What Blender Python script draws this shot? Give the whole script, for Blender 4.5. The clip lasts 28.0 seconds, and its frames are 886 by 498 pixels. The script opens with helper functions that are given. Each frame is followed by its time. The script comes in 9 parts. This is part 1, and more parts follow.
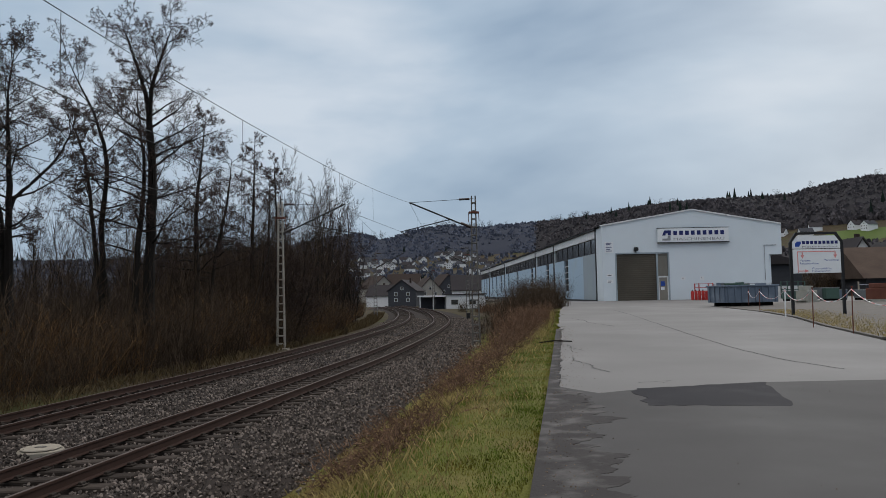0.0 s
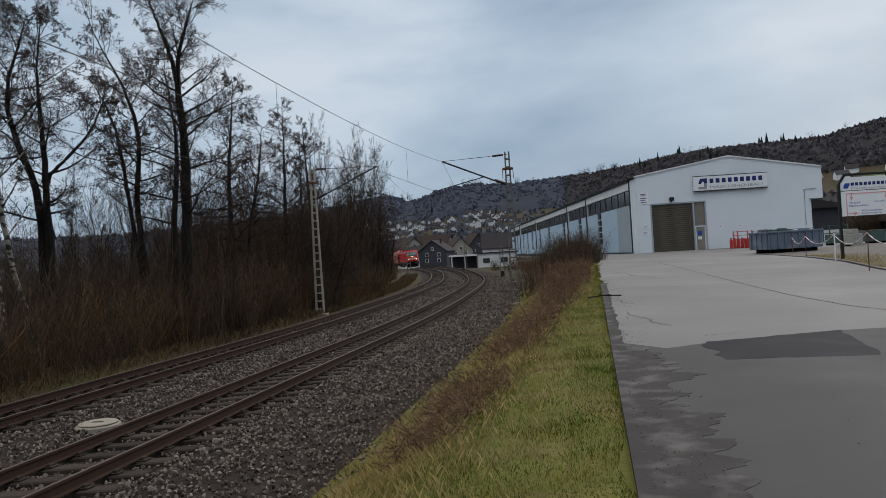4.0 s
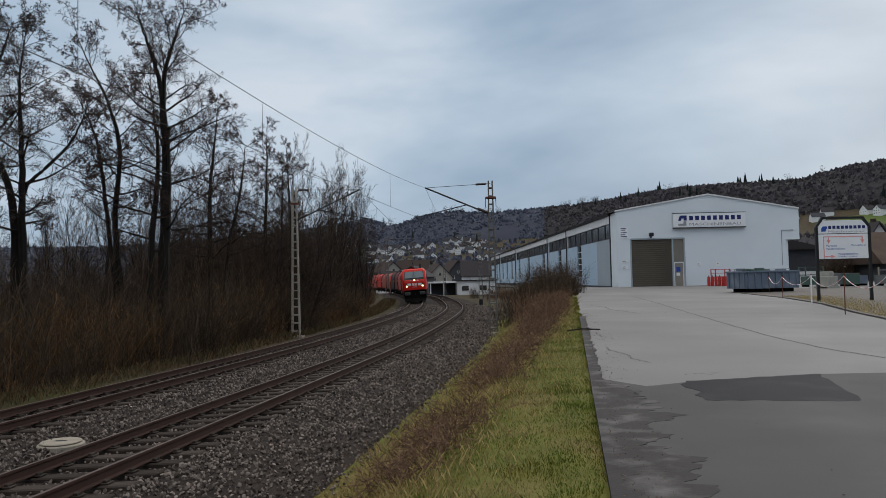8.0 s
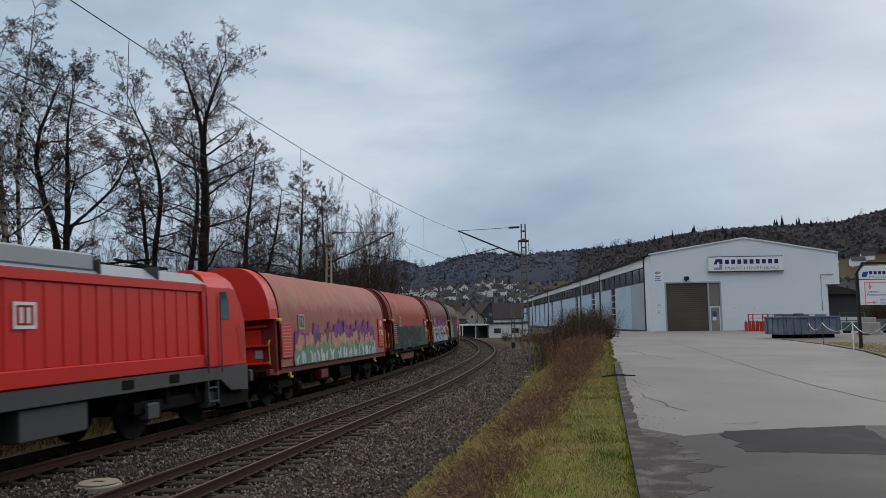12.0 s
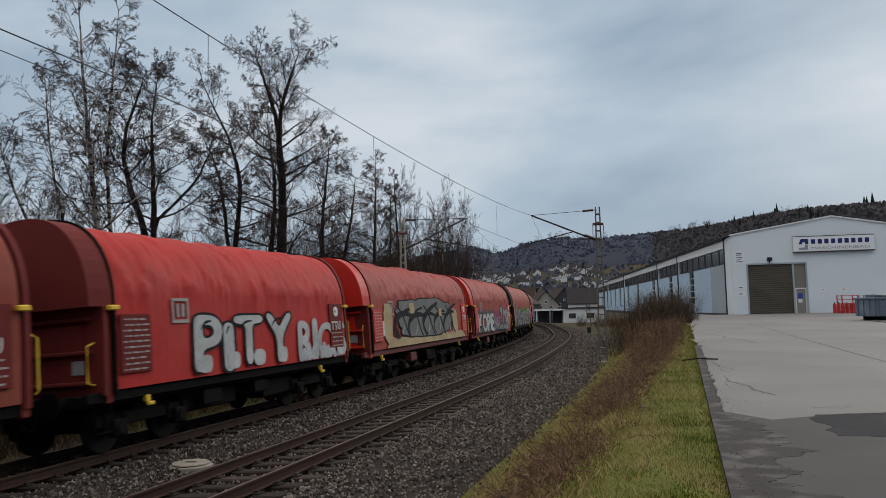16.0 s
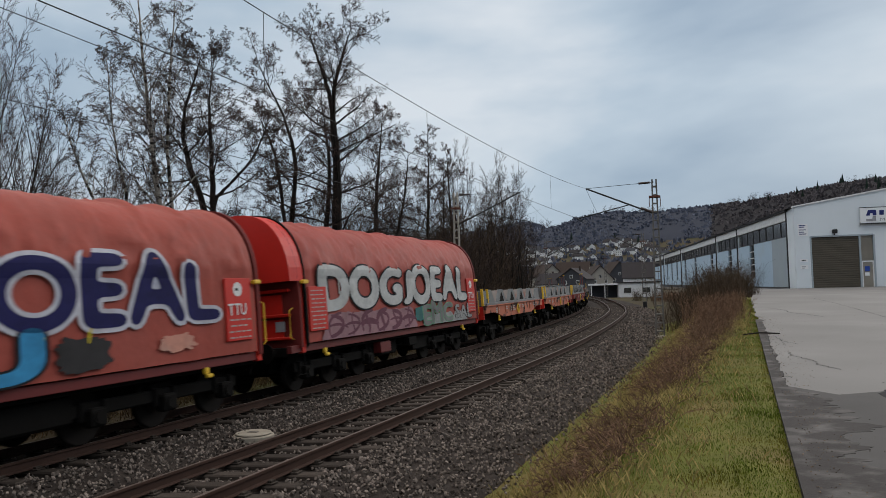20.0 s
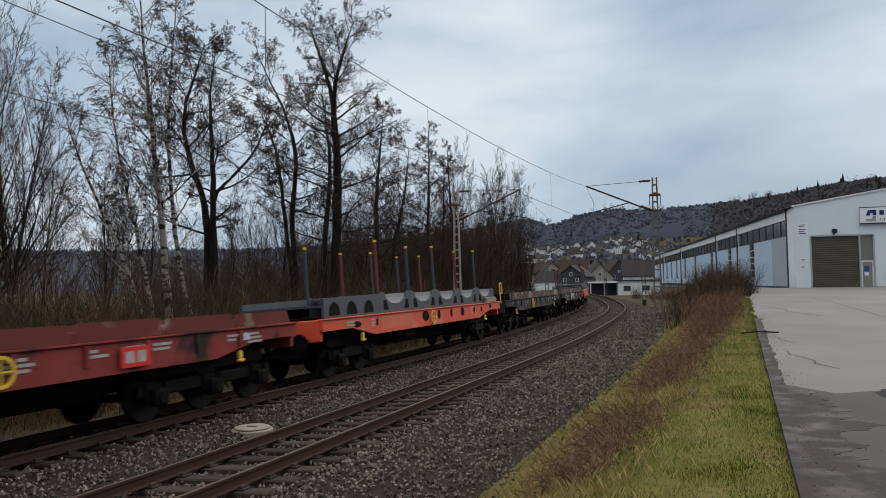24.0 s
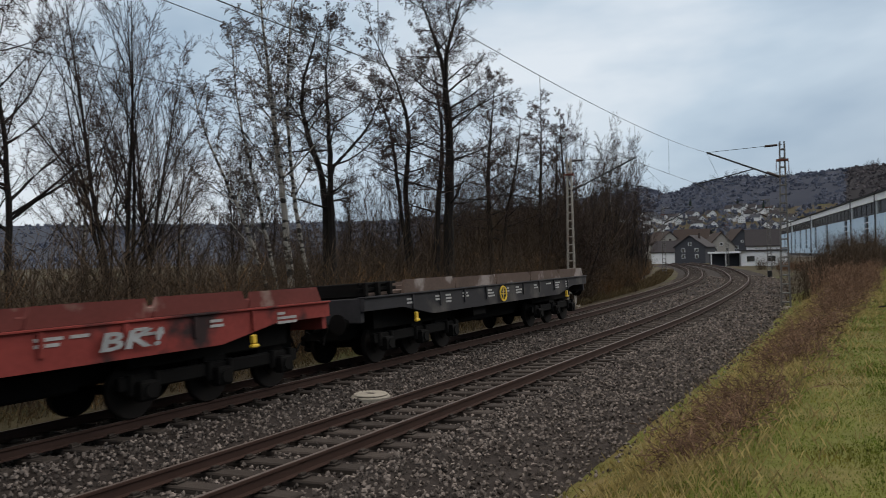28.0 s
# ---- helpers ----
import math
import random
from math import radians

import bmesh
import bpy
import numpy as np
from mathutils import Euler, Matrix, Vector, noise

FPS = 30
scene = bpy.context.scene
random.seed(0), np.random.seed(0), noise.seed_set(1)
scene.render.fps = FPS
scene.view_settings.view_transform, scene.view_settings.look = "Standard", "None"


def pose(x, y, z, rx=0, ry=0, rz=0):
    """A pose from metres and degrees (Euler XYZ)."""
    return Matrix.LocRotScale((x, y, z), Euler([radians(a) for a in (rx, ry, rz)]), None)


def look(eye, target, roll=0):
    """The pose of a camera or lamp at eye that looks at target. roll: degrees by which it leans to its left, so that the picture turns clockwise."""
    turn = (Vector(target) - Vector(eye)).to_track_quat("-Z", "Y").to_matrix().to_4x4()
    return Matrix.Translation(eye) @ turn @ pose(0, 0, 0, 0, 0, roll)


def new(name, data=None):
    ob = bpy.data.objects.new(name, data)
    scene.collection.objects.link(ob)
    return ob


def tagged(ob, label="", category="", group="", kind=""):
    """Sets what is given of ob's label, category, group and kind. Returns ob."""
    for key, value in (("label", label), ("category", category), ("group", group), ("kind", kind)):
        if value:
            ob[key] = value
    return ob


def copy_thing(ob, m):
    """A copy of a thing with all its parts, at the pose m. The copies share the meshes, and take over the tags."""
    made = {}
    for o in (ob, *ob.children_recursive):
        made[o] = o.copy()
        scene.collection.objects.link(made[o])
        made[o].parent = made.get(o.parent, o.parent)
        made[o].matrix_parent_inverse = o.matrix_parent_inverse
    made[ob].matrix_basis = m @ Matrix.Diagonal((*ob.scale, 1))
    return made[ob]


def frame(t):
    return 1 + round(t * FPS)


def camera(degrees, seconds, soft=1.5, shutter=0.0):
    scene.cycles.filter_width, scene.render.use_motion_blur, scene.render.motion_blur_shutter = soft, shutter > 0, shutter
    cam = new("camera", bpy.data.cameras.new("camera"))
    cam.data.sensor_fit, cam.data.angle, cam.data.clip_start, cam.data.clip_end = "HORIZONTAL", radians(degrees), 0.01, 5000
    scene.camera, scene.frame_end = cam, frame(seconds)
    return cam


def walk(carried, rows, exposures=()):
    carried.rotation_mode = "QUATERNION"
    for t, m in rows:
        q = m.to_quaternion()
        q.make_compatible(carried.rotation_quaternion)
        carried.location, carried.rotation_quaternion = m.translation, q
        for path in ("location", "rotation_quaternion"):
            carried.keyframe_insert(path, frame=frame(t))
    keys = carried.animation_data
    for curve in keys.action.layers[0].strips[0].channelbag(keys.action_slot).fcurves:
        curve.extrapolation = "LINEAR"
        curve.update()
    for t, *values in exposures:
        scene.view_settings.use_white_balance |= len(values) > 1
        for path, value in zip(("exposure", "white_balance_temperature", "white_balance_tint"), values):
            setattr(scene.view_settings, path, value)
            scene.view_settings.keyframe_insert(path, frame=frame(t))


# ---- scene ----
import collections
import functools

cam = camera(60.54, 28.0, soft=0.7, shutter=0.15)
# seconds, eye x y z, yaw, pitch, lean
ROWS = [
    (0, 0.000, -0.000, 1.600, 0.002, 3.402, -1.101),
    (0.5, -0.045, 0.124, 1.537, -0.152, 3.455, -1.148),
    (1, -0.142, 0.200, 1.514, -0.058, 3.509, -1.030),
    (1.5, -0.149, 0.325, 1.541, 0.397, 3.432, -0.994),
    (2, -0.268, 0.359, 1.558, 1.053, 3.312, -1.348),
    (2.5, -0.375, 0.404, 1.588, 1.256, 3.265, -1.582),
    (3, -0.400, 0.473, 1.655, 1.293, 1.984, -2.109),
    (3.5, -0.402, 0.454, 1.601, 2.040, 0.209, -3.715),
    (5.5, -0.484, 0.645, 1.648, 3.296, 2.279, -1.876),
    (6, -0.480, 0.667, 1.654, 2.434, 2.630, -1.709),
    (6.5, -0.479, 0.675, 1.651, 1.541, 2.808, -1.497),
    (7, -0.470, 0.615, 1.671, 1.040, 2.802, -1.366),
    (7.5, -0.459, 0.632, 1.656, 0.799, 2.549, -1.275),
    (8, -0.460, 0.618, 1.642, 0.653, 2.354, -1.198),
    (8.5, -0.458, 0.606, 1.665, 0.680, 2.247, -0.989),
    (9, -0.462, 0.579, 1.671, 0.842, 2.247, -0.642),
    (9.5, -0.453, 0.599, 1.679, 1.037, 2.463, -0.221),
    (10, -0.491, 0.555, 1.687, 1.366, 2.774, -0.072),
    (10.5, -0.445, 0.565, 1.696, 1.885, 3.204, -0.259),
    (11, -0.462, 0.478, 1.681, 2.650, 3.947, -0.265),
    (11.5, -0.487, 0.522, 1.692, 2.780, 4.799, -0.507),
    (13.5, -0.525, 0.472, 1.701, 4.645, 6.645, -1.416),
    (14, -0.539, 0.477, 1.687, 5.629, 6.335, -1.384),
    (14.5, -0.524, 0.476, 1.678, 6.467, 5.918, -1.358),
    (15, -0.526, 0.486, 1.676, 7.236, 5.496, -1.348),
    (15.5, -0.541, 0.502, 1.678, 7.879, 5.057, -1.319),
    (16, -0.546, 0.501, 1.663, 8.509, 4.610, -1.355),
    (16.5, -0.560, 0.478, 1.649, 9.199, 4.142, -1.316),
    (17, -0.566, 0.497, 1.654, 10.038, 3.802, -1.343),
    (17.5, -0.574, 0.515, 1.645, 10.852, 3.641, -1.413),
    (18, -0.574, 0.499, 1.655, 11.394, 3.559, -1.463),
    (18.5, -0.568, 0.494, 1.642, 11.825, 3.505, -1.532),
    (19, -0.571, 0.483, 1.647, 12.132, 3.312, -1.618),
    (19.5, -0.568, 0.487, 1.655, 12.350, 3.000, -1.686),
    (20, -0.586, 0.503, 1.642, 12.550, 2.836, -1.540),
    (20.5, -0.595, 0.493, 1.642, 12.874, 2.780, -1.202),
    (21, -0.591, 0.493, 1.634, 13.127, 2.641, -0.908),
    (21.5, -0.588, 0.511, 1.635, 13.229, 2.470, -0.764),
    (23.5, -0.575, 0.491, 1.637, 12.702, 2.568, -1.040),
    (24, -0.581, 0.480, 1.635, 12.544, 2.576, -1.081),
    (24.5, -0.584, 0.493, 1.649, 12.579, 2.644, -1.041),
    (25, -0.589, 0.500, 1.632, 12.682, 2.937, -0.927),
    (25.5, -0.591, 0.488, 1.651, 12.627, 3.143, -0.782),
    (26, -0.579, 0.490, 1.646, 12.696, 2.970, -0.791),
    (26.5, -0.597, 0.494, 1.637, 13.061, 2.717, -0.751),
    (27, -0.585, 0.510, 1.629, 13.421, 2.492, -0.785),
    (27.5, -0.596, 0.500, 1.628, 14.757, 1.960, -0.727),
    (28, -0.584, 0.466, 1.644, 21.042, 0.553, -1.237),
]


def eye_pose(x, y, z, yaw, pitch, lean):
    return pose(x, y, z, 90 + pitch, 0, yaw) @ pose(0, 0, 0, 0, 0, lean)


walk(cam, [(r[0], eye_pose(*r[1:])) for r in ROWS], exposures=[(0, 0.0, 6250, 10), (11, 0.02, 6250, 10), (14, 0.02, 6450, 10), (17, 0.02, 6500, 10), (22, 0.2, 6500, 10), (28, 0.25, 6500, 10)])

# ---- sky and sun: overcast late afternoon ----
world = bpy.data.worlds.new("world")
scene.world = world
world.use_nodes = True
wn, wl = world.node_tree.nodes, world.node_tree.links
wn.clear()


def wnode(kind, **kw):
    n = wn.new(kind)
    for k, v in kw.items():
        n.inputs[k].default_value = v
    return n


SUN_EL, SUN_AZ = radians(24), radians(35)
sky = wn.new("ShaderNodeTexSky")
sky.sky_type, sky.sun_disc, sky.sun_elevation, sky.sun_rotation = "NISHITA", False, SUN_EL, SUN_AZ
sky.air_density, sky.dust_density = 1.0, 2.0
coord = wn.new("ShaderNodeTexCoord")
stretch = wn.new("ShaderNodeMapping")
stretch.inputs["Scale"].default_value = (1.0, 1.0, 2.6)
stretch.inputs["Location"].default_value = (1.35, 0.2, 0.1)
wl.new(coord.outputs["Generated"], stretch.inputs["Vector"])
cloud = wnode("ShaderNodeTexNoise", Scale=1.9, Detail=5.0, Roughness=0.5, Distortion=0.25)
wl.new(stretch.outputs["Vector"], cloud.inputs["Vector"])
ramp = wn.new("ShaderNodeValToRGB")
e = ramp.color_ramp.elements
e[0].position, e[0].color = 0.34, (0.270, 0.365, 0.475, 1)
e[1].position, e[1].color = 0.66, (0.63, 0.685, 0.74, 1)
m1 = ramp.color_ramp.elements.new(0.5)
m1.color = (0.42, 0.515, 0.61, 1)
# the cloud cover thins out slowly from east to west
side = wn.new("ShaderNodeSeparateXYZ")
wl.new(coord.outputs["Generated"], side.inputs["Vector"])
thin = wn.new("ShaderNodeMath")
thin.operation = "MULTIPLY_ADD"
thin.inputs[1].default_value = -0.24
wl.new(side.outputs["X"], thin.inputs[0])
wl.new(cloud.outputs["Fac"], thin.inputs[2])
wl.new(thin.outputs[0], ramp.inputs["Fac"])
mixsky = wn.new("ShaderNodeMix")
mixsky.data_type = "RGBA"
mixsky.inputs[0].default_value = 0.94
skydim = wn.new("ShaderNodeMix")
skydim.data_type, skydim.blend_type = "RGBA", "MULTIPLY"
skydim.inputs[0].default_value = 1.0
skydim.inputs[7].default_value = (0.1, 0.1, 0.1, 1)
wl.new(sky.outputs["Color"], skydim.inputs[6])
wl.new(skydim.outputs[2], mixsky.inputs[6])
wl.new(ramp.outputs["Color"], mixsky.inputs[7])
# an overcast sky is brightest overhead
split = wn.new("ShaderNodeSeparateXYZ")
wl.new(coord.outputs["Generated"], split.inputs["Vector"])
lift = wn.new("ShaderNodeMapRange")
lift.interpolation_type = "SMOOTHSTEP"
lift.inputs["From Min"].default_value, lift.inputs["From Max"].default_value = 0.36, 0.85
lift.inputs["To Min"].default_value, lift.inputs["To Max"].default_value = 1.0, 2.7
wl.new(split.outputs["Z"], lift.inputs["Value"])
grey = wn.new("ShaderNodeMix")
grey.data_type = "RGBA"
grey.inputs[7].default_value = (0.54, 0.52, 0.50, 1)
cap = wn.new("ShaderNodeMapRange")
cap.interpolation_type = "SMOOTHSTEP"
cap.inputs["From Min"].default_value, cap.inputs["From Max"].default_value = 0.36, 0.7
wl.new(split.outputs["Z"], cap.inputs["Value"])
wl.new(cap.outputs["Result"], grey.inputs[0])
wl.new(mixsky.outputs[2], grey.inputs[6])
bg = wnode("ShaderNodeBackground", Strength=1.0)
wl.new(grey.outputs[2], bg.inputs["Color"])
wl.new(lift.outputs["Result"], bg.inputs["Strength"])
wout = wn.new("ShaderNodeOutputWorld")
wl.new(bg.outputs["Background"], wout.inputs["Surface"])

sun = new("sun", bpy.data.lights.new("sun", "SUN"))
sun.data.energy, sun.data.angle, sun.data.color = 0.9, radians(25), (1.0, 0.96, 0.9)
sun.matrix_world = look((0, 0, 60), (0 - math.sin(SUN_AZ) * 60 / math.tan(SUN_EL), -math.cos(SUN_AZ) * 60 / math.tan(SUN_EL), 0))


# ---- materials ----
def material(name, color, rough=0.7, metal=0.0, vary=0.25, scale=3.0, fine=40.0, bump=0.15, other=None, amount=0.0,
             other_scale=1.5, island=0.0, obj_random=0.0, spec=0.3, stretch_xyz=(1, 1, 1), edge=0.08, depth=0.02):
    """Base colour with variation at two scales, patches of another colour, and fine relief."""
    m = bpy.data.materials.new(name)
    m.use_nodes = True
    n, l = m.node_tree.nodes, m.node_tree.links
    b = n["Principled BSDF"]
    b.inputs["Roughness"].default_value = rough
    b.inputs["Metallic"].default_value = metal
    b.inputs["Specular IOR Level"].default_value = min(spec, 0.08) if rough >= 0.65 else spec
    tc = n.new("ShaderNodeTexCoord")
    mp = n.new("ShaderNodeMapping")
    mp.inputs["Scale"].default_value = stretch_xyz
    l.new(tc.outputs["Object"], mp.inputs["Vector"])

    def tex(s, detail=4.0):
        t = n.new("ShaderNodeTexNoise")
        t.inputs["Scale"].default_value, t.inputs["Detail"].default_value = s, detail
        l.new(mp.outputs["Vector"], t.inputs["Vector"])
        return t.outputs["Fac"]

    def math2(op, a, c):
        q = n.new("ShaderNodeMath")
        q.operation = op
        for i, v in enumerate((a, c)):
            if isinstance(v, (int, float)):
                q.inputs[i].default_value = v
            else:
                l.new(v, q.inputs[i])
        return q.outputs[0]

    big, small = tex(scale), tex(fine, 3.0)
    both = math2("ADD", math2("MULTIPLY", big, 0.6), math2("MULTIPLY", small, 0.4))
    factor = math2("ADD", math2("MULTIPLY", math2("SUBTRACT", both, 0.5), vary * 4.0), 1.0)
    if island:
        g = n.new("ShaderNodeNewGeometry")
        factor = math2("MULTIPLY", factor, math2("ADD", math2("MULTIPLY", g.outputs["Random Per Island"], 2 * island), 1 - island))
    if obj_random:
        oi = n.new("ShaderNodeObjectInfo")
        factor = math2("MULTIPLY", factor, math2("ADD", math2("MULTIPLY", oi.outputs["Random"], 2 * obj_random), 1 - obj_random))
    base = None
    if other:
        mask = n.new("ShaderNodeValToRGB")
        el = mask.color_ramp.elements
        el[0].position, el[1].position = 0.5 - amount * 0.5 + 0.25, min(1.0, 0.5 - amount * 0.5 + 0.25 + edge)
        el[0].color, el[1].color = (0, 0, 0, 1), (1, 1, 1, 1)
        l.new(tex(other_scale, 6.0), mask.inputs["Fac"])
        mx = n.new("ShaderNodeMix")
        mx.data_type = "RGBA"
        mx.inputs[6].default_value, mx.inputs[7].default_value = (*color, 1), (*other, 1)
        l.new(mask.outputs["Color"], mx.inputs[0])
        base = mx.outputs[2]
    sc = n.new("ShaderNodeVectorMath")
    sc.operation = "SCALE"
    if base:
        l.new(base, sc.inputs[0])
    else:
        sc.inputs[0].default_value = color
    l.new(factor, sc.inputs["Scale"])
    l.new(sc.outputs[0], b.inputs["Base Color"])
    rr = math2("ADD", math2("MULTIPLY", math2("SUBTRACT", small, 0.5), 0.25), rough)
    l.new(rr, b.inputs["Roughness"])
    if bump:
        bp = n.new("ShaderNodeBump")
        bp.inputs["Strength"].default_value, bp.inputs["Distance"].default_value = bump, depth
        l.new(both, bp.inputs["Height"])
        l.new(bp.outputs["Normal"], b.inputs["Normal"])
    return m


def glow(name, color, strength):
    m = bpy.data.materials.new(name)
    m.use_nodes = True
    b = m.node_tree.nodes["Principled BSDF"]
    b.inputs["Base Color"].default_value = (*color, 1)
    b.inputs["Emission Color"].default_value = (*color, 1)
    b.inputs["Emission Strength"].default_value = strength
    return m


def glass(name, color=(0.02, 0.025, 0.03), rough=0.06, gloss=0.9):
    m = bpy.data.materials.new(name)
    m.use_nodes = True
    b = m.node_tree.nodes["Principled BSDF"]
    b.inputs["Base Color"].default_value = (*color, 1)
    b.inputs["Roughness"].default_value = rough
    b.inputs["IOR"].default_value = 1.6
    b.inputs["Specular IOR Level"].default_value = gloss
    return m


M = {}
M["ground"] = material("wood_floor_soil", (0.055, 0.043, 0.028), 0.95, vary=0.3, scale=0.4, fine=9, bump=0.5, other=(0.06, 0.065, 0.022), amount=0.45, other_scale=0.15, edge=0.2, depth=0.1)
M["asphalt"] = material("worn_asphalt", (0.175, 0.17, 0.166), 0.85, vary=0.16, scale=0.3, fine=60, bump=0.4, other=(0.225, 0.22, 0.215), amount=0.5, other_scale=0.16, edge=0.25, depth=0.01)
M["asphalt_new"] = material("older_grey_asphalt", (0.070, 0.067, 0.066), 0.85, vary=0.17, scale=0.6, fine=70, bump=0.4, other=(0.092, 0.09, 0.088), amount=0.5, other_scale=0.35, edge=0.25, depth=0.01)
M["asphalt_patch"] = material("fresh_asphalt", (0.017, 0.016, 0.019), 0.8, vary=0.2, scale=0.8, fine=70, bump=0.4, other=(0.028, 0.026, 0.029), amount=0.45, other_scale=1.2, edge=0.2, depth=0.01)
M["asphalt_wet"] = material("damp_edge_asphalt", (0.040, 0.036, 0.035), 0.8, vary=0.3, scale=1.5, fine=35, bump=0.5, other=(0.110, 0.104, 0.1), amount=0.5, other_scale=2.2, edge=0.22, depth=0.015)
M["crack"] = material("tar_seam", (0.02, 0.02, 0.02), 0.8, bump=0.1)
M["gravel"] = material("gravel_yard", (0.13, 0.12, 0.11), 0.95, vary=0.2, scale=2, fine=30, bump=0.6, depth=0.03)
# Bed far darker than its stones: shade in the gaps is in this colour.
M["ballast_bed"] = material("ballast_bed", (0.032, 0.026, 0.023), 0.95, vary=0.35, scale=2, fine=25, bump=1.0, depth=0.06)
M["stone"] = material("ballast_stone", (0.125, 0.104, 0.091), 0.9, vary=0.2, scale=3, fine=60, bump=0.3, island=0.75)
M["grass"] = material("grass_turf", (0.075, 0.095, 0.016), 0.95, vary=0.25, scale=1.2, fine=20, bump=0.5, other=(0.11, 0.1, 0.03), amount=0.45, other_scale=0.7, edge=0.25, depth=0.05)
M["blade"] = material("grass_blade", (0.090, 0.120, 0.017), 0.8, vary=0.4, scale=1.6, fine=5, bump=0, island=0.45, other=(0.19, 0.140, 0.032), amount=0.56, other_scale=1.3, edge=0.25)
M["dry"] = material("dry_stalk", (0.16, 0.105, 0.055), 0.9, vary=0.25, scale=0.7, fine=4, bump=0, island=0.45)
M["bramble"] = material("dead_bramble", (0.128, 0.078, 0.050), 0.9, vary=0.25, scale=0.8, fine=4, bump=0, island=0.5)
M["bark"] = material("dark_bark", (0.022, 0.019, 0.017), 0.95, vary=0.25, scale=2, fine=14, bump=0.6, depth=0.03)
M["twig"] = material("twig_bark", (0.046, 0.033, 0.028), 0.95, vary=0.2, scale=0.6, fine=3, bump=0, island=0.35)
M["twig_grey"] = material("grey_brown_twig", (0.075, 0.062, 0.055), 0.95, vary=0.2, scale=0.6, fine=3, bump=0, island=0.35)
M["birch"] = material("birch_bark", (0.26, 0.24, 0.21), 0.85, vary=0.2, scale=2, fine=10, bump=0.3, other=(0.03, 0.028, 0.025), amount=0.5, other_scale=2.5, edge=0.05, stretch_xyz=(1, 1, 2.2))
M["brush"] = material("brush_stem", (0.060, 0.043, 0.029), 0.95, vary=0.35, scale=0.25, fine=2, bump=0, island=0.6)
M["brush_tan"] = material("tan_brush", (0.125, 0.072, 0.032), 0.95, vary=0.25, scale=0.3, fine=2, bump=0, island=0.45)
# Crowns lightened and floors darkened in colour, offsetting how skylight falls on each.
M["far_wood"] = material("winter_wood", (0.088, 0.080, 0.086), 1.0, vary=0.3, scale=0.012, fine=0.15, bump=0, island=0.12, spec=0.1)
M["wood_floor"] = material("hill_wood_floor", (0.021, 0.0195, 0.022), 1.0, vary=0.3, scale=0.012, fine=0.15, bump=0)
# The blue in these far-hill colours stands in for haze.
M["hazed_floor"] = material("hazed_wood_floor", (0.030, 0.034, 0.048), 1.0, vary=0.25, scale=0.01, fine=0.1, bump=0)
M["haze_floor"] = material("hazed_far_hill", (0.040, 0.046, 0.061), 1.0, vary=0.2, scale=0.01, fine=0.1, bump=0)
M["hazed_wood"] = material("hazed_distant_wood", (0.100, 0.110, 0.146), 1.0, vary=0.25, scale=0.01, fine=0.1, bump=0, island=0.1, spec=0.1)
M["conifer"] = material("dark_conifer", (0.012, 0.02, 0.016), 1.0, vary=0.2, scale=0.1, fine=2, bump=0, island=0.3, spec=0.1)
M["meadow"] = material("hill_meadow", (0.075, 0.105, 0.03), 0.95, vary=0.2, scale=0.03, fine=0.5, bump=0)
M["rail"] = material("rusty_rail", (0.04, 0.023, 0.018), 0.8, 0.0, vary=0.2, scale=2, fine=30, bump=0.2)
M["railhead"] = material("worn_rail_head", (0.085, 0.062, 0.052), 0.55, 0.35, vary=0.15, scale=1.0, fine=20, bump=0.05)
M["sleeper"] = material("weathered_sleeper", (0.042, 0.034, 0.029), 0.9, vary=0.25, scale=3, fine=25, bump=0.5, obj_random=0.25, stretch_xyz=(1, 6, 6))
M["clip"] = material("rail_clip", (0.05, 0.035, 0.028), 0.8, 0.3, bump=0.2)
M["concrete"] = material("concrete_cover", (0.25, 0.225, 0.185), 0.9, vary=0.2, scale=4, fine=50, bump=0.3)
M["steel_grey"] = material("galvanised_steel", (0.12, 0.115, 0.108), 0.6, 0.3, vary=0.2, scale=2, fine=25, bump=0.15, other=(0.12, 0.07, 0.045), amount=0.4, other_scale=1.2, edge=0.15)
M["steel_rust"] = material("rust_red_steel", (0.13, 0.055, 0.04), 0.8, 0.2, vary=0.25, scale=2, fine=25, bump=0.2)
M["steel_pale"] = material("weathered_pale_steel", (0.30, 0.275, 0.24), 0.75, 0.1, vary=0.2, scale=2, fine=25, bump=0.15, other=(0.17, 0.09, 0.055), amount=0.42, other_scale=0.9, edge=0.2)
M["wire"] = material("copper_wire", (0.03, 0.032, 0.032), 0.6, 0.5, bump=0)
M["insulator"] = material("brown_insulator", (0.03, 0.02, 0.018), 0.35, bump=0)


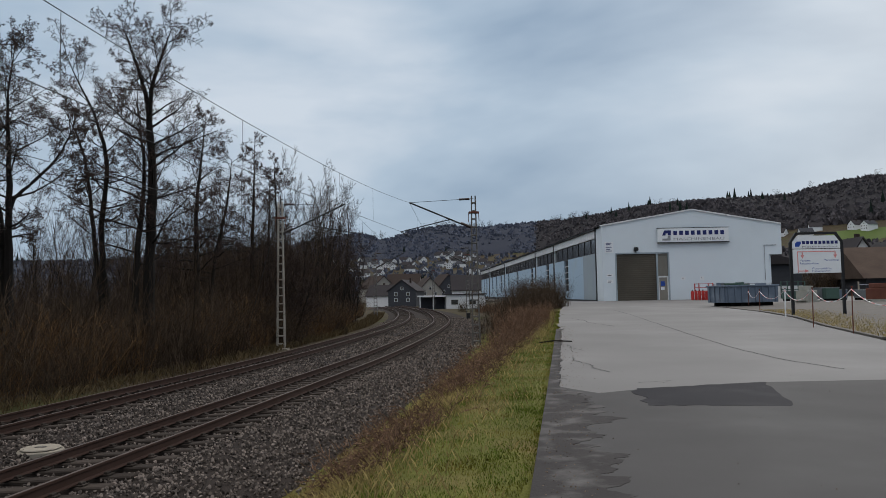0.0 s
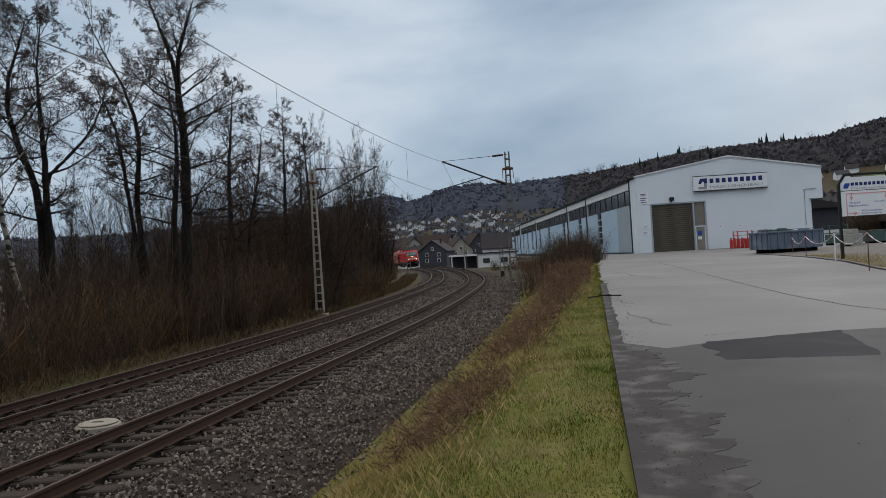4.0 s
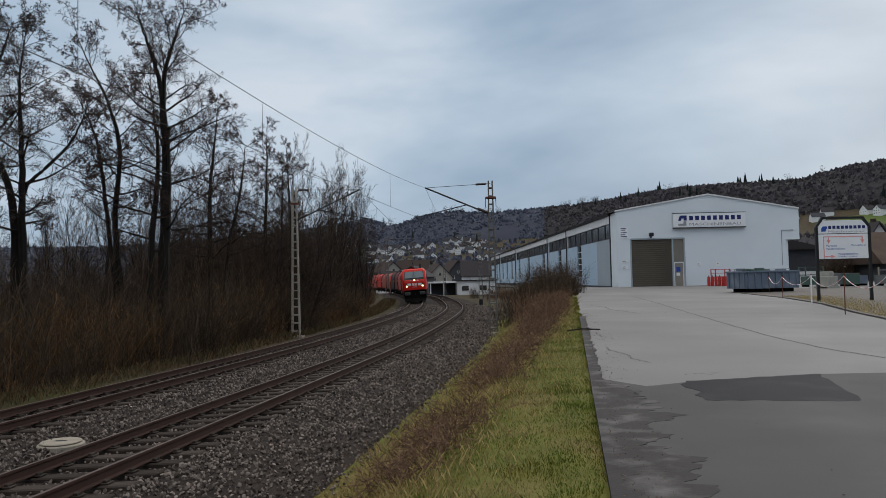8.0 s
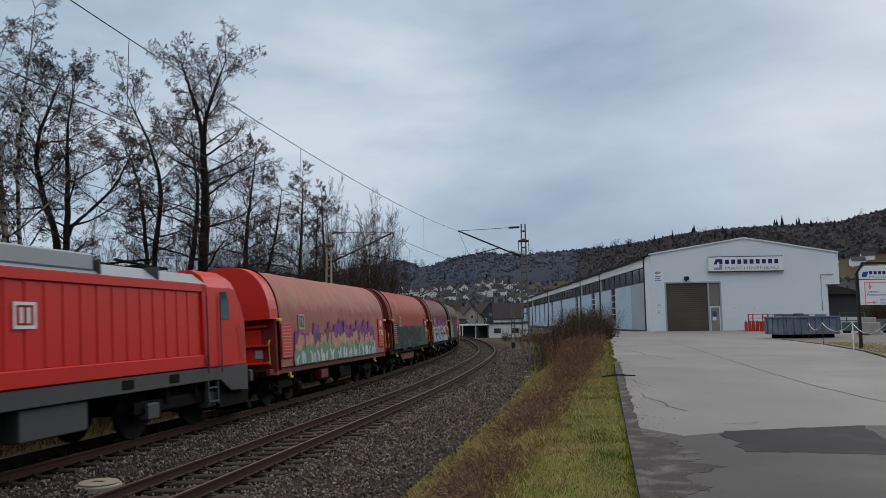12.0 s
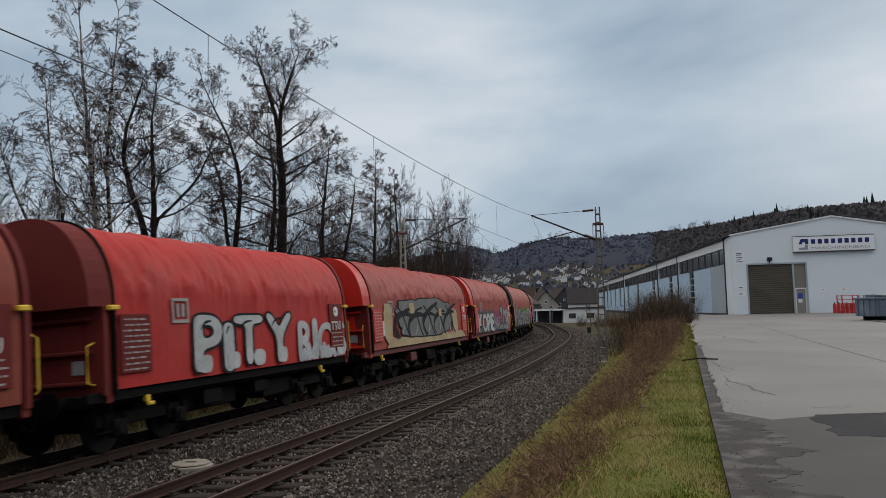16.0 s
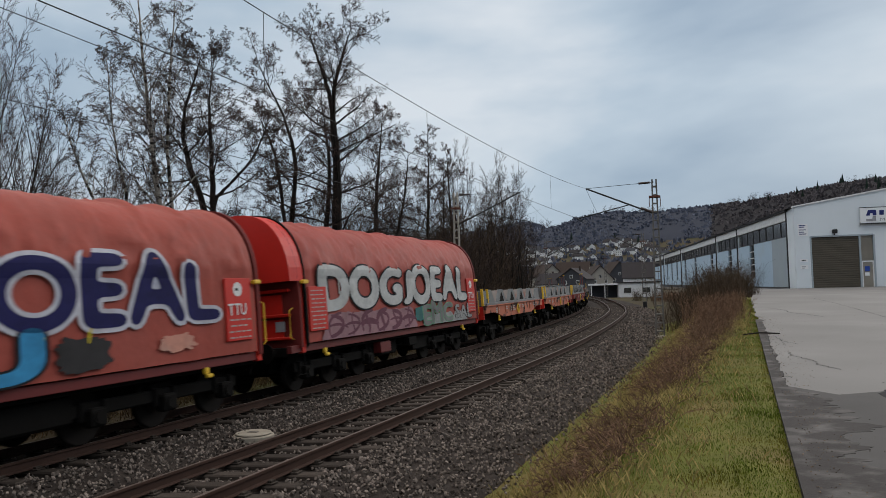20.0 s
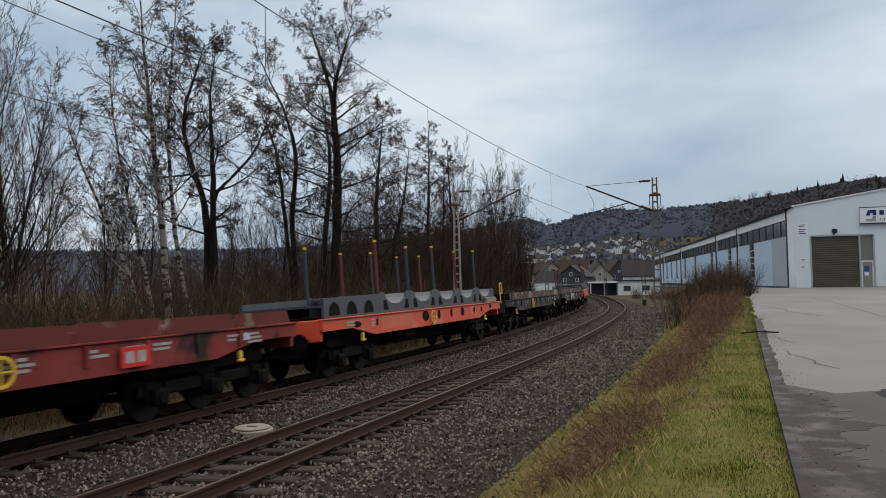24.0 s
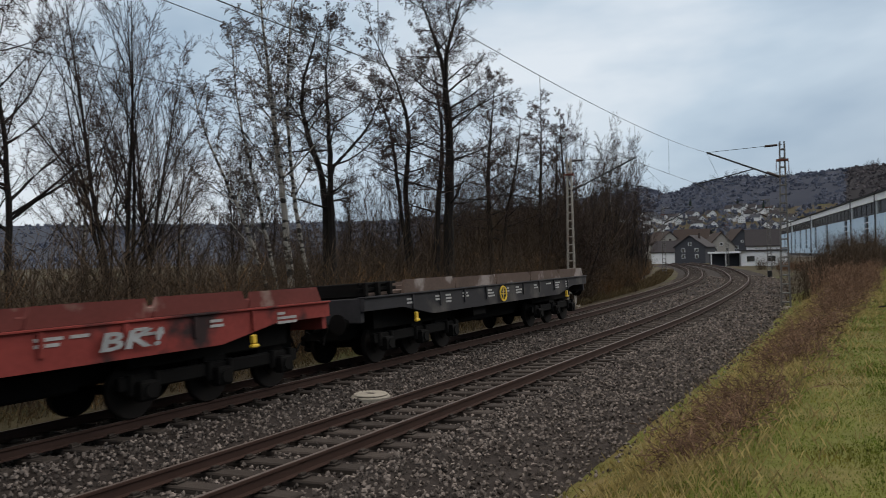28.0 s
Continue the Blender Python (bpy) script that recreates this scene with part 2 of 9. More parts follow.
# ---- mesh tools ----
class Form:
    """Collects vertices and faces for one mesh."""

    def __init__(self):
        self.v, self.f = [], []

    def add(self, verts, faces):
        k = len(self.v)
        self.v.extend(verts)
        self.f.extend([tuple(i + k for i in q) for q in faces])
        return self

    def box(self, x0, x1, y0, y1, z0, z1, bevel=0.0):
        if bevel <= 0:
            vs = [(x, y, z) for z in (z0, z1) for y in (y0, y1) for x in (x0, x1)]
            return self.add(vs, [(0, 2, 3, 1), (4, 5, 7, 6), (0, 1, 5, 4), (2, 6, 7, 3), (0, 4, 6, 2), (1, 3, 7, 5)])
        b = min(bevel, 0.45 * min(abs(x1 - x0), abs(y1 - y0), abs(z1 - z0)))
        ring = lambda q: [(x0 + q, y0 + q), (x1 - q, y0 + q), (x1 - q, y1 - q), (x0 + q, y1 - q)]
        vs = [(*p, z0) for p in ring(b)] + [(*p, z0 + b) for p in ring(0)] + [(*p, z1 - b) for p in ring(0)] + [(*p, z1) for p in ring(b)]
        fs = [(3, 2, 1, 0), (12, 13, 14, 15)]
        for r in range(3):
            for i in range(4):
                fs.append((r * 4 + i, r * 4 + (i + 1) % 4, r * 4 + 4 + (i + 1) % 4, r * 4 + 4 + i))
        return self.add(vs, fs)

    def tube(self, pts, r, sides=6, r2=None, cap=True):
        pts = [Vector(p) for p in pts]
        n = len(pts)
        vs, fs = [], []
        for i, p in enumerate(pts):
            d = (pts[min(i + 1, n - 1)] - pts[max(i - 1, 0)])
            d = d.normalized() if d.length > 1e-9 else Vector((0, 0, 1))
            a = d.orthogonal().normalized() if abs(d.z) > 0.95 else d.cross(Vector((0, 0, 1))).normalized()
            b = d.cross(a)
            rr = r if r2 is None else r + (r2 - r) * i / max(1, n - 1)
            for k in range(sides):
                w = 2 * math.pi * k / sides
                vs.append(tuple(p + a * (rr * math.cos(w)) + b * (rr * math.sin(w))))
        for i in range(n - 1):
            for k in range(sides):
                j = (k + 1) % sides
                fs.append((i * sides + k, i * sides + j, (i + 1) * sides + j, (i + 1) * sides + k))
        if cap:
            fs.append(tuple(range(sides - 1, -1, -1)))
            fs.append(tuple((n - 1) * sides + k for k in range(sides)))
        return self.add(vs, fs)

    def disc(self, c, axis, r, h, sides=20, inner=0.0, bevel=0.0):
        """A round plate or ring round an axis (0, 1, 2), from c along h."""
        def at(rad, k, along):
            w = 2 * math.pi * k / sides
            q = [0, 0, 0]
            q[axis], q[(axis + 1) % 3], q[(axis + 2) % 3] = along, rad * math.cos(w), rad * math.sin(w)
            return (c[0] + q[0], c[1] + q[1], c[2] + q[2])
        rings = [(r - bevel, 0), (r, bevel if h > 0 else -bevel), (r, h - (bevel if h > 0 else -bevel)), (r - bevel, h)]
        if inner:
            rings += [(inner, h), (inner, 0)]
        vs = [at(rad, k, al) for rad, al in rings for k in range(sides)]
        fs = []
        m = len(rings)
        for i in range(m if inner else m - 1):
            for k in range(sides):
                j, i2 = (k + 1) % sides, (i + 1) % m
                fs.append((i * sides + k, i * sides + j, i2 * sides + j, i2 * sides + k))
        if not inner:
            fs += [tuple(range(sides - 1, -1, -1)), tuple((m - 1) * sides + k for k in range(sides))]
        return self.add(vs, fs)

    def sweep(self, profile, frames, closed=True, caps=True):
        """profile: (a, b) pairs; frames: functions or (origin, right, up)."""
        n = len(profile)
        vs = [tuple(o + a * r + b * u) for o, r, u in frames for a, b in profile]
        fs = []
        for i in range(len(frames) - 1):
            for k in range(n if closed else n - 1):
                j = (k + 1) % n
                fs.append((i * n + k, i * n + j, (i + 1) * n + j, (i + 1) * n + k))
        if closed and caps:
            fs += [tuple(range(n - 1, -1, -1)), tuple((len(frames) - 1) * n + k for k in range(n))]
        return self.add(vs, fs)

    def prism(self, outline, axis, a, b):
        """A flat outline of (u, v) pairs made thick along an axis; u, v are the other two axes in order."""
        o = [i for i in range(3) if i != axis]
        def put(u, v, w):
            q = [0, 0, 0]
            q[axis], q[o[0]], q[o[1]] = w, u, v
            return tuple(q)
        n = len(outline)
        vs = [put(u, v, a) for u, v in outline] + [put(u, v, b) for u, v in outline]
        fs = [tuple(range(n - 1, -1, -1)), tuple(range(n, 2 * n))]
        fs += [(i, (i + 1) % n, n + (i + 1) % n, n + i) for i in range(n)]
        return self.add(vs, fs)

    def mesh(self, name, mat, smooth=False):
        me = bpy.data.meshes.new(name)
        me.from_pydata(self.v, [], self.f)
        me.materials.append(mat)
        if smooth:
            me.polygons.foreach_set("use_smooth", [True] * len(me.polygons))
        me.update()
        bm = bmesh.new()
        bm.from_mesh(me)
        if len(bm.faces) < 60000:
            bmesh.ops.recalc_face_normals(bm, faces=bm.faces)
            bm.to_mesh(me)
        bm.free()
        return me


def part(name, form, mat, parent=None, label="", smooth=False):
    ob = new(name, form.mesh(name, mat, smooth) if isinstance(form, Form) else form)
    if parent:
        ob.parent = parent
    if label:
        ob["label"] = label
    return ob


def thing(name, label, category, group="", at=None, kind=""):
    ob = new(name)
    ob.empty_display_size = 0.2
    if at is not None:
        ob.matrix_basis = at
    return tagged(ob, label, category, group, kind)


def word_plate(word, x, z, w, h, y, mat, parent):
    """A flat word facing -y, w wide and h high, from x and z on."""
    c = bpy.data.curves.new("lettering", "FONT")
    c.body, c.size, c.resolution_u = word, 1.0, 2
    ob = bpy.data.objects.new("lettering", c)
    me = ob.to_mesh()
    v = np.array([p.co[:] for p in me.vertices])
    fc = [tuple(p.vertices) for p in me.polygons]
    ob.to_mesh_clear()
    bpy.data.objects.remove(ob)
    lo, hi = v.min(0), v.max(0)
    co = [(x + (p[0] - lo[0]) / (hi[0] - lo[0]) * w, y, z + (p[1] - lo[1]) / (hi[1] - lo[1]) * h) for p in v]
    return part("lettering", Form().add(co, fc), mat, parent)


# ---- plan: the two tracks run side by side round a long left-hand bend ----
KY = [6, 14, 22, 30, 40, 50, 60, 70, 80, 90, 102, 118, 135]
KX = [-6.905, -5.691, -4.496, -3.336, -2.23, -1.36, -0.70, -0.32, -0.35, -0.70, -1.27, -2.45, -4.3]
APART, CANT = 4.117, 0.0600
RAIL_Z = -0.905


def natural_spline(ks, vs):
    n = len(ks)
    h = np.diff(ks)
    a, b = np.eye(n), np.zeros(n)
    for i in range(1, n - 1):
        a[i, i - 1], a[i, i], a[i, i + 1] = h[i - 1], 2 * (h[i - 1] + h[i]), h[i]
        b[i] = 6 * ((vs[i + 1] - vs[i]) / h[i] - (vs[i] - vs[i - 1]) / h[i - 1])
    m = np.linalg.solve(a, b)
    ks, vs = np.array(ks, float), np.array(vs, float)

    def f(y):
        i = np.clip(np.searchsorted(ks, y) - 1, 0, n - 2)
        s, t = (ks[i + 1] - y) / h[i], (y - ks[i]) / h[i]
        return s * vs[i] + t * vs[i + 1] + ((s**3 - s) * m[i] + (t**3 - t) * m[i + 1]) * h[i] ** 2 / 6

    return f


def build_line():
    """Points of the near track's middle every half metre, run on straight at the start and with a long bend at the end."""
    f = natural_spline(KY, KX)
    ys = np.arange(6, 135.01, 0.25)
    xs = f(ys)
    d0 = Vector((xs[1] - xs[0], ys[1] - ys[0])).normalized()
    d1 = Vector((xs[-1] - xs[-3], ys[-1] - ys[-3])).normalized()
    pts = [(xs[0] - d0.x * k, ys[0] - d0.y * k) for k in np.arange(420, 0, -0.5)]
    pts += list(zip(xs, ys))
    x, y, a = xs[-1], ys[-1], math.atan2(d1.y, d1.x)
    for k in range(1300):
        a += 0.5 / 700
        x, y = x + 0.5 * math.cos(a), y + 0.5 * math.sin(a)
        pts.append((x, y))
    p = np.array(pts)
    run = np.r_[0, np.cumsum(np.hypot(*np.diff(p, axis=0).T))]
    return p, run - run[840]


LINE, RUN = build_line()
TAN = np.gradient(LINE, axis=0)
TAN /= np.hypot(TAN[:, 0], TAN[:, 1])[:, None]
FAR = LINE + np.c_[TAN[:, 1], -TAN[:, 0]] * -APART
FAR_RUN = np.r_[0, np.cumsum(np.hypot(*np.diff(FAR, axis=0).T))]
FAR_RUN -= np.interp(6.0, [FAR[830, 1], FAR[850, 1]], [FAR_RUN[830], FAR_RUN[850]]) - 3.42


def along(run, track="near"):
    """The middle of a track at a run along it, and its heading, as x, y, dx, dy."""
    p, r = (LINE, RUN) if track == "near" else (FAR, FAR_RUN)
    x, y = np.interp(run, r, p[:, 0]), np.interp(run, r, p[:, 1])
    dx, dy = np.interp(run, r, TAN[:, 0]), np.interp(run, r, TAN[:, 1])
    h = math.hypot(dx, dy)
    return x, y, dx / h, dy / h


def beside(run, off, track="near"):
    x, y, dx, dy = along(run, track)
    return x + dy * off, y - dx * off


NEAR_Y, NEAR_X = LINE[:, 1], LINE[:, 0]
HALF = slice(0, 840 + 517)


def track_x(y):
    return np.interp(y, NEAR_Y[HALF], NEAR_X[HALF])


def road_z(y):
    return 0.0098 * min(max(y - 12, 0), 63)


def edge_x(y):
    """The left edge of the asphalt."""
    return 0.72 + 0.157 * (y - 6.1)


def smooth01(t):
    t = min(max(t, 0.0), 1.0)
    return t * t * (3 - 2 * t)


RIDGE_AZ = [-180, -75, -45, -25, -12, -6.45, -5.5, -4.8, -4.0, -2.7, -1.0, 0.7, 2.4, 4.1, 6.7, 9.2, 11.7, 13.3, 15.0, 17.4, 21.2, 24.8, 25.9, 27.6, 29.6, 45, 80, 180]
RIDGE_UP = [2.4, 2.4, 2.4, 2.6, 3.6, 4.5, 4.35, 3.95, 4.05, 4.6, 4.85, 5.0, 4.8, 4.9, 5.05, 5.2, 5.45, 5.7, 5.9, 6.1, 6.05, 6.05, 6.35, 6.7, 6.9, 7.4, 5, 3]


def ridge_up(az):
    return float(np.interp(az, RIDGE_AZ, RIDGE_UP))


def ridge_far(az):
    """How far off the crest of the hills lies."""
    return float(np.interp(az, [-60, -10, 8, 20], [900, 1400, 1400, 800]))


def ground_z(x, y):
    r, az = math.hypot(x, y), math.degrees(math.atan2(x, y))
    xc = track_x(min(max(y, -400), 134))
    o = x - xc
    if y > 134:
        o = min(o, -5.0) if x < -10 else o
    bed = -1.42
    zr = road_z(y) - 1.9 * smooth01((y - 112) / 16)
    top = edge_x(y) - 1.2
    foot = xc + 3.55
    if o > -8.6 and x < foot:
        z = bed
    elif x >= foot:
        z = bed + (zr - 0.05 - bed) * smooth01((x - foot) / max(0.8, top - foot)) ** 0.9 if x < top else zr - 0.05
    else:
        z = bed - 1.0 * smooth01((-8.6 - o) / 12)
    if r > 150:
        reach = ridge_far(az)
        far = smooth01((r - 150) / (reach - 150))
        z = z * (1 - smooth01((r - 150) / 200)) + (1.6 + r * math.tan(radians(ridge_up(az)))) * far ** float(np.interp(az, [9, 20], [3.0, 2.1]))
        if r > reach:
            z = 1.6 + reach * math.tan(radians(ridge_up(az))) - (r - reach) * 0.02
        z -= 1.6 * smooth01((r - 150) / 60) * (1 - smooth01((r - 360) / 150)) * smooth01((az + 8.5) / 2.5) * (1 - smooth01((az - 7) / 3))
    return z


def build_ground():
    def spread(lo, hi, fine_lo, fine_hi, step):
        a = list(np.arange(fine_lo, fine_hi, step))
        g, v = step, fine_hi
        while v < hi:
            a.append(v)
            g *= 1.22
            v += g
        a.append(hi)
        g, v = step, fine_lo
        while v > lo:
            g *= 1.22
            v -= g
            a.insert(0, max(v, lo))
        return a
    xs = spread(-2600, 2600, -26, 26, 0.5)
    ys = spread(-2600, 2600, -2, 140, 1.0)
    vs = []
    for y in ys:
        for x in xs:
            z = ground_z(x, y)
            if abs(x) < 40 and -5 < y < 150:
                z += 0.05 * noise.noise((x * 0.7, y * 0.7, 0)) if x < track_x(y) + 3.2 else -0.16
            vs.append((x, y, z))
    w = len(xs)
    fs = [(j * w + i, j * w + i + 1, (j + 1) * w + i + 1, (j + 1) * w + i) for j in range(len(ys) - 1) for i in range(w - 1)]
    ob = part("ground", Form().add(vs, fs), M["ground"], smooth=True)
    tagged(ob, "brown leaf litter and rough grass running out to wooded hills", "ground", kind="structure")


build_ground()


# ---- permanent way ----
def cant_frame(run, track):
    x, y, dx, dy = along(run, track)
    right = Vector((dy, -dx, CANT)).normalized()
    up = right.cross(Vector((dx, dy, 0))).normalized()
    return Vector((x, y, RAIL_Z)), right, up, Vector((dx, dy, 0))


RAIL_PROFILE = [(-0.0625, -0.172), (0.0625, -0.172), (0.0625, -0.160), (0.012, -0.140), (0.009, -0.045), (0.035, -0.035), (0.035, -0.006),
                (0.026, 0.0), (-0.026, 0.0), (-0.035, -0.006), (-0.035, -0.035), (-0.009, -0.045), (-0.012, -0.140), (-0.0625, -0.160)]


def build_track(track, first, last):
    name = {"near": "railway_track", "far": "railway_track"}[track]
    t = thing(name, "rusty railway track on weathered sleepers in dark ballast", "railway track", "railway tracks", kind="structure")
    runs = list(np.arange(first, last, 1.0))
    for side in (-0.7525, 0.7525):
        frames = [(o + r * side, r, u) for o, r, u, _ in (cant_frame(q, track) for q in runs)]
        rail = part("rail", Form().sweep(RAIL_PROFILE, frames), M["rail"], t)
        part("rail_head", Form().sweep([(-0.03, 0.0005), (0.03, 0.0005), (0.03, 0.003), (-0.03, 0.003)], frames), M["railhead"], rail, "worn brown running surface")
    block = Form().box(-1.3, 1.3, -0.13, 0.13, -0.36, -0.2, 0.02)
    for s in (-1, 1):
        block.box(s * 0.7525 - 0.17, s * 0.7525 + 0.17, -0.075, 0.075, -0.192, -0.172, 0.004)
        for k in (-0.1, 0.1):
            block.box(s * 0.7525 + k - 0.03, s * 0.7525 + k + 0.03, -0.05, 0.05, -0.175, -0.135, 0.01)
    me = block.mesh("sleeper", M["sleeper"])
    rest = Form()
    for i, q in enumerate(np.arange(first, last, 0.63)):
        o, r, u, d = cant_frame(q, track)
        m = Matrix((r, d, u)).transposed().to_4x4()
        m.translation = o
        if -2 < q < 95:
            s = part("sleeper", me, None, t)
            s.matrix_basis = m
        else:
            rest.add([tuple(m @ Vector(v)) for v in [(x, y, z) for z in (-0.36, -0.19) for y in (-0.13, 0.13) for x in (-1.3, 1.3)]],
                                                                          [(4, 5, 7, 6), (0, 1, 5, 4), (2, 6, 7, 3), (0, 4, 6, 2), (1, 3, 7, 5)])
    tagged(part("distant_sleepers", rest, M["sleeper"], t), kind="stuff")


build_track("near", -30, 175)
build_track("far", -30, 175)


def bed_z(run, off):
    """Height of the ballast's surface at an offset from the near track."""
    base = RAIL_Z + CANT * off if off > -2 else RAIL_Z + CANT * (off + APART)
    if off > 1.75:
        t = (off - 1.75) / 1.95
        return base - 0.24 - t * 0.36 if t < 1 else base - 0.6 - (off - 3.7) * 0.2
    if off < -APART - 1.6:
        t = (-APART - 1.6 - off) / 1.8
        return base - 0.24 - t * 0.35
    if -2.6 < off < -1.5:
        lo, hi = RAIL_Z - CANT * 1.5, RAIL_Z + CANT * (APART - 2.6)
        return lo + (hi - lo) * (-1.5 - off) / 1.1 - 0.225
    return base - 0.225


def build_ballast():
    t = thing("ballast", "dark grey and brown crushed stone ballast under the tracks", "ballast", kind="stuff")
    offs = [-7.6, -6.6, -5.7, -4.9, -4.1, -3.3, -2.6, -2.05, -1.5, -0.75, 0, 0.75, 1.5, 1.9, 2.4, 2.9, 3.4, 3.75]
    rows = list(np.arange(-30, 175, 1.0))
    vs, w = [], len(offs)
    for q in rows:
        for off in offs:
            x, y = beside(q, off)
            z = bed_z(q, off) - 0.05 if off not in (-7.6, 3.75) else -1.5
            vs.append((x, y, z + 0.03 * noise.noise((x * 2, y * 2, 3))))
    fs = [(j * w + i, j * w + i + 1, (j + 1) * w + i + 1, (j + 1) * w + i) for j in range(len(rows) - 1) for i in range(w - 1)]
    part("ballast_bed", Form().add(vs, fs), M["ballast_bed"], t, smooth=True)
    rnd = random.Random(5)
    shapes = []
    for k in range(14):
        v = [Vector(p) for p in ((1, 0, 0), (-1, 0, 0), (0, 1, 0), (0, -1, 0), (0, 0, 1), (0, 0, -1), (.6, .6, .5), (-.6, .6, -.4), (.6, -.6, -.5), (-.6, -.6, .5))]
        b = bmesh.new()
        for p in v:
            b.verts.new(Vector((p.x * rnd.uniform(.7, 1.3), p.y * rnd.uniform(.6, 1.1), p.z * rnd.uniform(.5, .9))))
        hull = bmesh.ops.convex_hull(b, input=b.verts)
        gone = [g for g in hull["geom_interior"] if isinstance(g, bmesh.types.BMVert)] + [g for g in hull["geom_unused"] if isinstance(g, bmesh.types.BMVert)]
        if gone:
            bmesh.ops.delete(b, geom=list(set(gone)), context="VERTS")
        b.verts.index_update()
        shapes.append((np.array([p.co[:] for p in b.verts]), [tuple(p.index for p in f.verts) for f in b.faces]))
        b.free()
    all_v, all_f, count = [], [], 0
    zones = [(-3, 12, 165, 1.0), (12, 24, 125, 1.12), (24, 45, 46, 1.5), (45, 80, 14, 2.0)]
    for a, b2, density, size in zones:
        for _ in range(int((b2 - a) * 11.2 * density)):
            q, off = rnd.uniform(a, b2), rnd.uniform(-7.5, 4.0)
            if off > 3.3 and rnd.random() < (off - 3.3) / 0.7:
                continue
            rail_gap = min(abs(off - s) for s in (-0.75, 0.75, -APART - .75, -APART + .75))
            if rail_gap < 0.09:
                continue
            x, y = beside(q, off)
            z = bed_z(q, off) + rnd.uniform(-0.045, 0.015) * size
            inside = abs(off) < 1.3 or abs(off + APART) < 1.3
            if inside:
                z -= 0.022
            r = rnd.uniform(0.020, 0.041) * size
            sv, sf = shapes[rnd.randrange(14)]
            m = np.array(Euler((rnd.uniform(0, 6.3), rnd.uniform(0, 6.3), rnd.uniform(0, 6.3))).to_matrix())
            all_v.append(sv @ m.T * r + (x, y, z))
            all_f.extend([tuple(i + count for i in f) for f in sf])
            count += len(sv)
    me = bpy.data.meshes.new("stones")
    me.from_pydata(np.concatenate(all_v).tolist(), [], all_f)
    me.materials.append(M["stone"])
    part("stones", me, None, t)


build_ballast()


# ---- asphalt yard ----
def slab(name, outline, zlift, mat, parent=None, thick=0.06, label=""):
    """A paved sheet that follows the yard's slope; outline of (x, y)."""
    b = bmesh.new()
    vs = [b.verts.new((x, y, 0)) for x, y in outline]
    b.faces.new(vs)
    cuts = [12] + list(range(16, 76, 8))
    for c in cuts:
        bmesh.ops.bisect_plane(b, geom=b.verts[:] + b.edges[:] + b.faces[:], plane_co=(0, c, 0), plane_no=(0, 1, 0))
    for v in b.verts:
        v.co.z = road_z(v.co.y) + zlift
    top = b.faces[:]
    ext = bmesh.ops.extrude_face_region(b, geom=top)
    for g in ext["geom"]:
        if isinstance(g, bmesh.types.BMVert):
            g.co.z -= thick
    bmesh.ops.recalc_face_normals(b, faces=b.faces)
    me = bpy.data.meshes.new(name)
    b.to_mesh(me)
    b.free()
    me.materials.append(mat)
    return part(name, me, None, parent, label)


def wavy(a, b, n, amp, seed):
    r = random.Random(seed)
    return [(a[0] + (b[0] - a[0]) * k / n + r.uniform(-amp, amp), a[1] + (b[1] - a[1]) * k / n + r.uniform(-amp, amp)) for k in range(n + 1)]


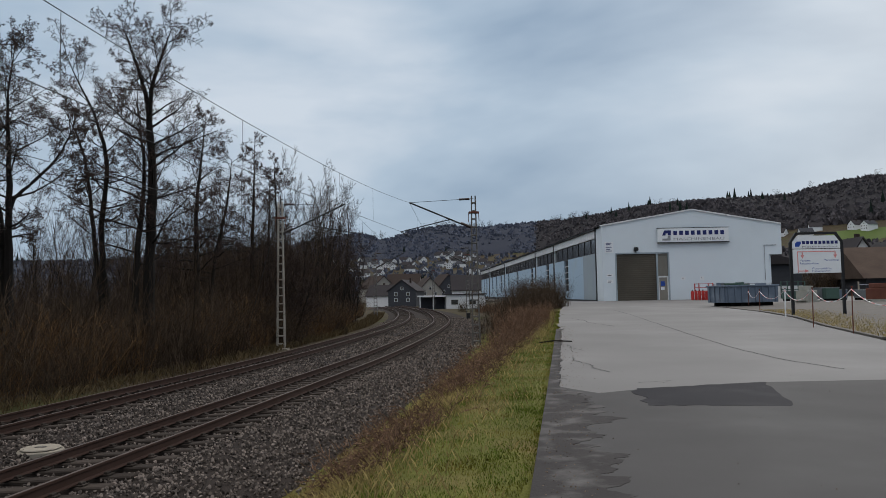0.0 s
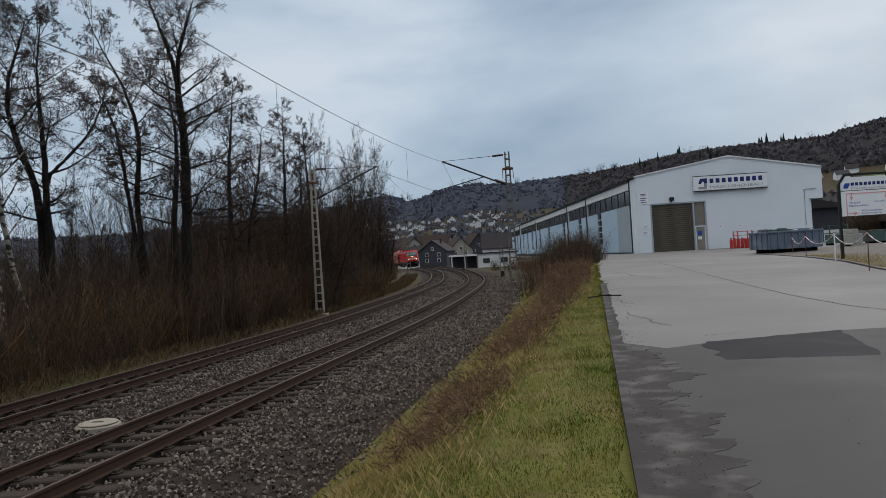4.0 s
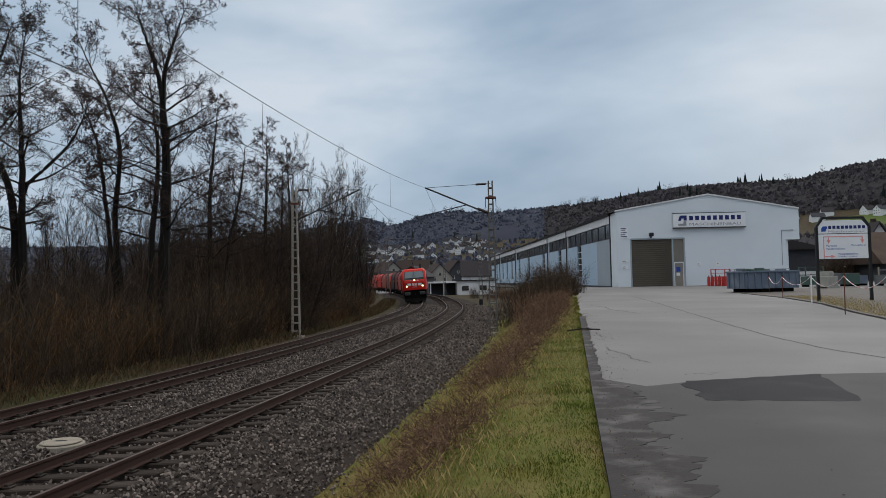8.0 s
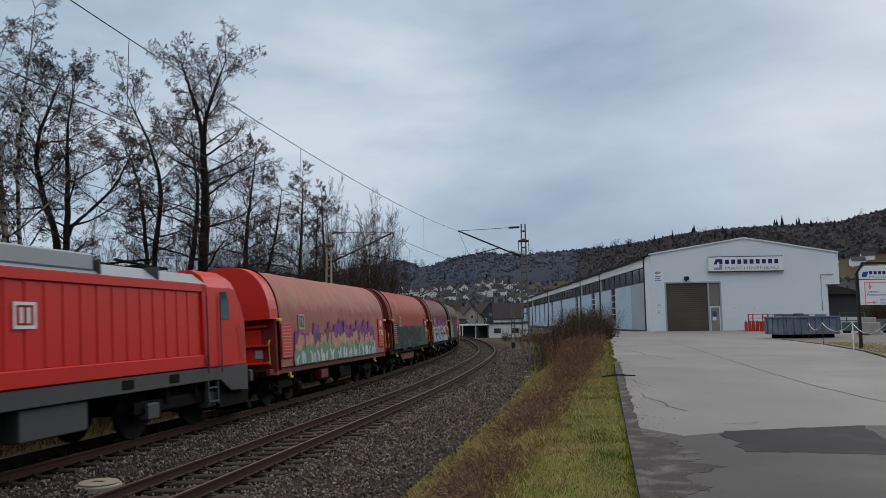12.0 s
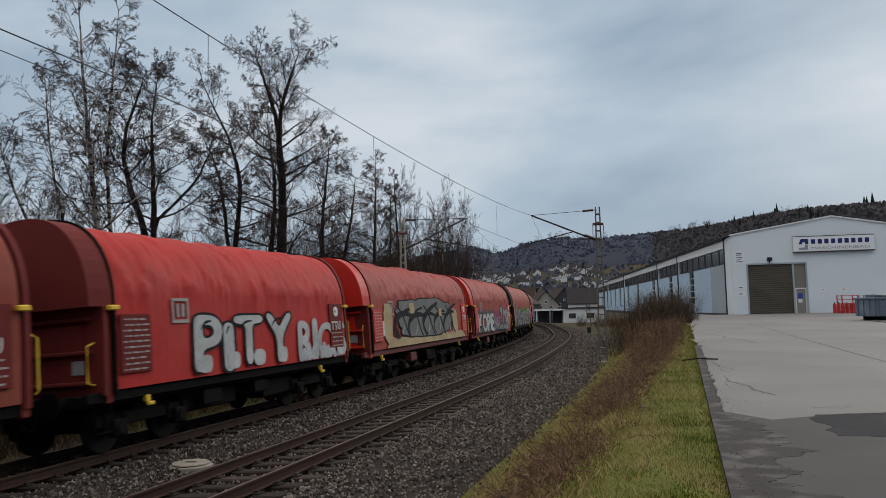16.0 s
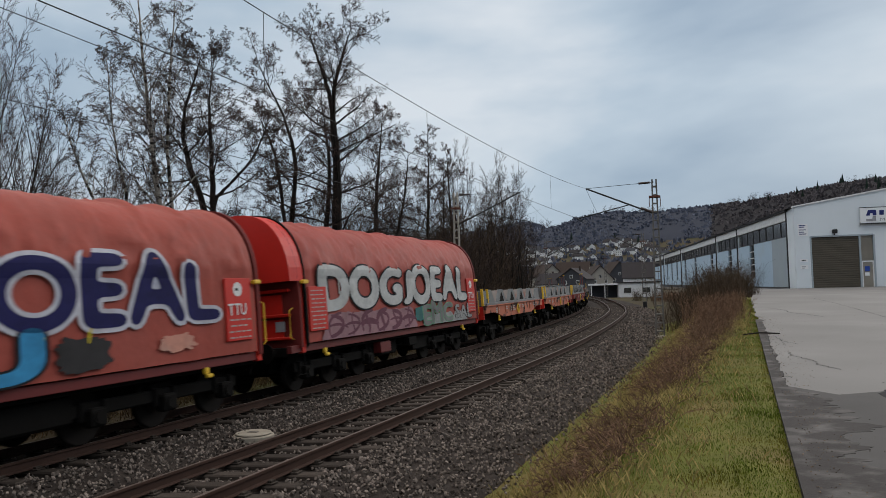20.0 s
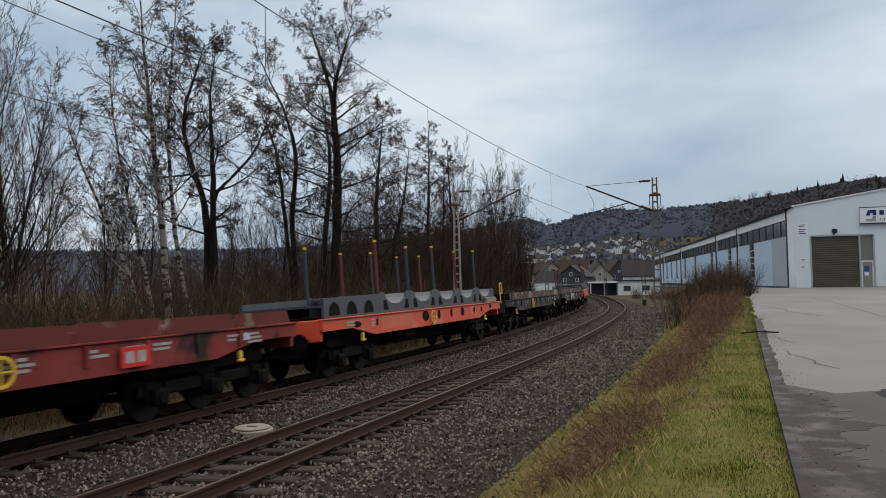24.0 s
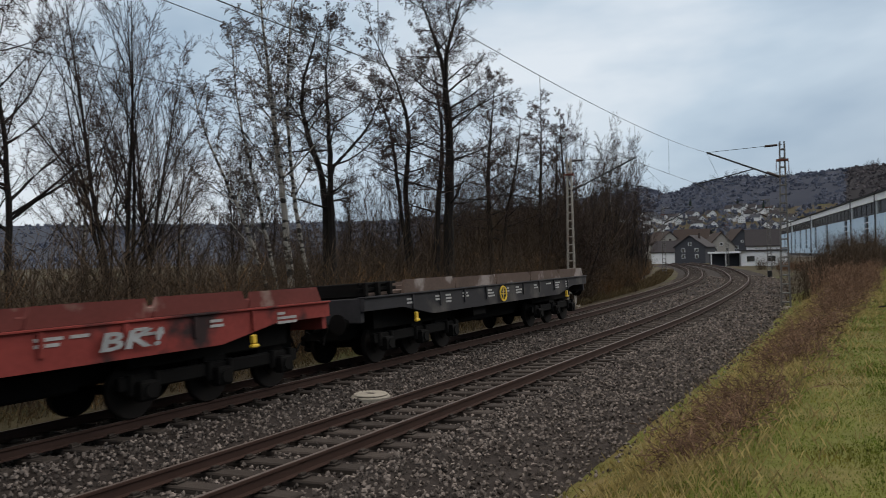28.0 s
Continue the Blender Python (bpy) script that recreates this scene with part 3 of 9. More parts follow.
def build_yard():
    t = thing("road", "worn grey asphalt yard and drive with patches, seams and a damp edge", "road", kind="structure")
    left = [(edge_x(y) + 0.05 * math.sin(y * 1.7) + 0.03 * math.sin(y * 5.1), y) for y in np.arange(11, 51, 1.0)]
    right = [(12.1, 20.9), (14.0, 28.4), (16.0, 35.0), (17.4, 42), (18.6, 53), (22, 58), (34, 60), (60, 60), (60, 75.5), (14, 75.5), (13.4, 110), (11.5, 110), (9.8, 62)]
    slab("asphalt", left[:1] + [(30, 11), (30, 14), (11.2, 17.5)] + right + left[::-1][:-1], 0.0, M["asphalt"], t, label="pale worn asphalt")
    slab("asphalt_old", [(edge_x(-25), -25), (30, -25), (30, 13.0), (7.3, 12.95), (5.37, 12.93), (3.2, 12.4), (2.4, 12.0), (edge_x(13), 13.0)] +
         [(edge_x(y) + 0.05 * math.sin(y * 1.7), y) for y in np.arange(12, -25, -1.0)], 0.006, M["asphalt_new"], t, label="darker grey asphalt")
    patch = wavy((3.12, 12.4), (5.3, 12.9), 14, 0.03, 1) + wavy((5.35, 12.85), (4.72, 10.45), 9, 0.05, 2) + wavy((4.66, 10.3), (2.95, 10.6), 12, 0.04, 3) + wavy((2.85, 10.7), (3.0, 12.2), 8, 0.1, 4)
    slab("asphalt_patch", patch, 0.014, M["asphalt_patch"], t, 0.02, "black fresh asphalt patch")
    rim = [(edge_x(y) - 0.07, y) for y in np.arange(0, 30, 0.6)]
    def ragged(y):
        wide = 0.16 + 0.62 * (1 - smooth01((y - 11.6) / 1.2))
        return max(0.06, wide * (0.8 + 0.75 * noise.noise((y * 1.3, 3, 0)) + 0.35 * noise.noise((y * 4.1, 7, 0)) + 0.25 * noise.noise((y * 11, 1, 0))))
    rim += [(edge_x(y) + ragged(y), y) for y in np.arange(29.4, -0.06, -0.06)]
    slab("damp_edge", rim, 0.011, M["asphalt_wet"], t, 0.08, "damp dark crumbling edge of the asphalt")
    for k, (pts, wdt) in enumerate([([(7.6, 14.6), (7.3, 16.5), (7.4, 19.5), (7.9, 24), (8.9, 32), (10.2, 42), (11, 50)], 0.035), ([(3.2, 14.8), (3.0, 15.6), (3.1, 16.2), (2.9, 17.2), (3.0, 18)], 0.02),
                                    ([(3.3, 13.2), (3.9, 13.35), (3.6, 13.0)], 0.02), ([(2.0, 13.6), (2.2, 13.9), (1.9, 14.2), (2.4, 14.3)], 0.02), ([(6.3, 38), (6.6, 36), (6.4, 34), (6.9, 30)], 0.04), ([(3.5, 22), (3.4, 20.5), (3.6, 19.6)], 0.02)]):
        fine = []
        for a, b in zip(pts, pts[1:]):
            fine += wavy(a, b, 8, 0.04, k)[:-1]
        c = Form()
        vs = []
        for x, y in fine:
            vs += [(x - wdt / 2, y - 0.01, road_z(y) + 0.004), (x + wdt / 2, y + 0.01, road_z(y) + 0.004)]
        c.add(vs, [(2 * i, 2 * i + 1, 2 * i + 3, 2 * i + 2) for i in range(len(fine) - 1)])
        part("crack", c, M["crack"], t)
    v = thing("verge", "rough gravel and worn grass verge beside the asphalt yard", "ground", kind="structure")
    slab("gravel", [(12.6, 22), (60, 20), (60, 59.8), (34, 59.8), (22.2, 57.8), (18.8, 53), (17.6, 42), (16.2, 35), (14.1, 28.2)], 0.02, M["gravel"], v)


build_yard()


def yard_grit():
    """Crumbs, small stones and dead leaves along the asphalt's edge."""
    rnd = random.Random(19)
    vs, fs = [], []
    for _ in range(1500):
        y = 1.5 + 30 * rnd.random() ** 1.8
        off = abs(rnd.gauss(0, 0.3)) + 0.02 if rnd.random() < 0.93 else rnd.uniform(0, 6)
        x, s = edge_x(y) + off, rnd.uniform(0.003, 0.010) * (1 + y * 0.02)
        z, k, a = road_z(y) + 0.016, len(vs), rnd.uniform(0, 6.3)
        for q in range(4):
            vs.append((x + s * math.cos(a + q * 1.57) * rnd.uniform(.6, 1.3), y + s * math.sin(a + q * 1.57) * rnd.uniform(.6, 1.3), z))
        vs.append((x, y, z + s * rnd.uniform(0.4, 1.0)))
        fs += [(k, k + 1, k + 4), (k + 1, k + 2, k + 4), (k + 2, k + 3, k + 4), (k + 3, k, k + 4)]
    me = bpy.data.meshes.new("grit")
    me.from_pydata(vs, [], fs)
    me.materials.append(M["grit"])
    tagged(new("grit", me), "loose crumbs, stones and leaf bits along the asphalt edge", "grit", kind="stuff")


M["grit"] = material("grit", (0.10, 0.075, 0.055), 0.95, vary=0.3, bump=0, island=0.8)
yard_grit()


# ---- the hall ----
M["render_white"] = material("painted_render", (0.60, 0.655, 0.70), 0.8, vary=0.06, scale=0.35, fine=25, bump=0.08, other=(0.52, 0.57, 0.605), amount=0.35, other_scale=0.25, edge=0.4)
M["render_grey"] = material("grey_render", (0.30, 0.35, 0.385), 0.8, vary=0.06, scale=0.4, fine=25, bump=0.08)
M["render_blue"] = material("pale_blue_render", (0.36, 0.47, 0.575), 0.8, vary=0.08, scale=0.3, fine=20, bump=0.08, other=(0.33, 0.38, 0.42), amount=0.4, other_scale=0.3, edge=0.4)
M["roof_dark"] = material("dark_roof_edge", (0.03, 0.032, 0.036), 0.6, bump=0.1)
M["shutter"] = material("brown_roller_shutter", (0.085, 0.074, 0.058), 0.6, 0.2, vary=0.12, scale=1, fine=20, bump=0.1)
M["louvre"] = material("pale_louvre", (0.22, 0.205, 0.175), 0.6, 0.1, vary=0.15, scale=1, fine=20, bump=0.1)
M["pane"] = glass("window_pane", (0.03, 0.032, 0.03), 0.15)
M["frame_white"] = material("white_frame", (0.6, 0.61, 0.62), 0.5, bump=0.05)
M["blue_sign"] = material("blue_sign", (0.02, 0.06, 0.3), 0.5, bump=0)
M["navy"] = material("navy_lettering", (0.012, 0.02, 0.12), 0.5, bump=0)
M["letter_grey"] = material("grey_lettering", (0.25, 0.26, 0.28), 0.5, bump=0)
M["sign_white"] = material("sign_face", (0.68, 0.7, 0.72), 0.4, vary=0.04, bump=0.03)
M["black"] = material("black_paint", (0.012, 0.012, 0.013), 0.5, bump=0.05)
M["red_paint"] = material("red_paint", (0.4, 0.03, 0.025), 0.5, vary=0.15, bump=0.05)
M["pink"] = material("faded_red_arrow", (0.62, 0.25, 0.24), 0.5, bump=0)

HX0, HX1, HY, HZ = 15.75, 33.45, 75.0, 0.45
EAVE_L, EAVE_R, RIDGE = (15.75, 8.0), (33.5, 7.9), (24.7, 9.45)
FAR_X, FAR_Y = 10.9, 222.0


def hall():
    t = thing("factory_hall", "long pale factory hall with low gable, closed roller door, blue bays", "industrial building")
    # gable front with the door opening cut through and a stepped corner
    def roof_at(x):
        return np.interp(x, [EAVE_L[0], RIDGE[0], EAVE_R[0]], [EAVE_L[1], RIDGE[1], EAVE_R[1]])
    pieces = [(15.75, 17.1, HZ - 0.3, None), (17.1, 22.32, 5.2, None), (22.32, 24.7, HZ - 0.3, None), (24.7, 32.2, HZ - 0.3, None), (32.2, 33.5, 4.92, None)]
    for k, (a, b, z0, _) in enumerate(pieces):
        part("gable_wall", Form().prism([(a, z0), (b, z0), (b, roof_at(b)), (a, roof_at(a))], 1, HY, HY + 0.3), M["render_white"], t)
    part("corner_return", Form().box(15.72, 15.95, HY + 0.31, HY + 2.9, HZ - 0.3, 7.95), M["render_white"], t)
    part("rear_corner_wall", Form().box(32.2, 32.5, HY + 0.31, HY + 20, HZ - 0.3, 4.9), M["render_white"], t)
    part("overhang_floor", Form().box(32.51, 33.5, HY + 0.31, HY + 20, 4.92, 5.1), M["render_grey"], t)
    cop = Form()
    for (ax, az), (bx, bz) in ((EAVE_L, RIDGE), (RIDGE, EAVE_R)):
        cop.prism([(ax - 0.1 * (ax < 20), az), (bx, bz), (bx, bz + 0.13), (ax - 0.1 * (ax < 20), az + 0.13)], 1, HY - 0.12, HY + 0.42)
    part("verge_trim", cop, M["frame_white"], t, "thin pale metal verge trim")
    # roof planes
    dirx, diry = FAR_X - HX0, FAR_Y - HY
    def along_wall(k):
        return HX0 + dirx * k, HY + diry * k
    roof = Form()
    fx, fy = FAR_X, FAR_Y
    roof.add([(EAVE_L[0] - 0.3, HY + 0.42, EAVE_L[1] + 0.02), (RIDGE[0], HY + 0.42, RIDGE[1] + 0.02), (fx + 9, fy, RIDGE[1]), (fx - 0.3, fy, EAVE_L[1])], [(0, 1, 2, 3)])
    roof.add([(RIDGE[0], HY + 0.42, RIDGE[1] + 0.02), (EAVE_R[0], HY + 0.42, EAVE_R[1] + 0.02), (fx + 17.7, fy, EAVE_R[1]), (fx + 9, fy, RIDGE[1])], [(0, 1, 2, 3)])
    part("roof", roof, M["roof_dark"], t)
    yaw = math.degrees(math.atan2(-dirx, diry))
    side = new("side_wall")
    side.parent = t
    side.matrix_basis = pose(HX0 + 0.06, HY + 2.9, 0, 0, 0, yaw)
    L = math.hypot(dirx, diry) - 2.9
    # local: y along the wall, x inwards
    cols = [0.0, 24.3, 40.3, 83.0, 118.0, L]
    part("band", Form().box(-0.10, 0.3, 0, L, 7.05, 7.85), M["frame_white"], side, "white fascia band under the eaves")
    part("gutter", Form().box(-0.34, 0.02, -0.3, L, 7.86, 8.05, 0.03), M["roof_dark"], side)
    slots = [15.2, 29.0, 44, 62, 76, 90, 100, 110, 126, 134]
    for a, b in zip(cols, cols[1:]):
        cuts = [(q, q + 2.6) for q in slots if a < q < b - 2.6]
        lo = a + 0.15
        for q0, q1 in cuts + [(b, b)]:
            if q0 > lo:
                first = abs(lo - 0.15) < 1e-6
                if first:
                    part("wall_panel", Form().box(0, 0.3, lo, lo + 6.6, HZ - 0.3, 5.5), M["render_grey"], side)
                    lo += 6.6
                part("wall_panel", Form().box(0, 0.3, lo, q0 - (0.15 if q0 == b else 0), HZ - 0.3, 5.5), M["render_blue"], side)
            if q1 > q0:
                part("wall_panel", Form().box(0, 0.3, q0, q1, HZ - 0.3, 1.7), M["render_blue"], side)
                win = part("window", Form().box(0.12, 0.16, q0, q1, 1.7, 5.5), M["pane"], side)
                for k in range(6):
                    part("window_bar", Form().box(0.05, 0.17, q0, q1, 1.7 + k * 0.75 - 0.04, 1.7 + k * 0.75 + 0.04), M["frame_white"] if k % 5 else M["roof_dark"], win)
                part("mullion", Form().box(0.06, 0.165, q0 + 1.25, q0 + 1.35, 1.7, 5.5), M["roof_dark"], win)
            lo = q1
        strip = part("strip_window", Form().box(0.1, 0.14, a + 0.15, b - 0.15, 5.5, 7.05), M["pane"], side, "row of dusty brown clerestory glass")
        for q in np.arange(a + 3, b - 1, 3.2):
            part("glazing_bar", Form().box(0.04, 0.16, q, q + 0.12, 5.57, 7.05), M["roof_dark"], strip)
        part("sill", Form().box(0.03, 0.16, a + 0.15, b - 0.15, 5.46, 5.56), M["roof_dark"], strip)
        pipe = part("downpipe", Form().tube([(-0.12, a + 0.02, HZ), (-0.12, a + 0.02, 7.9)], 0.09, 8), M["roof_dark"], side)
        part("pillar", Form().box(-0.04, 0.3, a - 0.15, a + 0.15, HZ - 0.3, 7.04), M["render_white"], side)
    part("plinth", Form().box(-0.06, -0.005, 0, L, HZ - 0.3, HZ + 0.25), M["roof_dark"], side)
    # roller door
    d = part("roller_door", Form().box(17.12, 21.05, HY + 0.14, HY + 0.2, HZ, 5.2), M["shutter"], t, "brown ribbed metal roller door, closed")
    for k in range(24):
        part("slat", Form().box(17.14, 21.03, HY + 0.085, HY + 0.138, HZ + 0.02 + k * 0.196, HZ + 0.02 + k * 0.196 + 0.165, 0.02), M["shutter"], d)
    fr = Form()
    fr.box(16.98, 17.12, HY - 0.05, HY + 0.28, HZ, 5.3).box(21.05, 21.2, HY - 0.03, HY + 0.28, HZ, 5.2).box(22.2, 22.34, HY - 0.05, HY + 0.28, HZ, 5.3).box(17.1, 22.22, HY - 0.06, HY + 0.28, 5.2, 5.34)
    part("door_frame", fr, M["render_grey"], t)
    vent = part("louvre", Form().box(21.2, 22.2, HY + 0.16, HY + 0.2, 2.95, 5.2), M["louvre"], t, "pale louvred panel over the side door")
    for k in range(13):
        part("louvre_blade", Form().box(21.22, 22.18, HY + 0.10, HY + 0.155, 2.98 + k * 0.17, 3.1 + k * 0.17), M["louvre"], vent)
    pd = part("side_door", Form().box(21.22, 22.18, HY + 0.1, HY + 0.16, HZ + 0.02, 2.85), M["louvre"], t)
    part("door_border", Form().box(21.2, 22.2, HY + 0.05, HY + 0.18, 2.83, 2.95).box(21.2, 21.3, HY + 0.05, HY + 0.18, HZ, 2.83).box(22.1, 22.2, HY + 0.05, HY + 0.18, HZ, 2.83), M["frame_white"], pd)
    part("notice", Form().box(21.45, 21.85, HY + 0.07, HY + 0.098, 2.0, 2.45), M["blue_sign"], pd, "blue notice")
    part("notice", Form().box(21.45, 21.8, HY + 0.07, HY + 0.098, 1.6, 1.9), M["sign_white"], pd, "white notice")
    # company board, its name as plain bars
    board = part("company_board", Form().box(21.2, 28.2, HY - 0.3, HY - 0.12, 6.28, 7.66, 0.03), M["sign_white"], t, "long white company board with navy and grey bars")
    part("board_edge", Form().box(21.15, 28.25, HY - 0.32, HY - 0.1, 6.2, 6.27).box(21.15, 28.25, HY - 0.32, HY - 0.1, 7.67, 7.71), M["roof_dark"], board)
    part("emblem", Form().prism([(21.65, 6.95), (21.85, 7.45), (22.5, 7.45), (22.5, 6.95), (22.2, 6.95), (22.2, 7.15), (22.0, 7.15), (21.95, 6.95)], 1, HY - 0.325, HY - 0.301), M["navy"], board)
    part("emblem", Form().prism([(21.65, 6.45), (22.45, 6.45), (22.45, 6.9), (22.2, 6.9), (22.15, 6.65), (21.65, 6.65)], 1, HY - 0.325, HY - 0.301), M["letter_grey"], board)
    for k in range(9):
        a = 22.75 + k * 0.58
        part("bar", Form().box(a, a + 0.36, HY - 0.325, HY - 0.301, 6.97, 7.4, 0.01), M["navy"], board)
    word_plate("MASCHINENBAU", 22.75, 6.45, 5.0, 0.26, HY - 0.325, M["letter_grey"], board)
    def plate(x0, x1, z0, z1, lines, dark):
        p = part("notice_plate", Form().box(x0, x1, HY - 0.04, HY - 0.005, z0, z1), M["sign_white"], t, "white notice plate")
        for q in lines:
            part("bar", Form().box(x0 + 0.1, x1 - 0.12 - 0.1 * (q * 7 % 3), HY - 0.05, HY - 0.041, z1 - q - 0.07, z1 - q), dark, p)
    plate(16.0, 16.85, 5.35, 6.45, (0.1, 0.25, 0.5, 0.7, 0.88), M["navy"])
    plate(16.1, 16.75, 3.0, 3.25, (0.08,), M["roof_dark"])
    plate(16.1, 16.75, 2.35, 2.7, (0.1, 0.22), M["letter_grey"])
    plate(23.45, 23.85, 2.55, 2.85, (0.1,), M["roof_dark"])
    plate(25.3, 25.7, 2.5, 2.85, (0.1,), M["roof_dark"])
    lamp = part("floodlight", Form().box(18.85, 19.25, HY - 0.35, HY - 0.06, 5.5, 5.85, 0.04), M["black"], t, "black floodlight, unlit")
    part("bracket", Form().box(19.0, 19.1, HY - 0.1, HY - 0.003, 5.35, 5.5), M["black"], lamp)
    part("conduit", Form().tube([(31.75, HY - 0.05, 2.4), (31.75, HY - 0.05, 5.85), (32.9, HY - 0.05, 5.85)], 0.04, 6), M["letter_grey"], t)


hall()


# ---- overhead line ----
def mast(name, x, y, z, top, arm_x, arm_y, arm_z, foot_z, label, rust=False, yaw=0.0):
    """A lattice mast with one cantilever that carries the wires over a track."""
    t = thing(name, label, "catenary mast", "masts of the overhead line", at=pose(x, y, z))
    h = top - z
    m = M["steel_pale"] if rust else M["steel_grey"]
    part("footing", Form().box(-0.4, 0.4, -0.4, 0.4, -0.5, 0.12, 0.03), M["concrete"], t)
    for sx in (-1, 1):
        for sy in (-1, 1):
            leg = Form().sweep([(-0.035, -0.035), (0.035, -0.035), (0.035, 0.035), (-0.035, 0.035)],
                               [(Vector((sx * 0.21, sy * 0.13, 0.1)), Vector((1, 0, 0)), Vector((0, 1, 0))), (Vector((sx * 0.105, sy * 0.08, h)), Vector((1, 0, 0)), Vector((0, 1, 0)))])
            part("leg", leg, m, t)
    k = 0.35
    while k < h - 0.1:
        w = 0.21 - 0.105 * k / h
        part("batten", Form().box(-w - 0.03, w + 0.03, -0.15, 0.15, k - 0.035, k + 0.035, 0.008), m, t)
        k += 0.46
    part("cap_bracket", Form().box(-0.28, 0.28, -0.2, 0.2, h - 1.0, h - 0.9, 0.01).tube([(-0.28, 0, h - 0.9), (-0.3, 0, h - 1.5)], 0.02, 5).tube([(0.28, 0, h - 0.9), (0.3, 0, h - 1.5)], 0.02, 5), M["steel_rust"], t)
    a, end, low = Vector((0, 0, h - 0.15)), Vector((arm_x - x, arm_y - y, arm_z - z)), Vector((0, 0, foot_z - z))
    d = (end - low)
    dh = Vector((d.x, d.y, 0)).normalized()
    tie = part("top_tie", Form().tube([a, end], 0.014, 5), M["wire"], t)
    part("insulator", Form().tube([a + (end - a) * 0.06, a + (end - a) * 0.22], 0.06, 8), M["insulator"], tie)
    can = part("cantilever", Form().tube([low + dh * 0.1, end], 0.045, 8), M["wire"], t)
    part("insulator", Form().tube([low + d * 0.05, low + d * 0.2], 0.075, 8), M["insulator"], can)
    reg = low + d * 0.35
    tip = Vector((d.x * 1.15, d.y * 1.15, 0)) + Vector((0, 0, RAIL_Z + 6.15 - z))
    part("steady_arm", Form().tube([reg, tip], 0.03, 6).tube([tip, tip - Vector((d.x * 0.15, d.y * 0.15, 0.35))], 0.018, 5), M["wire"], can)
    return t


def wire(name, a, b, sag, r=0.012, n=24, label="thin dark overhead wire", kindname="wire"):
    a, b = Vector(a), Vector(b)
    pts = []
    for i in range(n + 1):
        k = i / n
        p = a + (b - a) * k
        p.z -= 4 * sag * k * (1 - k)
        pts.append(p)
    t = new(name, Form().tube(pts, r, 5).mesh(name, M["wire"]))
    return tagged(t, label, "wire", "overhead wires"), pts


def span(p0, p1, z_mess0, z_mess1, sag, drops):
    """One span of messenger and contact wire with its droppers."""
    c0, c1 = RAIL_Z + 5.95, RAIL_Z + 5.95
    mw, mp = wire("messenger_wire", (*p0, z_mess0), (*p1, z_mess1), sag, 0.009)
    cw, cp = wire("contact_wire", (*p0, c0), (*p1, c1), 0.1, 0.009)
    for k in drops:
        i = int(k * 24)
        part("dropper", Form().tube([mp[i], cp[i]], 0.006, 4), M["wire"], mw)


A1 = along(float(np.interp(43.7, NEAR_Y[HALF], RUN[HALF])))
NEAR_ARM = (A1[0], A1[1])
m1 = mast("catenary_mast", 1.78, 43.0, -1.42, 7.15, NEAR_ARM[0], NEAR_ARM[1], 6.92, 5.3, "tall grey lattice mast with a cantilever over the near track")
far43 = beside(float(np.interp(44, NEAR_Y[HALF], RUN[HALF])), -APART)
m2 = mast("catenary_mast", -9.35, 43.6, -1.42, 7.1, far43[0] + 0.3, 44.0, 6.95, 5.2, "pale weathered lattice mast with a stay wire beside the far track", rust=True)
part("stay", Form().tube([(-0.15, -0.1, 7.6), (-1.9, -1.2, 0)], 0.015, 5), M["wire"], m2)
far97 = beside(float(np.interp(95, NEAR_Y[HALF], RUN[HALF])), -APART)
m3 = mast("catenary_mast", -8.55, 95.0, -1.42, 7.0, far97[0], far97[1], 6.8, 5.0, "distant lattice mast on the inside of the bend")
n87 = along(float(np.interp(87, NEAR_Y[HALF], RUN[HALF])))
m4 = mast("catenary_mast", 2.75, 87.0, -1.42, 7.0, n87[0], n87[1], 6.8, 5.0, "distant lattice mast beside the near track")
n112 = along(float(np.interp(130, NEAR_Y[HALF], RUN[HALF])))
m5 = mast("catenary_mast", -1.75, 130.0, -1.42, 6.6, n112[0], n112[1], 6.5, 4.8, "distant lattice mast on the outside of the bend")
box1 = tagged(part("weight_box", Form().box(2.55, 2.95, 86.75, 87.25, -1.4, -0.6, 0.03), M["black"]), "black tension weight at the foot of a mast", "weight")

NEAR_BACK = beside(-6.9, 0.0)
span(NEAR_BACK, NEAR_ARM, 6.92, 6.92, 0.69, (0.12, 0.3, 0.48, 0.675, 0.83))
span(NEAR_ARM, (n87[0], n87[1]), 6.92, 6.8, 0.3, (0.2, 0.5, 0.8))
span((n87[0], n87[1]), (n112[0], n112[1]), 6.8, 6.5, 0.15, (0.3, 0.7))
FAR_BACK = beside(-6.9, -APART)
span(FAR_BACK, (far43[0] + 0.3, 44.0), 6.95, 6.95, 0.6, (0.16, 0.34, 0.52, 0.7, 0.87))
span((far43[0] + 0.3, 44.0), far97, 6.95, 6.8, 0.35, (0.2, 0.5, 0.8))
back1 = mast("catenary_mast", *beside(-6.9, 3.9), -1.42, 7.2, NEAR_BACK[0], NEAR_BACK[1], 6.92, 5.3, "tall grey lattice mast beside the near track")
back2 = mast("catenary_mast", *beside(-6.9, -APART - 3.6), -1.42, 7.2, FAR_BACK[0], FAR_BACK[1], 6.95, 5.2, "lattice mast beside the far track")

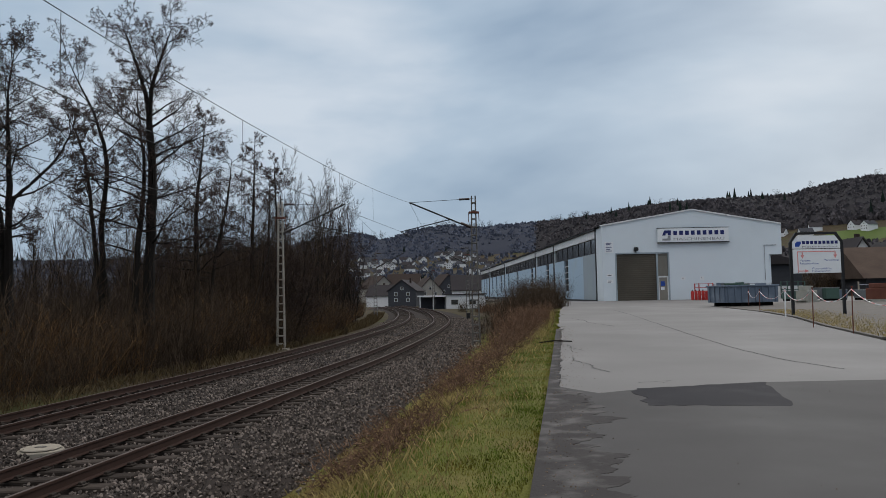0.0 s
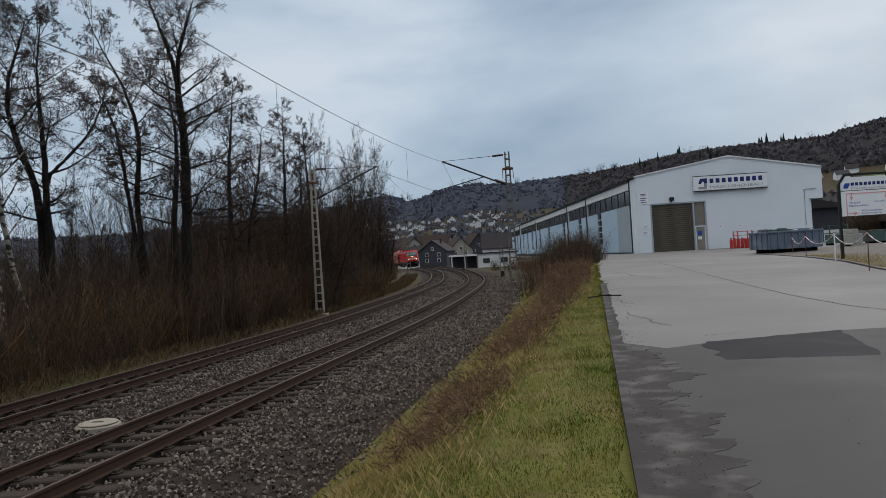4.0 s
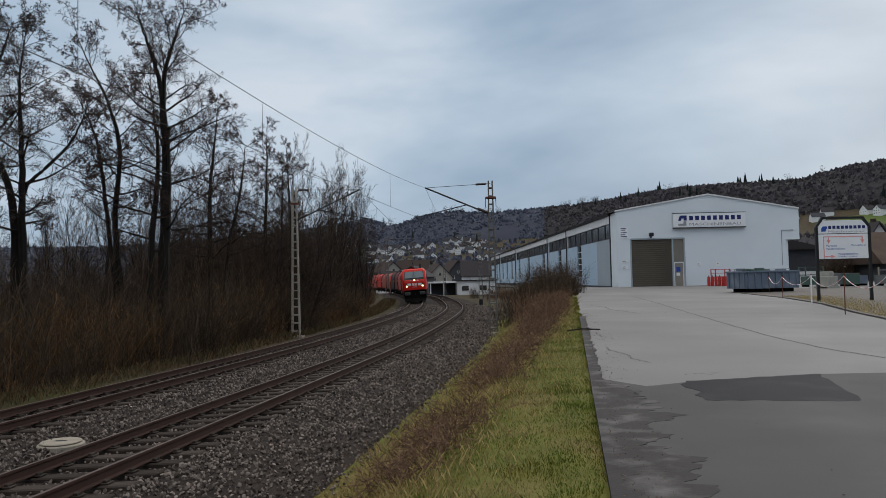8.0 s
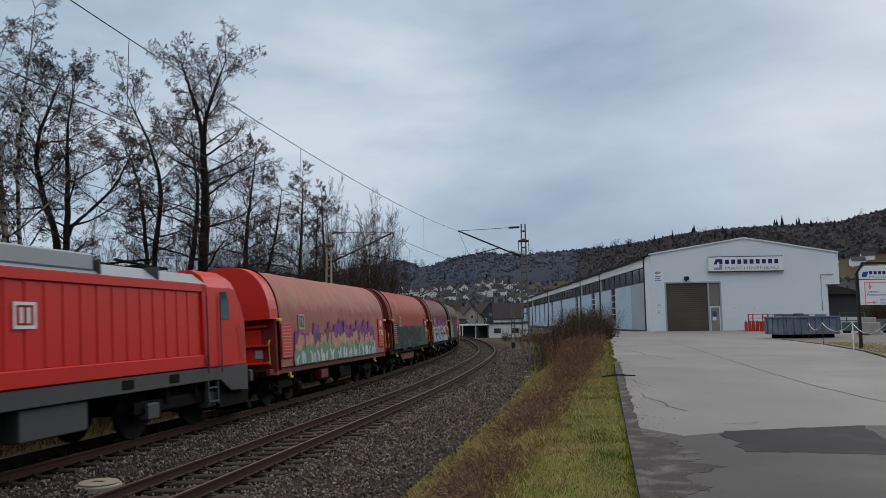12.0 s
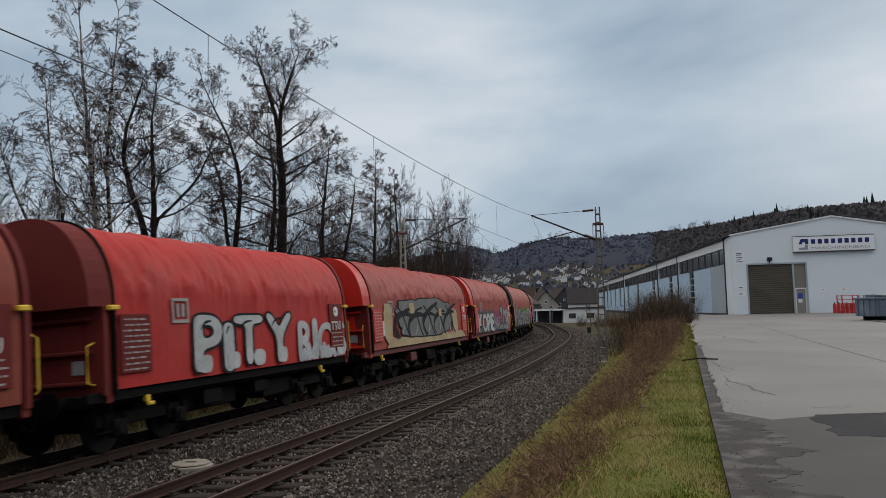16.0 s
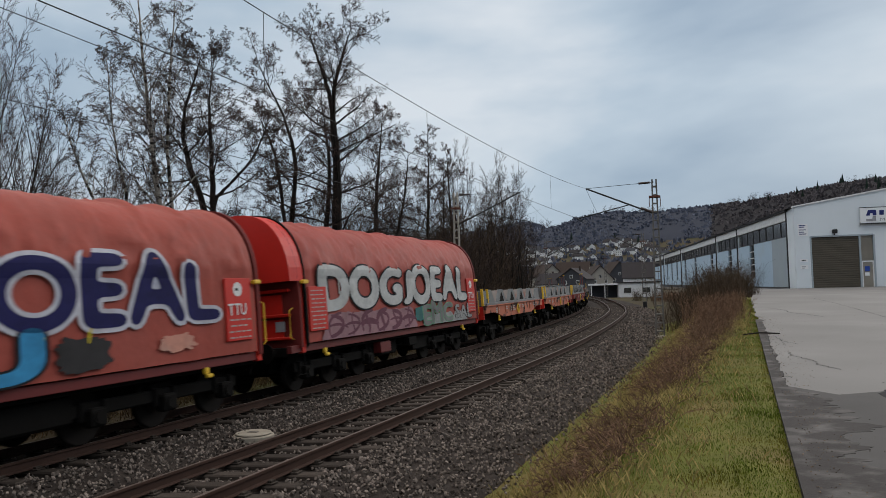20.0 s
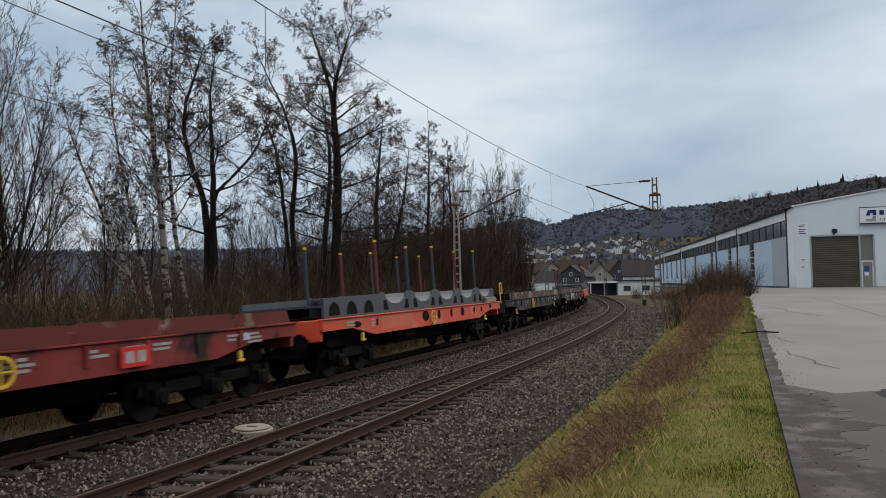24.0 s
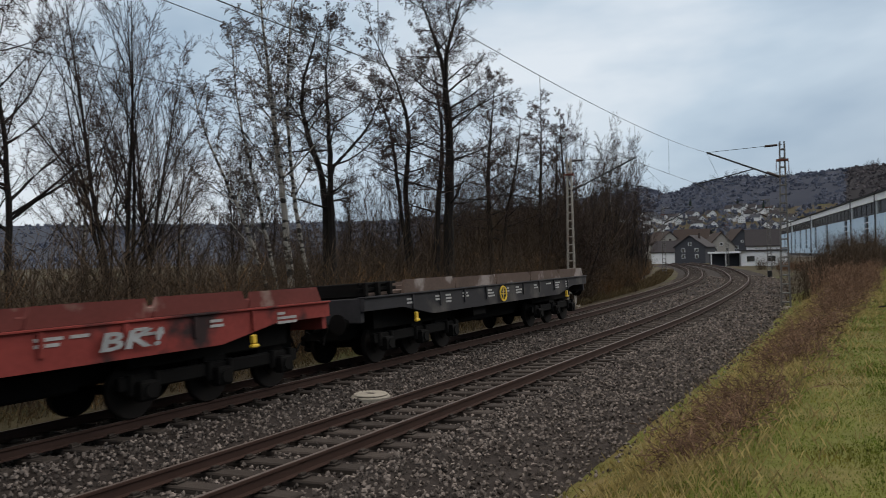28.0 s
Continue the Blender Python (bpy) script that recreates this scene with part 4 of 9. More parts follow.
cover = thing("shaft_cover", "round pale concrete shaft cover between the tracks", "manhole", at=pose(-7.55, 14.3, -1.135))
part("ring", Form().disc((0, 0, -0.25), 2, 0.40, 0.25, 28, 0.0, 0.02), M["concrete"], cover)
part("lid", Form().disc((0, 0, 0.003), 2, 0.35, 0.035, 28, 0.0, 0.015), M["concrete"], cover, "pale round lid")
part("grip", Form().box(-0.1, 0.1, -0.04, 0.04, 0.04, 0.044), M["black"], cover)


# ---- trees ----
def grow(form, rnd, p, d, length, r, level, spec, twigs):
    """One limb with its side branches. spec: per level (segments, children, spread, length ratio, droop)."""
    segs, kids, _, _, lift, wob = spec[level][:6]
    pts, radii = [p.copy()], [r]
    for i in range(segs):
        d = (d + Vector((rnd.uniform(-wob, wob), rnd.uniform(-wob, wob), rnd.uniform(-wob, wob) + lift))).normalized()
        p = p + d * (length / segs)
        pts.append(p.copy())
        radii.append(r * (1 - (0.92 if level == 0 else 0.78) * (i + 1) / segs))
    target = form if level < 2 else twigs
    sides = (7, 5, 3, 3, 3)[level]
    k0 = len(target.v)
    n = len(pts)
    for i, q in enumerate(pts):
        t = (pts[min(i + 1, n - 1)] - pts[max(i - 1, 0)]).normalized()
        a = t.orthogonal().normalized()
        b = t.cross(a)
        for s in range(sides):
            w = 2 * math.pi * s / sides
            v = q + (a * math.cos(w) + b * math.sin(w)) * radii[i]
            target.v.append((v.x, v.y, v.z))
    for i in range(n - 1):
        for s in range(sides):
            j = (s + 1) % sides
            target.f.append((k0 + i * sides + s, k0 + i * sides + j, k0 + (i + 1) * sides + j, k0 + (i + 1) * sides + s))
    if level + 1 >= len(spec):
        if level == 4 and len(spec[0]) > 6 and rnd.random() < spec[4][3] - 0.05:
            k0, c = len(twigs.v), rnd.uniform(0.015, 0.027)
            twigs.v += [(p.x - c, p.y, p.z - c), (p.x + c, p.y - c, p.z), (p.x, p.y + c, p.z + c), (p.x, p.y, p.z - c)]
            twigs.f += [(k0, k0 + 1, k0 + 2), (k0, k0 + 1, k0 + 3), (k0 + 1, k0 + 2, k0 + 3)]
        return
    for c in range(kids):
        lo = spec[level + 1][6] if len(spec[level + 1]) > 6 else 0.25
        f = lo + (1 - lo) * (c + rnd.random()) / kids
        q = min(n - 2, int(f * segs))
        u = f * segs - q
        at = pts[q] + (pts[q + 1] - pts[q]) * u
        axis = (pts[q + 1] - pts[q]).normalized()
        out = axis.orthogonal().normalized()
        out = Matrix.Rotation(rnd.uniform(0, 2 * math.pi), 3, axis) @ out
        ang = radians(spec[level + 1][2] + rnd.uniform(-14, 14))
        nd = axis * math.cos(ang) + out * math.sin(ang)
        shrink = (spec[0][6](f) if len(spec[0]) > 6 else 1.05 - 0.62 * f) if level == 0 else (1.0 - 0.45 * f)
        grow(form, rnd, at, nd, length * spec[level + 1][3] * shrink * rnd.uniform(0.7, 1.2), max(0.0088 if len(spec[0]) > 6 else 0.0075, radii[q] * 0.48), level + 1, spec, twigs)


class Limbs:
    def __init__(self):
        self.v, self.f = [], []


def tree_kind(seed, height, girth, spec, stems=1, spread=0.0, bark="bark", lean=0.04):
    """Meshes of one bare tree: trunk with limbs, and crown of twigs."""
    rnd = random.Random(seed)
    wood, twigs = Limbs(), Limbs()
    for s in range(stems):
        a = rnd.uniform(0, 6.28)
        d = Vector((math.cos(a) * spread * rnd.uniform(.5, 1) + rnd.uniform(-lean, lean), math.sin(a) * spread * rnd.uniform(.5, 1) + rnd.uniform(-lean, lean), 1)).normalized()
        h = height * (1 if s == 0 else rnd.uniform(0.75, 1.0))
        grow(wood, rnd, Vector((math.cos(a) * 0.3 * (stems > 1), math.sin(a) * 0.3 * (stems > 1), -0.3)), d, h, girth * (1 if s == 0 else rnd.uniform(.6, .95)), 0, spec, twigs)
    out = []
    for nm, q, mt in (("trunk", wood, M[bark]), ("crown", twigs, M["twig"])):
        me = bpy.data.meshes.new(nm)
        me.from_pydata(q.v, [], q.f)
        me.materials.append(mt)
        out.append(me)
    return out


# per level: segments, children, angle, length ratio, lift, wobble, first child at
def dome(f):
    return 0.68 + 0.62 * math.sin(math.pi * min(1, 0.12 + 0.9 * f)) ** 0.8


ALDER = [(16, 26, 0, 1, 0.01, 0.10, dome), (7, 8, 66, 0.25, 0.05, 0.2, 0.34), (5, 7, 50, 0.42, 0.02, 0.28, 0.2), (3, 5, 52, 0.46, 0.0, 0.34, 0.12), (2, 0, 50, 0.6, 0.0, 0.38, 0.15)]
BIRCH = [(14, 34, 0, 1, 0.01, 0.03), (6, 8, 36, 0.34, 0.05, 0.09, 0.3), (4, 7, 36, 0.45, -0.03, 0.15, 0.2), (3, 5, 34, 0.6, -0.14, 0.18, 0.15), (3, 0, 30, 0.6, -0.22, 0.2, 0.2)]
SPREAD = [(10, 14, 0, 1, 0.015, 0.05), (7, 8, 30, 0.5, 0.05, 0.09, 0.2), (5, 7, 34, 0.45, 0.05, 0.13, 0.25), (3, 5, 34, 0.45, 0.04, 0.16, 0.2), (2, 0, 32, 0.5, 0.03, 0.2, 0.2)]
SLIM = [(10, 24, 0, 1, 0.01, 0.05), (5, 8, 48, 0.3, 0.05, 0.16, 0.2), (3, 7, 44, 0.45, 0.02, 0.24, 0.2), (2, 0, 42, 0.55, 0.0, 0.3, 0.2)]
KINDS = {
    "alder": [tree_kind(3, 16, 0.24, ALDER, stems=2, spread=0.05), None, tree_kind(17, 14, 0.2, ALDER)],
    "birch": [tree_kind(5, 16, 0.16, BIRCH, bark="birch"), tree_kind(6, 15, 0.13, BIRCH, bark="birch", lean=0.12)],
    "spread": [tree_kind(7, 14, 0.15, SPREAD, stems=5, spread=0.3), tree_kind(8, 13, 0.17, SPREAD, stems=3, spread=0.25)],
    "slim": [tree_kind(9, 9, 0.07, SLIM, stems=3, spread=0.2), tree_kind(10, 8, 0.06, SLIM, stems=4, spread=0.3)],
}
LABELS = {"alder": ("tall bare alder with dark trunk and fine dark twigs", "alder_tree"), "birch": ("tall bare birch with pale flaking trunk", "birch_tree"),
          "spread": ("bare broad tree with several spreading stems", "bare_tree"), "slim": ("slender bare young tree in the thicket", "young_tree")}


def plant(kind, variant, x, y, height, turn, fat=1.0):
    label, name = LABELS[kind]
    base = {"alder": (16, 15, 14), "birch": (16, 15), "spread": (14, 13), "slim": (9, 8)}[kind][variant]
    s = height / base
    t = thing(name, label, "tree", "trees of the wood", at=Matrix.LocRotScale((x, y, ground_z(x, y)), Euler((0, 0, turn)), (s * fat, s * fat, s)))
    part("trunk", KINDS[kind][variant][0], None, t)
    part("crown", KINDS[kind][variant][1], None, t)
    return t


def bearing(az, dist):
    """A place at a bearing (degrees right of +y) and distance from the yard's corner."""
    return dist * math.sin(radians(az)), dist * math.cos(radians(az))


class Stem:
    """One trunk: (across, height, radius) points seen square on, and its crown: branches from a height up, their reach below and above, their angles."""

    def __init__(self, pts, branches, z_from, low, top, steep=(78, 40), taper_up=1.0):
        self.pts, self.branches, self.z_from, self.low, self.top, self.steep, self.taper_up = pts, branches, z_from, low, top, steep, taper_up


TWIGS_ALDER = [(0, 0, 0, 0, 0, 0, None), (7, 8, 0, 1, 0.03, 0.17), (5, 7, 46, 0.5, 0.01, 0.24, 0.22), (3, 4, 48, 0.5, 0.0, 0.32, 0.15), (2, 0, 48, 0.65, -0.02, 0.36, 0.15)]
TWIGS_BIRCH = [(0, 0, 0, 0, 0, 0, None), (7, 7, 0, 1, 0.04, 0.08), (5, 6, 34, 0.5, -0.02, 0.13, 0.2), (4, 4, 32, 0.55, -0.10, 0.16, 0.15), (3, 0, 30, 0.6, -0.2, 0.2, 0.2)]


def guided_tree(name, label, az, dist, seed, stems, spec, bark="bark", twig="twig"):
    """A bare tree whose trunks follow given lines; it stands at a bearing and distance."""
    rnd = random.Random(seed)
    wood, twigs = Limbs(), Limbs()
    for st in stems:
        hs = [p[1] for p in st.pts]
        fx, fr = natural_spline(hs, [p[0] for p in st.pts]), (lambda q: float(np.interp(q, hs, [p[2] for p in st.pts])))
        n, ph = 22, rnd.uniform(0, 6)
        line = []
        for i in range(n + 1):
            q = hs[0] + (hs[-1] - hs[0]) * i / n
            line.append(Vector((float(fx(q)) + rnd.uniform(-0.03, 0.03), 0.5 * math.sin(ph + q * 0.25) * q / hs[-1] + rnd.uniform(-0.03, 0.03), q - (0.4 if i == 0 else 0))))
        k0, sides = len(wood.v), 8
        for i, p in enumerate(line):
            d = (line[min(i + 1, n)] - line[max(i - 1, 0)]).normalized()
            a = d.orthogonal().normalized()
            b = d.cross(a)
            r = fr(p.z) * rnd.uniform(0.94, 1.06)
            wood.v += [tuple(p + (a * math.cos(6.2832 * k / sides) + b * math.sin(6.2832 * k / sides)) * r) for k in range(sides)]
        wood.f += [(k0 + i * sides + k, k0 + i * sides + (k + 1) % sides, k0 + (i + 1) * sides + (k + 1) % sides, k0 + (i + 1) * sides + k) for i in range(n) for k in range(sides)]
        for c in range(st.branches):
            f = ((c + rnd.random()) / st.branches) ** st.taper_up
            q = st.z_from + (hs[-1] - st.z_from) * f
            i = min(n - 1, max(0, int((q - hs[0]) / (hs[-1] - hs[0]) * n)))
            p = line[i] + (line[i + 1] - line[i]) * rnd.random()
            axis = (line[i + 1] - line[i]).normalized()
            out = Matrix.Rotation(c * 2.4 + rnd.uniform(-0.5, 0.5), 3, axis) @ axis.orthogonal().normalized()
            ang = radians(st.steep[0] + (st.steep[1] - st.steep[0]) * f + rnd.uniform(-12, 12))
            reach = (st.low + (st.top - st.low) * f) * rnd.uniform(0.75, 1.5)
            grow(wood, rnd, p, axis * math.cos(ang) + out * math.sin(ang), reach, min(0.055, max(0.018, fr(q) * 0.42)), 1, spec, twigs)
    x, y = bearing(az, dist)
    x, y = x - 0.4, y + 0.3
    t = thing(name, label, "tree", "trees of the wood", at=pose(x, y, ground_z(x, y), 0, 0, -az))
    for nm, q, mt in (("trunk", wood, M[bark]), ("crown", twigs, M[twig])):
        me = bpy.data.meshes.new(nm)
        me.from_pydata(q.v, [], q.f)
        me.materials.append(mt)
        part(nm, me, None, t)


guided_tree("alder_tree", "tall dark alder with twin stems and a tiered twiggy crown", -20.75, 35, 3, [
    Stem([(0, 0, .27), (.05, 6, .21), (.1, 9, .17), (-.05, 11.2, .12), (.35, 13.3, .06), (.9, 15.0, .015)], 34, 5.5, 2.9, 1.5),
    Stem([(-.05, 11.3, .1), (-.45, 13, .07), (-.8, 14.0, .04), (-1.1, 14.9, .012)], 12, 11.8, 1.8, 1.0),
    Stem([(-.45, 0, .16), (-.5, 5, .13), (-.25, 9, .07), (-.6, 12, .02)], 16, 4.5, 2.2, 1.3)], TWIGS_ALDER)
guided_tree("alder_tree", "slender pair of alder stems leaning together, tufted tops", -23.3, 38, 11, [
    Stem([(0, 0, .17), (-.05, 2.3, .16), (-.4, 6.2, .13), (-.25, 10, .09), (-.8, 12, .06), (-1.5, 13.6, .03), (-1.9, 14.6, .012)], 26, 7.0, 1.5, 1.3),
    Stem([(-.3, 0, .13), (-.35, 2.3, .12), (-.9, 8, .08), (-1.3, 10.5, .05), (-2.0, 12.2, .015)], 18, 6.0, 1.6, 1.2)], TWIGS_ALDER)
guided_tree("alder_tree", "forked dark alder with a rounded twiggy crown", -29.0, 33, 17, [
    Stem([(0, 0, .2), (-.2, 2.5, .18), (-.3, 5, .15), (-.3, 8, .1), (-.4, 11, .05), (-.2, 13.2, .015)], 24, 5.5, 2.2, 1.3),
    Stem([(-.4, 0, .18), (-.55, 4, .16), (-.7, 7, .13), (-1.25, 8.8, .1), (-1.4, 10.6, .07), (-1.0, 12.0, .04), (-.6, 13.4, .012)], 24, 8.0, 2.1, 1.2),
    Stem([(-.3, 7.2, .08), (.8, 8.3, .06), (1.5, 9.3, .04), (2.0, 10.6, .012)], 14, 8.0, 1.5, 1.0)], TWIGS_ALDER)
guided_tree("birch_tree", "tall bare birch with pale trunk and leaning side stems", -32.3, 31, 5, [
    Stem([(0, 0, .15), (-.2, 3.6, .14), (-.5, 7.3, .1), (-.8, 10.3, .07), (-1.1, 13.5, .04), (-1.2, 16.4, .01)], 36, 6.0, 2.4, 1.0, (48, 30)),
    Stem([(-.4, 0, .09), (-2.0, 5.2, .065), (-3.2, 8.2, .04), (-3.8, 10.4, .01)], 18, 3.5, 1.9, 0.8, (45, 30)),
    Stem([(-.3, 0, .09), (-1.3, 5.6, .065), (-1.9, 8.6, .045), (-2.3, 12.6, .01)], 20, 4.0, 2.0, 0.8, (45, 30)),
    Stem([(1.1, 0, .1), (.15, 5.2, .085), (-.1, 8, .065), (0, 12, .04), (.2, 15, .01)], 24, 5.0, 2.0, 0.9, (48, 30))], TWIGS_BIRCH, "birch", "twig_grey")
guided_tree("alder_tree", "dense alder with drooping dark branches", -17.5, 44, 23, [
    Stem([(0, 0, .2), (-.1, 5, .15), (-.1, 8.5, .1), (.2, 11.5, .05), (.4, 13.6, .012)], 36, 4.0, 3.2, 1.0, (88, 50)),
    Stem([(.7, 0, .13), (.8, 5, .1), (1.5, 8.5, .06), (1.8, 11, .012)], 20, 4.5, 2.2, 1.0, (85, 50))], TWIGS_ALDER)
guided_tree("alder_tree", "narrow conical alder at the wood's edge", -13.8, 54, 29, [
    Stem([(0, 0, .18), (0, 6, .13), (.1, 10, .08), (.2, 14, .012)], 34, 4.5, 2.4, 0.7, (82, 45)),
    Stem([(.9, 0, .12), (1.1, 6, .09), (1.2, 11.5, .012)], 18, 5.0, 1.8, 0.7, (80, 45))], TWIGS_ALDER)
guided_tree("alder_tree", "narrow conical alder among bare bushes", -12.0, 58, 31, [
    Stem([(0, 0, .17), (.1, 6, .12), (-.1, 10, .07), (-.2, 13.4, .012)], 32, 4.0, 2.2, 0.7, (80, 45))], TWIGS_ALDER)
# bearing, distance, height, kind, variant, turn, girth
for az, dist, hgt, kind, var, turn, fat in [
    (-44.0, 34, 15.5, "spread", 0, 0.8, 0.9), (-50.5, 31, 15.5, "alder", 2, 2.2, 0.8), (-41.0, 38, 12.5, "spread", 1, 2.6, 0.8), (-37.0, 44, 10.5, "spread", 1, 0.2, 0.7), (-35.3, 50, 11.0, "birch", 0, 3.0, 0.8),
    (-10.4, 63, 13.4, "spread", 1, 1.3, 0.8), (-9.0, 66, 13.0, "spread", 0, 2.3, 0.7), (-7.6, 72, 12.2, "spread", 0, 4.4, 0.8), (-6.6, 76, 9.6, "spread", 1, 0.4, 0.8), (-16.0, 56, 11.0, "spread", 1, 3.3, 0.8), (-18.9, 56, 10.5, "spread", 0, 0.6, 0.7),
    (-53.0, 33, 15.0, "spread", 1, 3.9, 0.8), (-25.6, 52, 9.5, "spread", 1, 5.2, 0.9), (-57.0, 30, 14.0, "alder", 0, 3.9, 0.8), (-27.6, 60, 10.5, "spread", 0, 1.9, 0.8),
    (-8.6, 88, 13.0, "birch", 0, 1.9, 1.0), (-46.5, 48, 14.0, "birch", 1, 0.9, 1.0), (-63, 24, 13.5, "spread", 1, 2.0, 1.0), (-39.5, 62, 13.0, "birch", 1, 4.9, 1.0), (-34.0, 64, 11.0, "spread", 1, 4.0, 0.8), (-21.6, 62, 10.5, "spread", 1, 1.0, 0.8),
]:
    x, y = bearing(az, dist)
    plant(kind, var, x - 0.4, y + 0.3, hgt, turn, fat)
rnd = random.Random(21)
for k in range(110):
    y = rnd.uniform(4, 105) if k < 24 else rnd.uniform(42, 108)
    x = track_x(y) - APART - 4.2 - rnd.random() ** 1.4 * 26 - 3.0 * smooth01((y - 58) / 30)
    h, turn, fat = rnd.uniform(4.5, 8.5), rnd.uniform(0, 6.28), rnd.uniform(1.0, 1.5)
    if math.atan2(x, y) < radians(-19) and k % 5 > 2:
        continue
    plant("slim", k % 2, x, y, h, turn, fat)


def thicket_mesh(seed, stems, height, width, mat, lean=0.35, rr=0.011):
    rnd = random.Random(seed)
    q = Limbs()
    for _ in range(stems):
        a, d = rnd.uniform(0, 6.28), width * math.sqrt(rnd.random())
        p = Vector((d * math.cos(a), d * math.sin(a), -0.15))
        dr = Vector((rnd.uniform(-lean, lean), rnd.uniform(-lean, lean), 1)).normalized()
        grow(q, rnd, p, dr, height * rnd.uniform(0.5, 1.1), rr * rnd.uniform(.7, 1.5), 2, [(), (), (4, 6, 0, 1, -0.01, 0.16), (2, 0, 38, 0.36, 0.02, 0.25, 0.2)], q)
    me = bpy.data.meshes.new("thicket")
    me.from_pydata(q.v, [], q.f)
    me.materials.append(mat)
    return me


def undergrowth():
    t = thing("undergrowth", "dense brown leafless undergrowth along the wood's edge", "undergrowth", kind="stuff")
    dark = [thicket_mesh(s, 52, 3.6, 1.3, M["brush"]) for s in (1, 2, 3)]
    tall = [thicket_mesh(s, 34, 6.4, 1.7, M["brush"], 0.22, 0.016) for s in (6, 7, 8)]
    tan = [thicket_mesh(s, 40, 2.8, 1.1, M["brush_tan"]) for s in (4, 5)]
    rnd = random.Random(4)
    for k in range(760):
        y = rnd.uniform(-4, 118)
        back = rnd.random() ** 1.6 * 17
        x = track_x(y) - APART - 3.9 - back - 3.0 * smooth01((y - 58) / 30)
        me = rnd.choice(tan) if rnd.random() < 0.34 else rnd.choice(tall) if back > 2.5 and rnd.random() < (0.08 if y < 30 else 0.3 if math.atan2(x, y) < radians(-19) else 0.75) else rnd.choice(dark)
        o = part("thicket", me, None, t)
        s = rnd.uniform(0.75, 1.25) * (1 if back > 1.5 else 0.7) * (1.3 if y > 44 and back > 2.5 else 1)
        o.matrix_basis = Matrix.LocRotScale((x, y, ground_z(x, y)), Euler((0, 0, rnd.uniform(0, 6.28))), (s * 1.2, s * 1.2, s))


undergrowth()


# ---- the goods train ----
M["loco_red"] = material("traffic_red", (0.47, 0.016, 0.010), 0.45, spec=0.18, vary=0.08, scale=0.6, fine=12, bump=0.03, other=(0.40, 0.02, 0.015), amount=0.4, other_scale=0.5, edge=0.3)
M["loco_grey"] = material("loco_frame_grey", (0.042, 0.043, 0.043), 0.6, vary=0.15, scale=1, fine=15, bump=0.05)
M["loco_roof"] = material("loco_roof_grey", (0.25, 0.275, 0.295), 0.5, vary=0.1, scale=1, fine=15, bump=0.05)
# Running gear and wheels near black, with underfloor shade put into the colour.
M["under"] = material("grimy_shaded_gear", (0.005, 0.0046, 0.0043), 0.85, 0.0, vary=0.3, scale=2, fine=15, bump=0.2)
M["wheel"] = material("brown_wheel_steel", (0.012, 0.010, 0.009), 0.8, 0.0, vary=0.2, bump=0.05)
M["yellow"] = material("yellow_paint", (0.62, 0.40, 0.03), 0.5, vary=0.1, bump=0.02)
M["white_paint"] = material("white_marking", (0.6, 0.6, 0.6), 0.6, vary=0.15, scale=4, fine=30, bump=0)
M["lamp_white"] = glow("headlamp_glow", (1.0, 0.74, 0.30), 3.2)
# Bluish base colour stands in for the sky mirrored in the glass.
M["screen"] = glass("windscreen", (0.035, 0.065, 0.085), 0.04, 0.5)
V, T0, S0 = 21.5, 11.5, 12.6
TRAIN = []


def axle(form_parent, y, r=0.46):
    w = part("wheelset", Form().tube([(-0.75, y, r), (0.75, y, r)], 0.08, 8), M["under"], form_parent)
    for s in (-1, 1):
        part("wheel", Form().disc((s * 0.755 - 0.065, y, r), 0, r, 0.13, 24, 0.0, 0.015).disc((s * 0.755 + s * 0.066 - 0.02, y, r), 0, 0.2, 0.04, 16), M["wheel"], w)
    return w


def bogie(t, y, axles=2, base=1.8):
    b = new("bogie")
    b.parent = t
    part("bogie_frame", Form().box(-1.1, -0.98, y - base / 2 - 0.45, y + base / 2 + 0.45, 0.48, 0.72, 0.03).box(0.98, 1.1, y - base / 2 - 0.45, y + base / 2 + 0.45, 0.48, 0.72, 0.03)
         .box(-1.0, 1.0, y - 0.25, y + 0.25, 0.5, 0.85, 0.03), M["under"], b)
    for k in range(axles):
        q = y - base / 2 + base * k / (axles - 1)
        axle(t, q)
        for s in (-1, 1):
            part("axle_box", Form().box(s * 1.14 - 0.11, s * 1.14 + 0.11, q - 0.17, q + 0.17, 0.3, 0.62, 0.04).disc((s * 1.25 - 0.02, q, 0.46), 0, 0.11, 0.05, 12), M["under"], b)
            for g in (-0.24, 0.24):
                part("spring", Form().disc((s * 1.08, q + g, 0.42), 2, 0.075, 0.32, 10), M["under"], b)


def buffers(t, y, out):
    for s in (-0.875, 0.875):
        b = part("buffer", Form().disc((s, y, 1.03), 1, 0.1, out * 0.45, 12), M["under"], t)
        part("buffer_head", Form().disc((s, y + out * 0.45, 1.03), 1, 0.23, out * 0.06, 18), M["under"], b)
    part("coupling", Form().tube([(0, y, 1.0), (0, y + out * 0.5, 0.85)], 0.05, 6).tube([(0.3, y, 0.9), (0.32, y + out * 0.25, 0.55), (0.3, y + out * 0.5, 0.7)], 0.025, 6), M["under"], t)


